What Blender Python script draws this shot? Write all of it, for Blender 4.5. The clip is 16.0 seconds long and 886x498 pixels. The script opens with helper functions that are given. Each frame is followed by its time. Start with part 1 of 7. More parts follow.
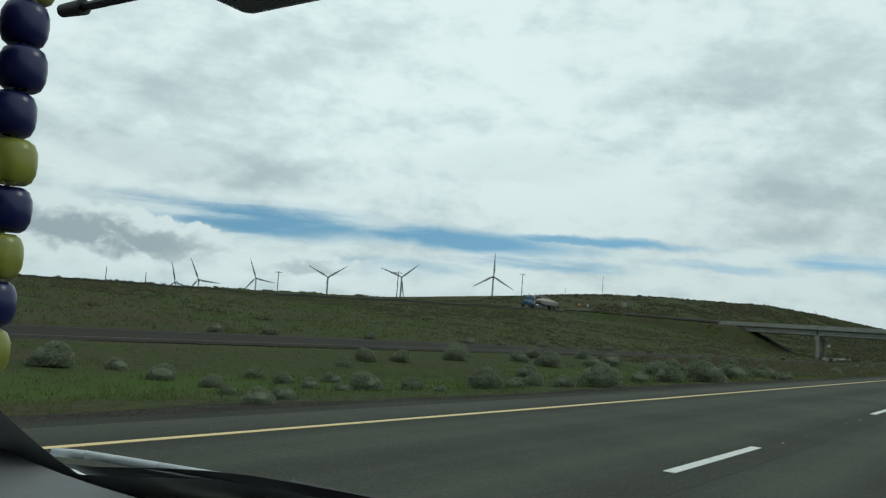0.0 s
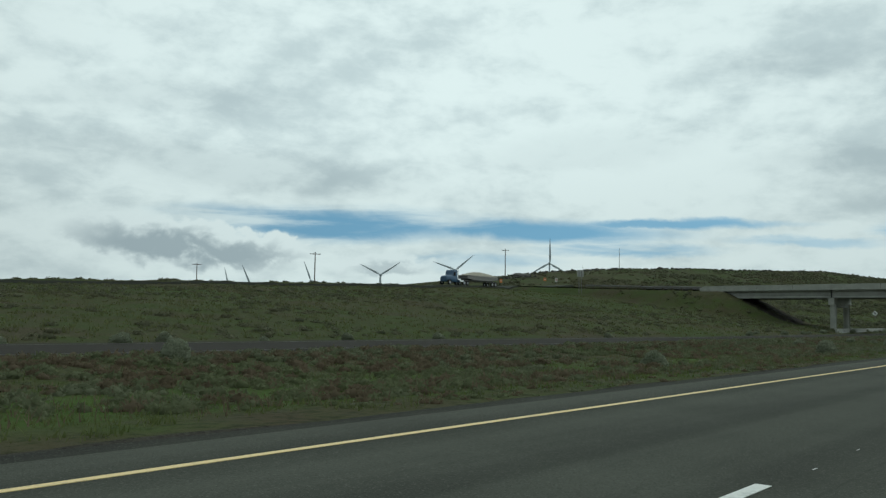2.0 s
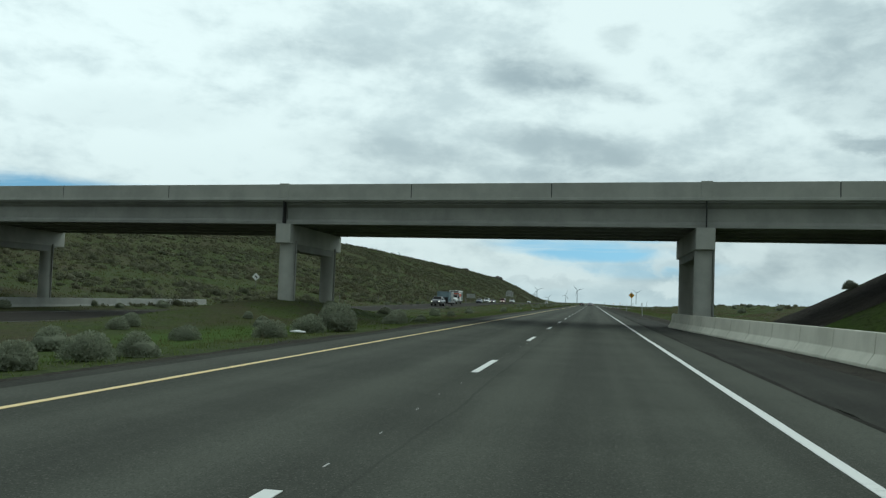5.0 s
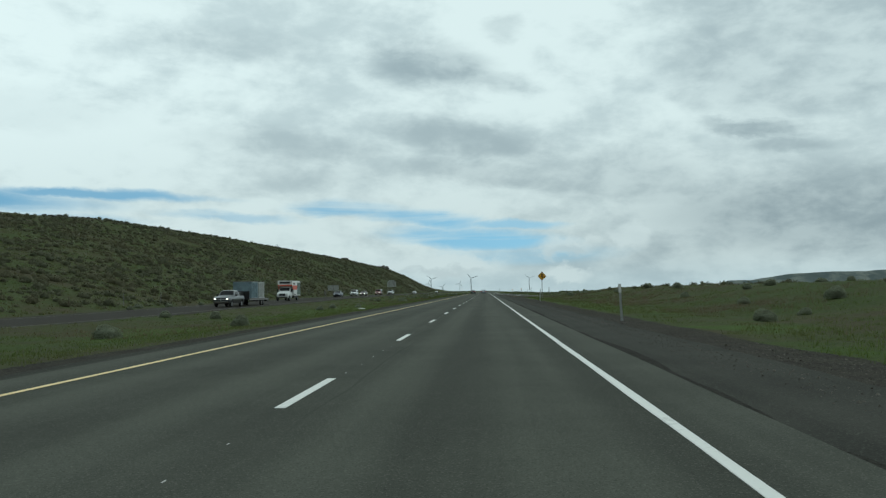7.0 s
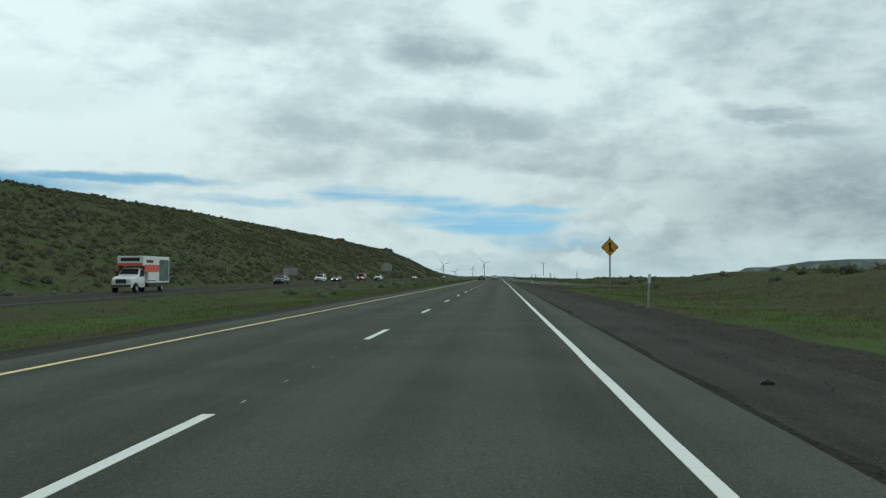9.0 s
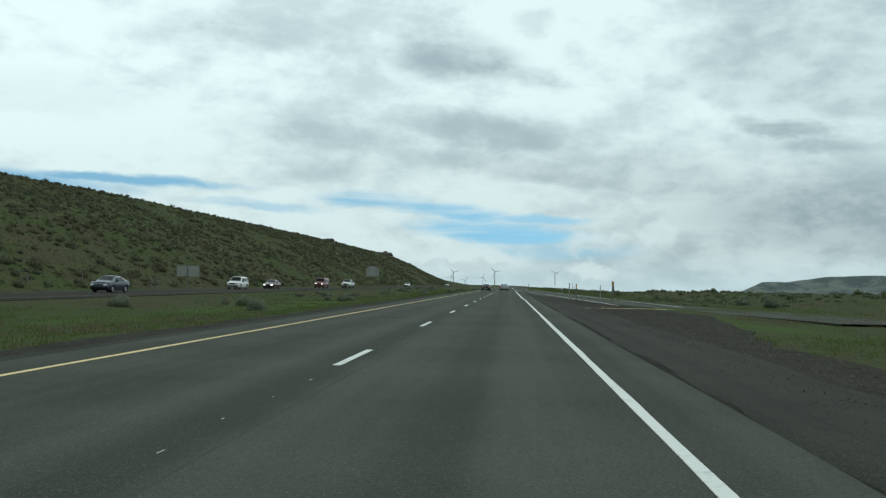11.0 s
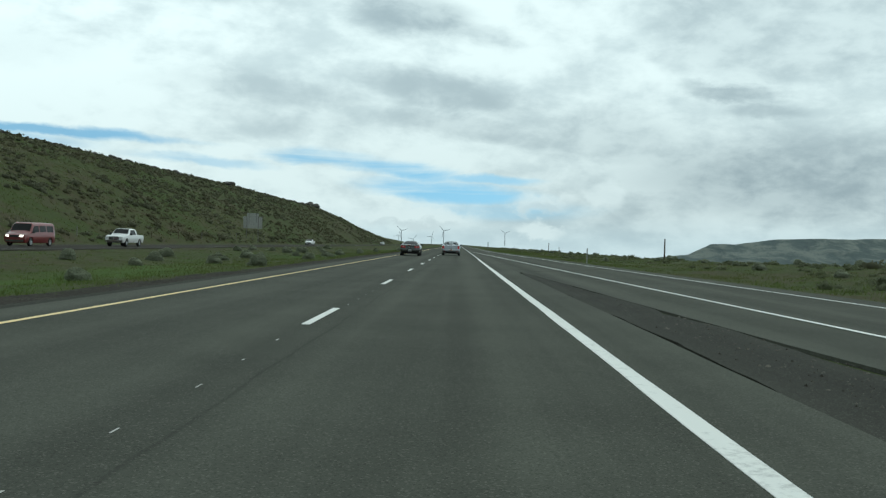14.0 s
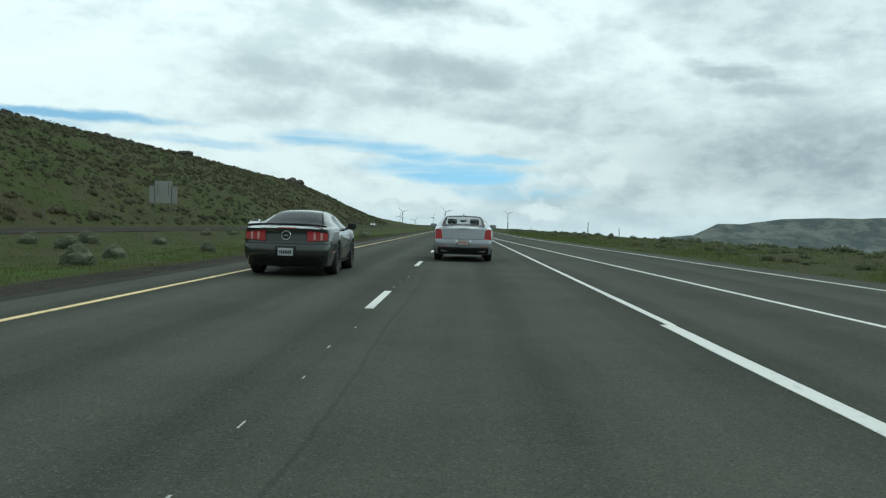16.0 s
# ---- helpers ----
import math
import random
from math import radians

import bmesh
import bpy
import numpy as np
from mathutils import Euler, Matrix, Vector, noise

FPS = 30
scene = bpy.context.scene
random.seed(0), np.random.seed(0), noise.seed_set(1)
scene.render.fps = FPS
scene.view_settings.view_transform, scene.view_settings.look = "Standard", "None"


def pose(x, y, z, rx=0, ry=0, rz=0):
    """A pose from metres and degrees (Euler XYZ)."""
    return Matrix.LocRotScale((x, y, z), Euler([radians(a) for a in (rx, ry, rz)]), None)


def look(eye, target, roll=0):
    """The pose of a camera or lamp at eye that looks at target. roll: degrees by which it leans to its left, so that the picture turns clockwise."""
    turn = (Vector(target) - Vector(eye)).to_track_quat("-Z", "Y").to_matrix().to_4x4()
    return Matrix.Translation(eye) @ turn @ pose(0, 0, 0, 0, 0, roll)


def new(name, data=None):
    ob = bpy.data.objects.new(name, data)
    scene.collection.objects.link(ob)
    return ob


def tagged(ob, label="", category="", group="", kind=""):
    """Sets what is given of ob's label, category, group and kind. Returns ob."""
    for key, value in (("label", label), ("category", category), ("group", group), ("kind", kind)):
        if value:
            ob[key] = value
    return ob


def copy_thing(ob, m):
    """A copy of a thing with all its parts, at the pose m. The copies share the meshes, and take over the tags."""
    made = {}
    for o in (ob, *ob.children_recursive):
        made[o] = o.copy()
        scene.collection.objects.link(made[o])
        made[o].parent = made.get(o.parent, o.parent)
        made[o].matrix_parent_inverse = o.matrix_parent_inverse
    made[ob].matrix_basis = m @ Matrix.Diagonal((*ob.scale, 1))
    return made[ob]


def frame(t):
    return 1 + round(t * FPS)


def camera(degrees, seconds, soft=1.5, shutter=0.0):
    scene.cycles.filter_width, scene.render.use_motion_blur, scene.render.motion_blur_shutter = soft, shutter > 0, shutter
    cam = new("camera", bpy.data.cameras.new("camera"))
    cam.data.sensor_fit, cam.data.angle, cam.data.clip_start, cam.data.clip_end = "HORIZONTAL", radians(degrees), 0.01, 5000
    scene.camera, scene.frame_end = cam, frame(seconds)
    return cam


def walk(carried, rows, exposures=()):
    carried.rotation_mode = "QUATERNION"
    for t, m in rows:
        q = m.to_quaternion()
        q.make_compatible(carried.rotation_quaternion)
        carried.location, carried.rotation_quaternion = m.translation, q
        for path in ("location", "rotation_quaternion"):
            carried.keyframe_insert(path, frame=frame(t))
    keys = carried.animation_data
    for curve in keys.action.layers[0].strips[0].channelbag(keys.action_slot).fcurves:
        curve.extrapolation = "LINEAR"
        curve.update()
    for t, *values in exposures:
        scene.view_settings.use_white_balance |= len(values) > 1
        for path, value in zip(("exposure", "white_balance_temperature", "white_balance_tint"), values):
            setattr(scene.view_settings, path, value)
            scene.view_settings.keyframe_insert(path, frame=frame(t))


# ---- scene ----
cam = camera(54.16, 16.0, soft=1.3, shutter=0.0)
PATH = [
    (0.0, (2.747, -0.426, 1.187), (-2.897, 7.783, 2.063), 4.18),
    (0.5, (2.666, 15.912, 1.184), (-3.293, 23.882, 2.168), 3.69),
    (1.0, (2.548, 32.258, 1.206), (-3.756, 39.955, 2.212), 3.32),
    (1.5, (2.368, 48.610, 1.204), (-4.112, 56.174, 2.103), 1.99),
    (2.0, (2.260, 65.020, 1.192), (-4.079, 72.715, 1.969), 0.84),
    (2.5, (2.130, 81.425, 1.199), (-3.859, 89.400, 1.932), 0.90),
    (3.0, (2.035, 97.835, 1.203), (-3.191, 106.336, 1.853), 1.58),
    (3.5, (1.968, 114.285, 1.229), (-2.256, 123.329, 1.824), 2.92),
    (4.0, (1.911, 130.753, 1.217), (-1.365, 140.183, 1.805), 3.74),
    (4.5, (1.847, 147.300, 1.236), (-0.424, 157.022, 1.813), 3.11),
    (5.0, (1.866, 163.921, 1.200), (0.159, 173.758, 1.764), 2.06),
    (7.5, (2.263, 246.509, 1.216), (1.857, 256.489, 1.692), -0.50),
    (8.0, (2.367, 262.903, 1.221), (1.887, 272.880, 1.711), 0.07),
    (8.5, (2.485, 279.229, 1.212), (1.904, 289.206, 1.545), 0.20),
    (9.0, (2.571, 295.523, 1.222), (1.923, 305.497, 1.535), -0.10),
    (11.5, (2.465, 376.801, 1.223), (1.676, 386.761, 1.637), 1.26),
    (12.0, (2.366, 393.053, 1.209), (1.597, 403.020, 1.459), 1.21),
    (12.5, (2.246, 409.397, 1.215), (1.518, 419.371, 1.245), 2.22),
    (13.0, (2.201, 425.813, 1.209), (1.685, 435.799, 1.198), 2.32),
    (13.5, (2.136, 442.297, 1.192), (1.858, 452.293, 1.107), 1.61),
    (14.0, (2.079, 458.811, 1.163), (1.897, 468.809, 1.107), 1.73),
    (14.5, (1.978, 474.960, 1.170), (1.699, 484.956, 1.041), 1.68),
    (15.0, (1.725, 490.336, 1.170), (1.317, 500.326, 1.005), 1.71),
    (15.5, (1.477, 505.267, 1.141), (1.121, 515.258, 0.918), 1.46),
    (16.0, (1.198, 520.139, 1.135), (0.997, 530.133, 0.861), 1.47),
]
walk(cam, [(t, look(eye, target, roll)) for t, eye, target, roll in PATH], [(0.0, -0.18, 6000, -2), (3.5, -0.18, 6000, -2), (5.0, 0.0, 5900, -3), (7.5, -0.12, 5900, -3), (9.0, -0.08, 5900, -3), (11.5, 0.04, 5900, -3), (14.0, 0.12, 5900, -3), (16.0, 0.16, 5900, -3)])

# ---- sky and sun ----
SUN_ELEV, SUN_TURN = 50, 38
world = bpy.data.worlds.new("world")
scene.world = world
world.use_nodes = True
wt = world.node_tree
wn, wl = wt.nodes, wt.links
background = wn["Background"]


def wnode(kind, **sets):
    n = wn.new(kind)
    for k, v in sets.items():
        if k == "op":
            n.operation = v
        else:
            n.inputs[int(k[1:])].default_value = v
    return n


def wmath(op, a, b=0.0, c=0.0, clamp=False):
    n = wn.new("ShaderNodeMath")
    n.operation, n.use_clamp = op, clamp
    for i, v in enumerate((a, b, c)):
        if isinstance(v, (int, float)):
            n.inputs[i].default_value = v
        else:
            wl.new(v, n.inputs[i])
    return n.outputs[0]


def wmix(fac, a, b):
    n = wn.new("ShaderNodeMix")
    n.data_type = "RGBA"
    for i, v in ((0, fac), (6, a), (7, b)):
        if isinstance(v, tuple):
            n.inputs[i].default_value = (*v, 1)
        elif isinstance(v, (int, float)):
            n.inputs[i].default_value = v
        else:
            wl.new(v, n.inputs[i])
    return n.outputs[2]


def wnoise(vec, scale, detail, rough=0.55, warp=0.0):
    n = wn.new("ShaderNodeTexNoise")
    n.inputs["Scale"].default_value = scale
    n.inputs["Detail"].default_value = detail
    n.inputs["Roughness"].default_value = rough
    n.inputs["Distortion"].default_value = warp
    wl.new(vec, n.inputs["Vector"])
    return n.outputs[0]


def wramp(v, lo, hi):
    n = wn.new("ShaderNodeMapRange")
    n.interpolation_type = "SMOOTHSTEP"
    wl.new(v, n.inputs[0])
    n.inputs[1].default_value, n.inputs[2].default_value = lo, hi
    return n.outputs[0]


def wshift(vec, off, turn=0.0, scale=(1, 1, 1)):
    n = wn.new("ShaderNodeMapping")
    wl.new(vec, n.inputs[0])
    n.inputs[1].default_value = off
    n.inputs[2].default_value = (0, 0, radians(turn))
    n.inputs[3].default_value = scale
    return n.outputs[0]


sky = wn.new("ShaderNodeTexSky")
sky.sky_type, sky.sun_disc = "NISHITA", False
sky.sun_elevation, sky.sun_rotation = radians(SUN_ELEV), radians(SUN_TURN)
coord = wn.new("ShaderNodeTexCoord")
split = wn.new("ShaderNodeSeparateXYZ")
wl.new(coord.outputs["Generated"], split.inputs[0])
dx, dy, dz = split.outputs
# bearings over the land, in degrees: round from the road's line, and up from the horizon
turned = wmath("MULTIPLY", wmath("ARCTAN2", dx, dy), 57.2958)
raised_by = wmath("MULTIPLY", wmath("ARCSINE", dz), 57.2958)
rise = wmath("MAXIMUM", dz, 0.0)


def wvec(a, b, c=0.0):
    n = wn.new("ShaderNodeCombineXYZ")
    for i, v in enumerate((a, b, c)):
        if isinstance(v, (int, float)):
            n.inputs[i].default_value = v
        else:
            wl.new(v, n.inputs[i])
    return n.outputs[0]


# the cloud deck is a plane over the land; far clouds crowd towards the horizon
flat = wmath("ADD", rise, 0.19)
deck = wvec(wmath("DIVIDE", dx, flat), wmath("DIVIDE", dy, flat))
chart = wvec(wmath("MULTIPLY", turned, 0.10), wmath("MULTIPLY", raised_by, 0.22))
sway = wmath("SUBTRACT", wnoise(wshift(chart, (3.1, 7.7, 0)), 1.1, 7, 0.60, 0.3), 0.5)
heave = wmath("SUBTRACT", wnoise(wshift(chart, (9.4, 1.2, 4)), 1.6, 8, 0.62, 0.3), 0.5)
ragged = wvec(wmath("ADD", turned, wmath("MULTIPLY", sway, 6.0)), wmath("ADD", raised_by, wmath("MULTIPLY", heave, 2.8)))
thin = wvec(wmath("ADD", turned, wmath("MULTIPLY", sway, 6.0)), wmath("ADD", raised_by, wmath("MULTIPLY", heave, 1.5)))
billow = wnoise(wvec(wmath("MULTIPLY", turned, 0.55), wmath("MULTIPLY", raised_by, 0.75)), 1.0, 7, 0.55, 0.2)
puffed = wvec(wmath("ADD", turned, wmath("MULTIPLY", wmath("SUBTRACT", billow, 0.5), 3.0)), wmath("ADD", raised_by, wmath("MULTIPLY", wmath("SUBTRACT", billow, 0.5), 2.4)))


def cloud(where, round_by, up, wide, tall, lean, amount, soft=(0.35, 1.2)):
    """How much of one cloud, or of one gap, lies in this direction."""
    n = wn.new("ShaderNodeMapping")
    n.vector_type = "TEXTURE"
    wl.new(where, n.inputs[0])
    n.inputs[1].default_value, n.inputs[2].default_value, n.inputs[3].default_value = (round_by, up, 0), (0, 0, radians(lean)), (wide, tall, 1)
    length = wn.new("ShaderNodeVectorMath")
    length.operation = "LENGTH"
    wl.new(n.outputs[0], length.inputs[0])
    return wmath("MULTIPLY", wmath("SUBTRACT", 1.0, wramp(length.outputs["Value"], *soft)), amount)


def most(masks):
    out = masks[0]
    for m in masks[1:]:
        out = wmath("MAXIMUM", out, m)
    return out


# the deck itself: billows overhead, long soft rolls lower down
low_chart = wvec(wmath("MULTIPLY", turned, 0.10), wmath("MULTIPLY", raised_by, 0.19))
mid = wnoise(wshift(deck, (0.4, 6.3, 2), -15), 1.6, 8, 0.55, 0.2)
fine = wnoise(wshift(low_chart, (5, 2, 7), 8), 3.4, 8, 0.58, 0.15)
roll = wnoise(wshift(low_chart, (2.2, 4.1, 6), -6), 0.75, 7, 0.54, 0.3)
shade = wmath("ADD", wmath("MULTIPLY", roll, 0.48), wmath("ADD", wmath("MULTIPLY", mid, 0.22), wmath("MULTIPLY", fine, 0.30)))
tone = wmix(wramp(shade, 0.40, 0.57), (0.672, 0.732, 0.742), (0.928, 0.975, 0.958))
# heavier grey clouds under the deck
grey = most([
    cloud(ragged, -3.4, 14.8, 4.4, 1.9, -6, 0.85), cloud(ragged, 0.6, 13.8, 2.6, 1.0, -15, 0.45), cloud(ragged, 1.9, 17.0, 1.5, 0.8, 0, 0.45),
    cloud(ragged, 20.5, 14.6, 10.0, 4.6, 4, 0.55, (0.65, 1.05)), cloud(ragged, 13.4, 12.4, 2.6, 1.6, -25, 0.35), cloud(ragged, 18.0, 18.0, 8.0, 2.0, 0, 0.35),
    cloud(ragged, 17.4, 10.0, 3.8, 0.8, -5, 0.80), cloud(ragged, 19.2, 8.8, 2.4, 0.6, 0, 0.55),
    cloud(ragged, -1.0, 9.9, 8.0, 1.5, -7, 0.62), cloud(ragged, 1.0, 7.6, 9.0, 1.2, -5, 0.55), cloud(ragged, 10.0, 7.0, 9.0, 2.2, -9, 0.50),
    cloud(ragged, 20.0, 4.6, 12.0, 3.4, 0, 0.92), cloud(ragged, 9.0, 2.4, 11.0, 2.0, 0, 0.45), cloud(ragged, -13.0, 9.4, 8.0, 1.5, -4, 0.42), cloud(ragged, -17.0, 15.6, 7.0, 1.4, 0, 0.30),
    cloud(ragged, -53.0, 9.2, 13.0, 1.8, -4, 0.46), cloud(ragged, -57.0, 13.5, 9.0, 1.6, 5, 0.30), cloud(ragged, -12.0, 8.0, 7.0, 1.3, -3, 0.30), cloud(ragged, -30.0, 11.0, 9.0, 1.6, 6, 0.20)])
grey = wmath("MULTIPLY", grey, wmath("ADD", wmath("MULTIPLY", wramp(wmath("ADD", wmath("MULTIPLY", roll, 0.5), wmath("MULTIPLY", fine, 0.5)), 0.62, 0.40), 0.50), 0.60))
tone = wmix(grey, tone, (0.415, 0.475, 0.505))
# gaps low over the horizon, where the blue shows
streak = wnoise(wshift(wvec(wmath("MULTIPLY", turned, 0.07), wmath("MULTIPLY", raised_by, 0.75)), (2.2, 0.35, 4), 2), 1.0, 7, 0.56, 0.4)
hole = most([
    cloud(thin, -46.0, 6.0, 12.0, 1.25, -1, 1.0), cloud(thin, -34.0, 5.8, 11.0, 0.95, -2, 1.0), cloud(thin, -25.0, 6.1, 8.0, 0.40, -1, 0.95), cloud(thin, -28.0, 4.5, 6.5, 0.55, 0, 0.8), cloud(thin, -37.0, 3.6, 6.0, 0.7, 0, 0.7),
    cloud(thin, -9.2, 5.4, 4.8, 0.65, -1, 1.0), cloud(thin, -4.2, 4.7, 4.8, 0.70, -5, 1.0), cloud(thin, -0.5, 3.5, 7.0, 0.80, -2, 1.0), cloud(thin, 1.8, 4.4, 4.2, 0.35, 0, 0.8), cloud(thin, 3.0, 2.3, 6.0, 0.9, 0, 0.55), cloud(thin, -17.0, 4.9, 5.0, 0.35, -3, 0.5)])
hole = wmath("MULTIPLY", hole, wmath("ADD", wmath("MULTIPLY", wramp(streak, 0.34, 0.55), 0.75), 0.25))
cover = wmath("SUBTRACT", 1.0, wmath("MULTIPLY", hole, 0.95))
# clear sky: the deeper blue of somewhat higher up shows through the gaps
raised = wn.new("ShaderNodeVectorMath")
raised.operation = "ADD"
wl.new(coord.outputs["Generated"], raised.inputs[0])
raised.inputs[1].default_value = (0, 0, 0.30)
wl.new(raised.outputs[0], sky.inputs[0])
blue = wn.new("ShaderNodeMix")
blue.data_type, blue.blend_type = "RGBA", "MULTIPLY"
blue.inputs[0].default_value = 1.0
wl.new(sky.outputs[0], blue.inputs[6])
blue.inputs[7].default_value = (0.122, 0.165, 0.150, 1)
haze = wmix(wmath("MULTIPLY", wmath("SUBTRACT", 1.0, wramp(dz, 0.0, 0.06)), 0.55), blue.outputs[2], (0.62, 0.75, 0.80))
clouded = wmix(cover, haze, tone)
low = wmix(wmath("MULTIPLY", wmath("SUBTRACT", 1.0, wramp(dz, 0.0, 0.045)), 0.45), clouded, (0.60, 0.715, 0.77))
# heaped clouds over the skyline: bright crowns over grey feet
heap = most([
    cloud(puffed, -56.5, 4.4, 8.0, 1.9, -5, 1.0, (0.80, 1.0)), cloud(puffed, -50.5, 4.3, 3.0, 1.0, -8, 1.0, (0.7, 1.05)), cloud(puffed, -43.0, 3.4, 3.6, 0.9, 0, 0.95, (0.6, 1.1)), cloud(puffed, -38.0, 2.3, 4.0, 0.6, 0, 0.8, (0.5, 1.1)),
    cloud(puffed, 5.4, 2.9, 2.3, 0.8, 0, 0.75, (0.5, 1.1)), cloud(puffed, 9.4, 3.4, 1.8, 0.9, 0, 0.7, (0.5, 1.1)), cloud(puffed, -3.4, 1.7, 5.0, 0.85, 0, 0.85, (0.5, 1.1)), cloud(puffed, 5.2, 1.0, 2.0, 0.7, 0, 0.8, (0.5, 1.1))])
foot = most([cloud(puffed, -56.0, 4.1, 8.0, 1.3, -6, 1.0, (0.45, 1.15)), cloud(puffed, -43.0, 3.0, 3.0, 0.6, 0, 0.6), cloud(puffed, 5.6, 2.6, 2.0, 0.5, 0, 0.35), cloud(puffed, -3.0, 1.2, 4.5, 0.4, 0, 0.4)])
heap_tone = wmix(wmath("MULTIPLY", foot, wramp(billow, 0.20, 0.46)), (0.90, 0.945, 0.935), (0.46, 0.52, 0.55))
lit_sky = wmix(heap, low, heap_tone)
# the deck is darker away from the sun
facing = wramp(wmath("ADD", wmath("MULTIPLY", dy, 0.75), wmath("MULTIPLY", dx, 0.25)), -0.75, 0.35)
ahead = wmath("MULTIPLY", wramp(wmath("ADD", wmath("MULTIPLY", dy, 0.8), wmath("MULTIPLY", dx, 0.6)), 0.15, 0.95), 0.08)
thick = wmath("MULTIPLY", wmath("SUBTRACT", 1.0, wramp(raised_by, 3.0, 14.0)), 0.13)
full = wmix(wmath("SUBTRACT", wmath("SUBTRACT", wmath("ADD", wmath("MULTIPLY", facing, 0.55), 0.45), ahead), thick), (0, 0, 0), lit_sky)
wl.new(full, background.inputs[0])
background.inputs[1].default_value = 1.0

sun = new("sun", bpy.data.lights.new("sun", "SUN"))
sun.data.energy, sun.data.angle, sun.data.color = 0.5, radians(12), (1.0, 0.95, 0.86)
e, a = radians(SUN_ELEV), radians(SUN_TURN)
sun.matrix_world = look((math.sin(a) * math.cos(e) * 50, math.cos(a) * math.cos(e) * 50, math.sin(e) * 50), (0, 0, 0))


# ---- materials ----
def hue(c):
    return (c[0], c[1], c[2], 1.0)


class Mat:
    """A node material that is put together step by step."""

    def __init__(self, name, rough=0.8, metal=0.0):
        self.m = bpy.data.materials.new(name)
        self.m.use_nodes = True
        self.t = self.m.node_tree
        self.n, self.l = self.t.nodes, self.t.links
        self.b = self.n["Principled BSDF"]
        self.b.inputs["Roughness"].default_value = rough
        self.b.inputs["Metallic"].default_value = metal
        self.place = self.n.new("ShaderNodeNewGeometry").outputs["Position"]
        self.local = self.n.new("ShaderNodeTexCoord").outputs["Object"]

    def noise(self, scale, detail=4, rough=0.55, stretch=None, local=False, warp=0.0):
        v = self.local if local else self.place
        if stretch:
            mp = self.n.new("ShaderNodeMapping")
            self.l.new(v, mp.inputs[0])
            mp.inputs[3].default_value = stretch
            v = mp.outputs[0]
        t = self.n.new("ShaderNodeTexNoise")
        self.l.new(v, t.inputs["Vector"])
        t.inputs["Scale"].default_value, t.inputs["Detail"].default_value = scale, detail
        t.inputs["Roughness"].default_value, t.inputs["Distortion"].default_value = rough, warp
        return t.outputs[0]

    def cells(self, scale, what="Distance"):
        t = self.n.new("ShaderNodeTexVoronoi")
        self.l.new(self.place, t.inputs["Vector"])
        t.inputs["Scale"].default_value = scale
        return t.outputs[what]

    def axis(self, i):
        s = self.n.new("ShaderNodeSeparateXYZ")
        self.l.new(self.place, s.inputs[0])
        return s.outputs[i]

    def math(self, op, a, b=0.0):
        m = self.n.new("ShaderNodeMath")
        m.operation = op
        for i, v in enumerate((a, b)):
            if isinstance(v, (int, float)):
                m.inputs[i].default_value = v
            else:
                self.l.new(v, m.inputs[i])
        return m.outputs[0]

    def step(self, v, lo, hi):
        r = self.n.new("ShaderNodeMapRange")
        r.interpolation_type = "SMOOTHSTEP"
        self.l.new(v, r.inputs[0])
        r.inputs[1].default_value, r.inputs[2].default_value = lo, hi
        return r.outputs[0]

    def mix(self, f, a, b):
        m = self.n.new("ShaderNodeMix")
        m.data_type = "RGBA"
        for i, v in ((0, f), (6, a), (7, b)):
            if isinstance(v, tuple):
                m.inputs[i].default_value = hue(v)
            elif isinstance(v, (int, float)):
                m.inputs[i].default_value = v
            else:
                self.l.new(v, m.inputs[i])
        return m.outputs[2]

    def island(self):
        return self.n.new("ShaderNodeNewGeometry").outputs["Random Per Island"]

    def chance(self):
        return self.n.new("ShaderNodeObjectInfo").outputs["Random"]

    def color(self, c):
        if isinstance(c, tuple):
            self.b.inputs["Base Color"].default_value = hue(c)
        else:
            self.l.new(c, self.b.inputs["Base Color"])
        return self

    def rough(self, v):
        self.l.new(v, self.b.inputs["Roughness"])
        return self

    def bump(self, v, depth, strength=1.0):
        k = self.n.new("ShaderNodeBump")
        k.inputs["Strength"].default_value, k.inputs["Distance"].default_value = strength, depth
        self.l.new(v, k.inputs["Height"])
        self.l.new(k.outputs[0], self.b.inputs["Normal"])
        return self


def plain(name, c, rough=0.5, metal=0.0, worn=0.15, grain=30.0, coat=0.0):
    k = Mat(name, rough, metal)
    n = k.noise(grain, 4, 0.6, local=True)
    d = tuple(v * (1 - worn) for v in c)
    l = tuple(min(1.0, v * (1 + worn)) for v in c)
    k.color(k.mix(k.step(n, 0.3, 0.7), d, l))
    if coat:
        k.b.inputs["Coat Weight"].default_value = coat
        k.b.inputs["Coat Roughness"].default_value = 0.08
    return k.m


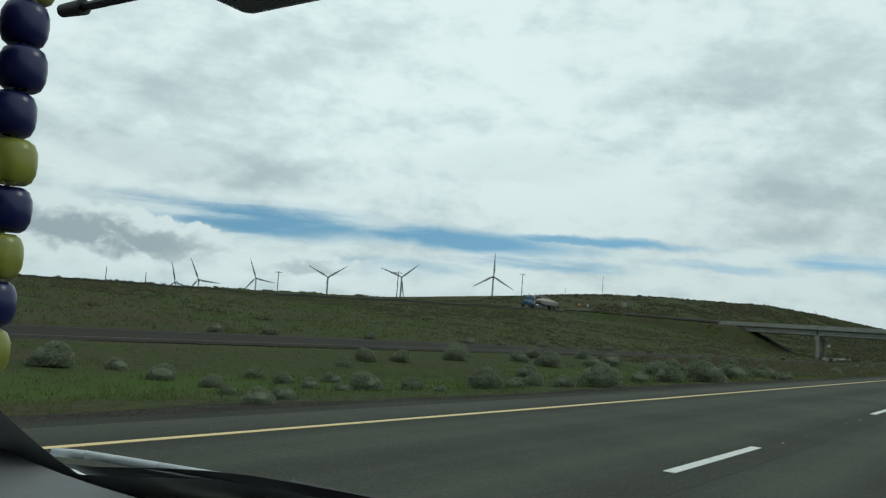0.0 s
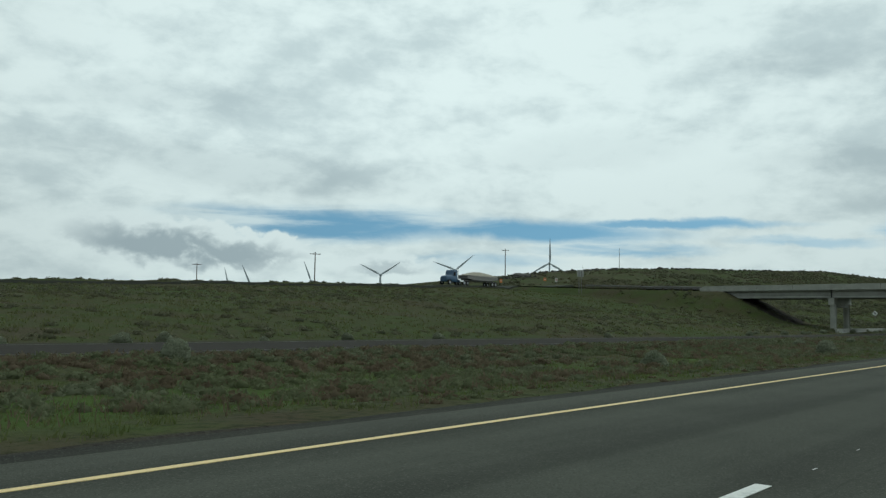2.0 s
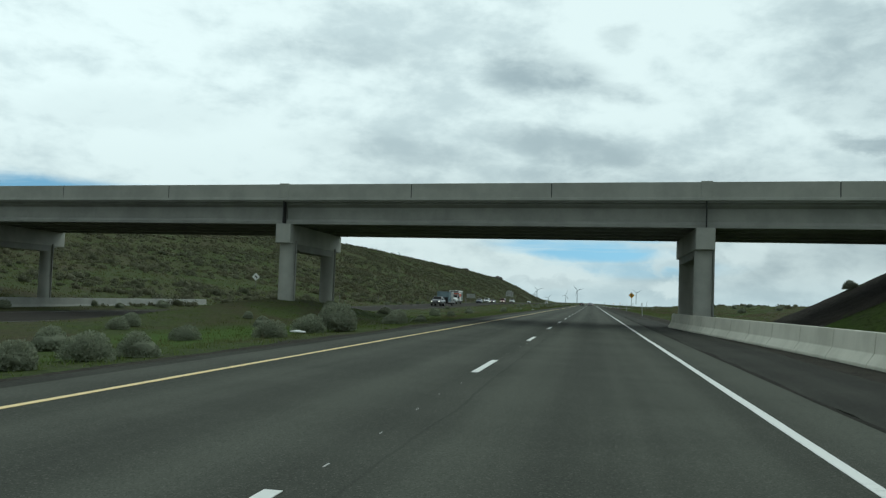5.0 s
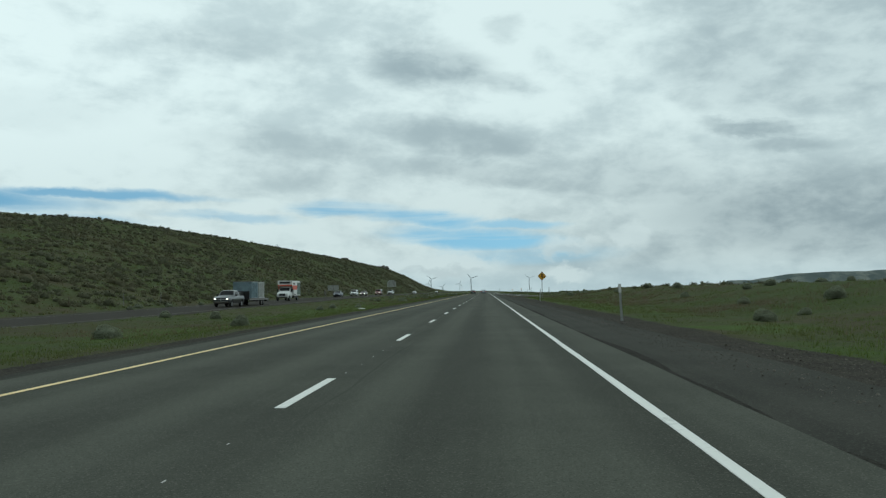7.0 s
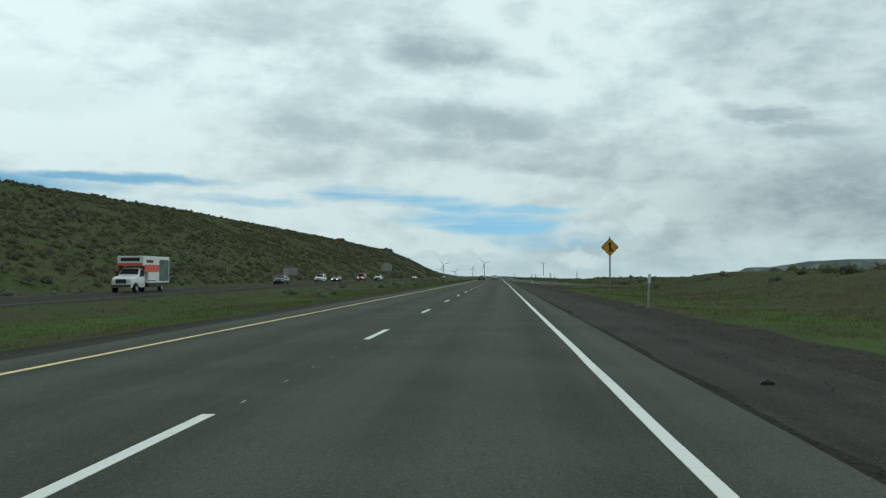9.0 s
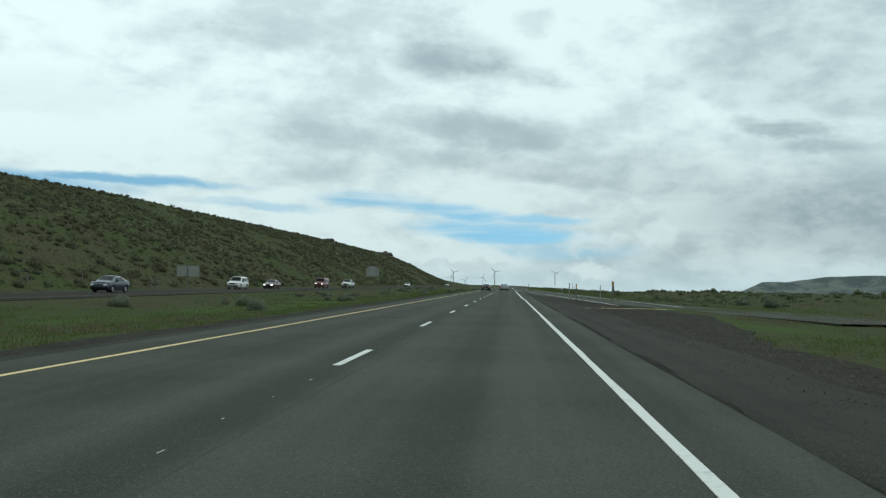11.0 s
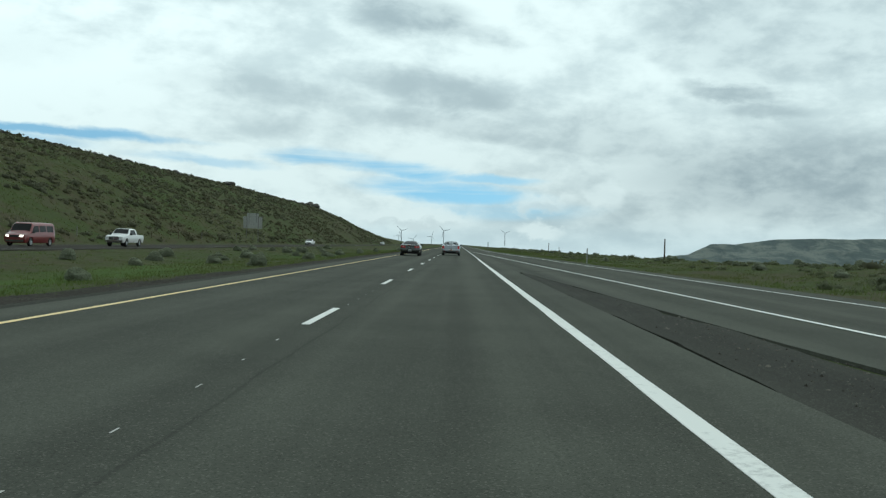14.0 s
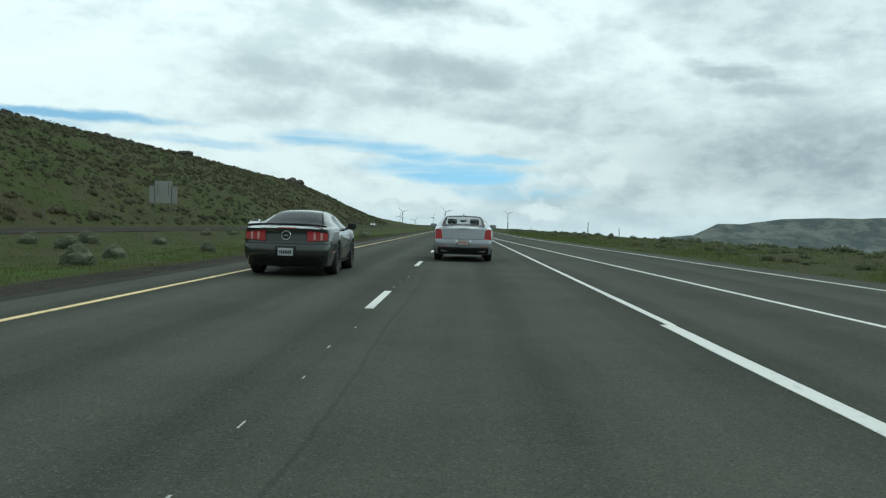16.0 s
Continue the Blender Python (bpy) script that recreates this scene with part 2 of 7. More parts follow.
def asphalt(name, dark, light, stone, lanes=False):
    k = Mat(name, 0.9)
    k.b.inputs["Specular IOR Level"].default_value = 0.06
    broad = k.noise(0.35, 5, 0.6)
    along = k.noise(1.5, 5, 0.55, (1.0, 0.010, 1.0))
    level = k.math("ADD", k.math("MULTIPLY", broad, 0.45), k.math("MULTIPLY", along, 0.55))
    if lanes:
        # tyres have polished two paler tracks into each lane, with a dark drip line between
        x = k.math("ADD", k.axis(0), k.math("MULTIPLY", k.math("SUBTRACT", k.noise(0.05, 3), 0.5), 0.5))
        track = k.math("COSINE", k.math("MULTIPLY", x, 3.4336))
        level = k.math("ADD", level, k.math("MULTIPLY", track, -0.075))
    c = k.mix(k.step(level, 0.30, 0.70), dark, light)
    sep = k.n.new("ShaderNodeSeparateColor")
    k.l.new(k.cells(85.0, "Color"), sep.inputs[0])
    c = k.mix(k.math("MULTIPLY", k.step(sep.outputs[0], 0.80, 1.0), 0.38), c, stone)
    c = k.mix(k.math("MULTIPLY", k.step(sep.outputs[1], 0.65, 1.0), 0.38), c, (0.016, 0.016, 0.014))
    # patches of closed and open texture
    c = k.mix(k.math("MULTIPLY", k.step(k.noise(5.0, 5, 0.7), 0.52, 0.72), 0.18), c, dark)
    if lanes:
        # the long seam beside the dashed line and a few sealed cracks
        x = k.math("ADD", k.axis(0), k.math("MULTIPLY", k.math("SUBTRACT", k.noise(0.25, 3), 0.5), 0.25))
        seam = k.math("SUBTRACT", 1.0, k.step(k.math("ABSOLUTE", k.math("SUBTRACT", x, 0.42)), 0.006, 0.030))
        seam = k.math("MULTIPLY", seam, k.step(k.noise(0.10, 3), 0.36, 0.52))
        c = k.mix(k.math("MULTIPLY", seam, 0.24), c, (0.014, 0.014, 0.013))
    k.color(c)
    k.bump(k.noise(110.0, 3, 0.7), 0.004, 0.6)
    return k.m


def concrete(name, dark, light, stain=0.5):
    k = Mat(name, 0.88)
    c = k.mix(k.step(k.noise(0.6, 6, 0.6), 0.35, 0.65), dark, light)
    streaks = k.noise(1.1, 5, 0.6, (1.6, 1.6, 0.10))
    c = k.mix(k.math("MULTIPLY", k.step(streaks, 0.5, 0.72), stain), c, tuple(v * 0.55 for v in dark))
    c = k.mix(k.math("MULTIPLY", k.step(k.noise(14.0, 5, 0.65), 0.55, 0.75), 0.35), c, tuple(v * 0.75 for v in dark))
    k.color(c).bump(k.noise(25.0, 5, 0.6), 0.006, 0.6)
    return k.m


def leafy(name, a, b, tip, by_object=False, through_light=0.4):
    """Small leaves: matt, and some of the light goes through them."""
    k = Mat(name, 0.85)
    c = k.mix(k.island(), a, b)
    if by_object:
        c = k.mix(k.math("MULTIPLY", k.chance(), 0.45), c, tip)
    else:
        c = k.mix(k.math("MULTIPLY", k.step(k.noise(0.05, 4, 0.6), 0.4, 0.65), 0.6), c, tip)
    c = k.mix(k.math("MULTIPLY", k.step(k.noise(0.9, 5, 0.65), 0.45, 0.68), 0.35), c, tuple(v * 0.6 for v in a))
    diffuse, shine, both = k.n.new("ShaderNodeBsdfDiffuse"), k.n.new("ShaderNodeBsdfTranslucent"), k.n.new("ShaderNodeMixShader")
    k.l.new(c, diffuse.inputs[0])
    k.l.new(c, shine.inputs[0])
    both.inputs[0].default_value = through_light
    k.l.new(diffuse.outputs[0], both.inputs[1])
    k.l.new(shine.outputs[0], both.inputs[2])
    k.l.new(both.outputs[0], k.n["Material Output"].inputs[0])
    return k.m


def painted_line(name, c, wear=0.5):
    k = Mat(name, 0.65)
    n = k.math("ADD", k.math("MULTIPLY", k.noise(9.0, 6, 0.7), 0.6), k.math("MULTIPLY", k.noise(0.7, 4, 0.6), 0.4))
    col = k.mix(k.math("MULTIPLY", k.step(n, 0.52, 0.68), wear), c, (0.08, 0.08, 0.078))
    k.color(col).bump(k.noise(60.0, 4, 0.7), 0.004, 0.6)
    return k.m


def meadow():
    k = Mat("meadow_ground", 0.95)
    patch = k.noise(0.045, 5, 0.6, warp=0.6)
    small = k.noise(0.45, 6, 0.65)
    tiny = k.noise(5.0, 6, 0.7)
    c = k.mix(k.step(patch, 0.36, 0.60), (0.057, 0.075, 0.025), (0.075, 0.068, 0.037))
    c = k.mix(k.math("MULTIPLY", k.step(small, 0.42, 0.62), 0.75), c, (0.058, 0.083, 0.022))
    c = k.mix(k.math("MULTIPLY", k.step(k.noise(0.10, 5, 0.6), 0.52, 0.66), 0.75), c, (0.073, 0.057, 0.037))
    c = k.mix(k.math("MULTIPLY", k.step(k.noise(1.6, 6, 0.7), 0.50, 0.66), 0.60), c, (0.075, 0.077, 0.050))
    c = k.mix(k.math("MULTIPLY", k.step(tiny, 0.46, 0.66), 0.75), c, (0.022, 0.029, 0.011))
    # lush strips of new grass close to both carriageways
    x = k.math("ADD", k.axis(0), k.math("MULTIPLY", k.math("SUBTRACT", k.noise(0.12, 4), 0.5), 7.0))
    lush = k.math("MAXIMUM", k.math("SUBTRACT", 1.0, k.step(k.math("ABSOLUTE", k.math("SUBTRACT", x, 10.5)), 0.8, 2.6)), k.math("SUBTRACT", 1.0, k.step(k.math("ABSOLUTE", k.math("ADD", x, 10.5)), 1.5, 4.5)))
    c = k.mix(k.math("MULTIPLY", k.math("MULTIPLY", lush, k.step(k.noise(0.07, 4, 0.6), 0.42, 0.58)), 0.6), c, (0.062, 0.115, 0.018))
    c = k.mix(k.math("MULTIPLY", k.step(k.noise(2.6, 6, 0.7), 0.55, 0.72), 0.45), c, (0.027, 0.034, 0.013))
    k.color(c).bump(k.math("ADD", k.math("MULTIPLY", tiny, 0.5), small), 0.14, 0.8)
    k.b.inputs["Specular IOR Level"].default_value = 0.05
    return k.m


def gravel(name, a, b, c3):
    k = Mat(name, 0.95)
    c = k.mix(k.step(k.noise(0.8, 5, 0.6), 0.35, 0.65), a, b)
    sep = k.n.new("ShaderNodeSeparateColor")
    k.l.new(k.cells(26.0, "Color"), sep.inputs[0])
    c = k.mix(k.math("MULTIPLY", sep.outputs[0], 0.55), c, c3)
    c = k.mix(k.math("MULTIPLY", k.step(sep.outputs[1], 0.6, 1.0), 0.6), c, tuple(v * 0.35 for v in a))
    k.color(c).bump(k.cells(26.0), 0.02, 0.8)
    k.b.inputs["Specular IOR Level"].default_value = 0.04
    return k.m


def rocky(name, a, b):
    k = Mat(name, 0.95)
    c = k.mix(k.step(k.noise(1.3, 6, 0.65), 0.35, 0.65), a, b)
    k.color(c).bump(k.noise(5.0, 6, 0.7), 0.15, 0.9)
    return k.m


def clear(name, tint, rough=0.03, alpha=0.35):
    """Tinted vehicle glass: a glossy dark pane that lets some of the view through."""
    k = Mat(name, rough)
    k.color(tint)
    k.b.inputs["Alpha"].default_value = alpha
    k.b.inputs["Specular IOR Level"].default_value = 0.6
    return k.m


def lit(name, c, power):
    k = Mat(name, 0.3)
    k.color(c)
    k.b.inputs["Emission Color"].default_value = hue(c)
    k.b.inputs["Emission Strength"].default_value = power
    return k.m


MEADOW = meadow()
ASPHALT = asphalt("asphalt_worn", (0.052, 0.0545, 0.0445), (0.088, 0.0920, 0.0745), (0.18, 0.18, 0.15), True)
ASPHALT_OLD = asphalt("asphalt_old", (0.058, 0.060, 0.050), (0.074, 0.076, 0.064), (0.14, 0.14, 0.12))
ASPHALT_FAR = asphalt("asphalt_brown", (0.029, 0.026, 0.021), (0.042, 0.037, 0.030), (0.07, 0.064, 0.054))
CHIPSEAL = asphalt("shoulder_chipseal", (0.026, 0.0262, 0.0215), (0.054, 0.054, 0.0445), (0.16, 0.16, 0.135))
GRAVEL = gravel("verge_gravel", (0.026, 0.0242, 0.0195), (0.045, 0.041, 0.0325), (0.085, 0.078, 0.064))
CRUMBLED = gravel("crumbled_asphalt", (0.020, 0.0195, 0.016), (0.034, 0.032, 0.027), (0.050, 0.048, 0.040))
CONCRETE = concrete("bridge_concrete", (0.36, 0.365, 0.325), (0.45, 0.455, 0.405), 0.15)
PARAPET = concrete("parapet_concrete", (0.35, 0.355, 0.315), (0.43, 0.435, 0.385), 0.10)
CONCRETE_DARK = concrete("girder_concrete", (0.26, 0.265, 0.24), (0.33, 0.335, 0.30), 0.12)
CONCRETE_PALE = concrete("barrier_concrete", (0.50, 0.49, 0.405), (0.62, 0.605, 0.51), 0.14)
RIPRAP = gravel("slope_paving", (0.030, 0.026, 0.021), (0.046, 0.040, 0.031), (0.075, 0.068, 0.056))
WHITE_LINE = painted_line("white_road_paint", (0.72, 0.72, 0.68), 0.45)
CRUMB = painted_line("old_paint_crumbs", (0.42, 0.42, 0.39), 0.5)
YELLOW_LINE = painted_line("yellow_road_paint", (0.80, 0.61, 0.29), 0.4)
MEDIAN_SHRUB = leafy("median_shrub_leaves", (0.120, 0.136, 0.080), (0.195, 0.208, 0.135), (0.145, 0.165, 0.075), False, 0.45)
FAR_LINE = painted_line("faded_far_paint", (0.12, 0.115, 0.10), 0.6)
SAGE = leafy("sagebrush_leaves", (0.200, 0.225, 0.155), (0.310, 0.335, 0.240), (0.255, 0.268, 0.195), True, 0.45)
SHRUB = leafy("hill_shrub_leaves", (0.090, 0.098, 0.062), (0.190, 0.192, 0.128), (0.145, 0.132, 0.080), False, 0.45)
TUFT = leafy("grass_blades", (0.085, 0.122, 0.034), (0.150, 0.185, 0.062), (0.150, 0.145, 0.075), False, 0.5)
SLOPE_TUFT = leafy("slope_grass_blades", (0.100, 0.124, 0.046), (0.165, 0.178, 0.080), (0.160, 0.142, 0.086), False, 0.5)
WEED = leafy("dry_weed_stalks", (0.120, 0.102, 0.066), (0.205, 0.170, 0.115), (0.160, 0.120, 0.084), False, 0.5)
STONE = leafy("loose_stone_chips", (0.040, 0.037, 0.031), (0.19, 0.178, 0.152), (0.080, 0.072, 0.060), False, 0.0)
TWIG = plain("grey_twigs", (0.10, 0.085, 0.07), 0.9)
ROCK = rocky("basalt_rock", (0.035, 0.032, 0.028), (0.085, 0.078, 0.066))
STEEL = plain("galvanised_steel", (0.42, 0.43, 0.43), 0.45, 0.8, 0.2, 9)
STEEL_DULL = plain("weathered_and_shaded_steel", (0.22, 0.21, 0.20), 0.6, 0.5, 0.25, 12)
WOOD_POST = plain("creosoted_wood", (0.10, 0.075, 0.055), 0.9, 0, 0.35, 14)
SIGN_BACK = plain("bare_aluminium_sheet", (0.50, 0.51, 0.49), 0.5, 0.55, 0.12, 3)
SIGN_YELLOW = plain("yellow_sign_sheeting", (0.72, 0.36, 0.03), 0.45)
SIGN_WHITE = plain("white_sign_sheeting", (0.75, 0.75, 0.73), 0.45)
SIGN_RED = plain("red_sign_sheeting", (0.50, 0.05, 0.04), 0.45)
SIGN_GREEN = plain("green_sign_sheeting", (0.02, 0.20, 0.10), 0.45)
SIGN_ORANGE = plain("orange_sign_sheeting", (0.75, 0.22, 0.04), 0.45)
BLACK = plain("black_plastic", (0.016, 0.016, 0.017), 0.5)
# white towers: backlight and distant haze are put into this blue-grey
TURBINE = plain("backlit_tower_grey", (0.40, 0.44, 0.47), 0.6)
STRAW = gravel("spilled_straw", (0.40, 0.32, 0.18), (0.52, 0.43, 0.27), (0.60, 0.52, 0.36))


# ---- building helpers ----
def link(name, bm, material, parent=None, label="", smooth=False):
    me = bpy.data.meshes.new(name)
    bm.to_mesh(me)
    bm.free()
    for one in material if isinstance(material, (list, tuple)) else [material]:
        me.materials.append(one)
    if smooth:
        me.polygons.foreach_set("use_smooth", [True] * len(me.polygons))
    ob = new(name, me)
    if parent:
        ob.parent = parent
    if label:
        ob["label"] = label
    return ob


def part(name, bm, material, parent, label="", smooth=False):
    return link(name, bm, material, parent, label, smooth)


def holder(name, m, label, category, group=""):
    ob = new(name)
    ob.matrix_world = m
    return tagged(ob, label, category, group)


def slab(bm, x0, x1, y0, y1, z0, z1, bevel=0.0):
    r = bmesh.ops.create_cube(bm, size=1, matrix=Matrix.LocRotScale(((x0 + x1) / 2, (y0 + y1) / 2, (z0 + z1) / 2), None, (x1 - x0, y1 - y0, z1 - z0)))
    if bevel:
        edges = list({e for v in r["verts"] for e in v.link_edges})
        bmesh.ops.bevel(bm, geom=edges, offset=bevel, segments=2, affect="EDGES", profile=0.6)
    return bm


def box(x0, x1, y0, y1, z0, z1, bevel=0.0):
    return slab(bmesh.new(), x0, x1, y0, y1, z0, z1, bevel)


def rod(bm, a, b, r0, r1=None, sides=10):
    a, b = Vector(a), Vector(b)
    q = (b - a).to_track_quat("Z", "Y").to_matrix().to_4x4()
    bmesh.ops.create_cone(bm, cap_ends=True, segments=sides, radius1=r0, radius2=r0 if r1 is None else r1, depth=(b - a).length, matrix=Matrix.Translation((a + b) / 2) @ q)
    return bm


def pole(a, b, r0, r1=None, sides=10):
    return rod(bmesh.new(), a, b, r0, r1, sides)


def prism(points, y0, y1):
    """A profile in x and z, drawn out along y."""
    bm = bmesh.new()
    lo = [bm.verts.new((x, y0, z)) for x, z in points]
    hi = [bm.verts.new((x, y1, z)) for x, z in points]
    n = len(points)
    for i in range(n):
        bm.faces.new((lo[i], lo[(i + 1) % n], hi[(i + 1) % n], hi[i]))
    bm.faces.new(lo[::-1])
    bm.faces.new(hi)
    bmesh.ops.recalc_face_normals(bm, faces=bm.faces[:])
    return bm


def raw(name, verts, faces, material, smooth=False):
    """A large mesh from arrays: faces is an array of corner rows, all of one length."""
    me = bpy.data.meshes.new(name)
    verts, faces = np.asarray(verts, np.float32), np.asarray(faces, np.int32)
    me.vertices.add(len(verts))
    me.vertices.foreach_set("co", verts.ravel())
    k = faces.shape[1]
    me.loops.add(faces.size)
    me.loops.foreach_set("vertex_index", faces.ravel())
    me.polygons.add(len(faces))
    me.polygons.foreach_set("loop_start", np.arange(len(faces), dtype=np.int32) * k)
    me.update(calc_edges=True)
    me.polygons.foreach_set("use_smooth", [smooth] * len(faces))
    me.materials.append(material)
    me.validate()
    return new(name, me)


def lattice(ix, iy, seed):
    h = (ix * 374761393 + iy * 668265263 + seed * 1442695041) & 0xFFFFFFFF
    h = ((h ^ (h >> 13)) * 1274126177) & 0xFFFFFFFF
    return ((h ^ (h >> 16)) & 0xFFFF) / 65535.0


def rough2(x, y, size, seed=0, octaves=4):
    """Smooth random heights between -1 and 1."""
    out, amp, total = np.zeros_like(x), 1.0, 0.0
    for o in range(octaves):
        u, v = x / size, y / size
        iu, iv = np.floor(u).astype(np.int64), np.floor(v).astype(np.int64)
        fu, fv = u - iu, v - iv
        fu, fv = fu * fu * (3 - 2 * fu), fv * fv * (3 - 2 * fv)
        a, b = lattice(iu, iv, seed + o), lattice(iu + 1, iv, seed + o)
        c, d = lattice(iu, iv + 1, seed + o), lattice(iu + 1, iv + 1, seed + o)
        out += amp * (a + (b - a) * fu + (c - a) * fv + (a - b - c + d) * fu * fv)
        total += amp
        amp, size = amp * 0.5, size * 0.5
    return out / total * 2 - 1


# ---- the lie of the land ----
LANE, EDGE = 3.66, 3.82
CREST_Y = (-400, 0, 70, 105, 140, 175, 205, 225, 255, 284, 303, 351, 398, 447, 500, 585, 650, 700, 814, 962, 985, 1047, 1100, 1175, 1500, 1900)
CREST_X = (-115, -115, -115, -115, -115, -115, -116, -124, -140, -148, -150, -150, -146, -138, -122, -118, -108, -101, -93, -82, -80, -80, -79, -78, -75, -75)
CREST_Z = (2.4, 3.0, 4.0, 4.9, 6.1, 7.1, 7.9, 8.4, 11.3, 13.6, 16.0, 19.6, 22.0, 23.7, 25.2, 26.0, 24.8, 23.8, 22.9, 20.3, 17.6, 14.5, 11.8, 9.0, 3.0, 0.5)
BRIDGE_AT, BRIDGE_LEAN = (-16.15, 211.26), -0.1345


def far_lane(y):
    """The middle of the other carriageway."""
    return np.interp(y, (-400, 40, 110, 200, 240, 360, 480, 2000), (-29.0, -29.0, -29.8, -27.2, -26.6, -29.5, -34.0, -34.0))


def far_level(y):
    return np.interp(y, (-400, 60, 150, 290, 400, 2000), (-0.12, -0.12, -0.5, -0.55, -0.1, 0.0))


def land(x, y):
    x, y = np.asarray(x, float), np.asarray(y, float)
    foot, fz = far_lane(y) - 8.0, far_level(y)
    xc, zc = np.interp(y, CREST_Y, CREST_X), np.interp(y, CREST_Y, CREST_Z)
    up = np.clip((foot - x) / (foot - xc), 0, 1)
    hill = fz + (zc - fz) * up * (1.28 - 0.28 * up)
    hill += rough2(x, y, 34, 3) * 1.1 * np.sin(np.pi * up) * np.clip(zc / 15, 0.25, 1)
    hill += rough2(x, y, 7, 9) * 0.28 * np.clip(up * 5, 0, 1)
    behind = np.clip(xc - x, 0, None)
    hill = np.where(behind > 0, zc - np.minimum(behind * 0.05, 9) + rough2(x, y, 7, 9) * 0.28, hill)
    # median: level with both roads at its edges, a shallow swale between
    s = np.clip((-6.0 - x) / (-6.0 - (foot + 1.5)), 0, 1)
    median = -0.06 + (fz - 0.06 + 0.06) * s - 0.25 * np.sin(np.pi * np.clip((-6.5 - x) / 12.0, 0, 1)) + rough2(x, y, 5, 21) * 0.10 * np.clip((-6.5 - x) / 3, 0, 1)
    median += 1.25 * np.exp(-(((x + 16) / 4.5) ** 2) - ((y - 214) / 11) ** 2)
    on_far = np.clip(1 - (np.abs(x - far_lane(y)) - 6.2) / 1.2, 0, 1)
    median = median * (1 - on_far) + (fz - 0.07) * on_far
    left = np.where(x < foot, np.maximum(hill, fz - 0.07), median)
    # right of the road: level verge, a low rise, then the fall to the river
    bank = 1.7 * np.interp(y, (-400, 100, 250, 300, 385, 440, 500, 540, 600), (1.5, 1.5, 1.0, 0.98, 0.98, 0.58, 0.40, 0.15, 0.05))
    r = np.clip((x - np.interp(y, (385, 400, 470, 495), (13, 24, 20, 15))) / np.interp(y, (300, 385), (16, 14)), 0, 1)
    right = -0.06 + bank * r * r * (3 - 2 * r) + rough2(x, y, 6, 33) * 0.16 * np.clip((x - 9) / 4, 0, 1)
    right -= np.clip((x - np.interp(y, (300, 480, 560), (60, 45, 26))) / 66, 0, 1) * np.interp(y, (300, 480, 800), (0.3, 5.2, 8.0))
    right -= np.clip((x - np.interp(y, (300, 480), (130, 85))) / 500, 0, 1) * 62
    z = np.where(x < -6.0, left, np.where(x > 7.0, right, -0.06))
    # road approaches of the overpass, with their fill slopes
    mid = BRIDGE_AT[1] + BRIDGE_LEAN * (x - BRIDGE_AT[0]) + 5.0
    top_left = np.where(x > -57.5, 6.35 - (x + 57.5) * 0.47, 6.35 + np.minimum(-57.5 - x, 60) * 0.032)
    top_right = np.where(x < 24.3, 6.35 - (24.3 - x) * 0.50, 6.35)
    top = np.where(x < 0, top_left, np.where(x > 150, 6.35 - (x - 150) * 0.25, top_right))
    fill = top - np.clip(np.abs(y - mid) - 6.2, 0, None) * 0.52 + rough2(x, y, 6, 41) * 0.12
    use = (x < -36) & (x > -125) | (x > 10.5)
    return np.where(use, np.maximum(z, fill), z)


def spread(edges):
    out = []
    for a, b, step in edges:
        out += list(np.arange(a, b, step))
    return np.array(out + [edges[-1][1]])


gx = spread([(-2500, -500, 200), (-500, -170, 15), (-170, -40, 1.5), (-40, -5, 1.0), (-5, 8, 3.25), (8, 42, 1.0), (42, 160, 6), (160, 700, 45), (700, 2600, 190)])
gy = spread([(-400, -60, 20), (-60, 60, 3), (60, 330, 1.5), (330, 700, 2.5), (700, 1000, 4), (1000, 2000, 30), (2000, 8600, 220)])
XX, YY = np.meshgrid(gx, gy)
ZZ = land(XX, YY)
rows, cols = XX.shape
idx = np.arange(rows * cols).reshape(rows, cols)
quads = np.stack([idx[:-1, :-1], idx[:-1, 1:], idx[1:, 1:], idx[1:, :-1]], -1).reshape(-1, 4)
ground = raw("ground", np.stack([XX, YY, ZZ], -1).reshape(-1, 3), quads, MEADOW, True)
tagged(ground, "green and brown sage steppe with low hills", "ground", kind="structure")


def ribbon(name, left, right, y0, y1, step, z, material, label, ragged=0.0, thick=0.06, kind="structure", seed=5, category="road"):
    """A strip along the road between two edge functions, with a thickness."""
    ys = np.arange(y0, y1 + step * 0.5, step)
    a, b = left(ys), right(ys)
    if ragged:
        a = a + rough2(ys, ys * 0, 2.5, seed, 3) * ragged
        b = b + rough2(ys, ys * 0 + 50, 2.5, seed + 7, 3) * ragged
    zz = z(ys) if callable(z) else np.full_like(ys, z)
    n = len(ys)
    v = np.concatenate([np.stack([a, ys, zz - thick], -1), np.stack([a, ys, zz], -1), np.stack([b, ys, zz], -1), np.stack([b, ys, zz - thick], -1)])
    i = np.arange(n - 1)
    f = np.concatenate([np.stack([k * n + i, (k + 1) * n + i, (k + 1) * n + i + 1, k * n + i + 1], -1) for k in range(3)])
    ob = raw(name, v, f, material)
    return tagged(ob, label, category, kind=kind)


def const(v):
    return lambda y: np.full_like(y, v)


def ramp_line(y):
    """The left edge line of the on-ramp, which closes on the main road."""
    return np.maximum(8.77 - (y - 456.7) * 0.0300, EDGE + 0.14)


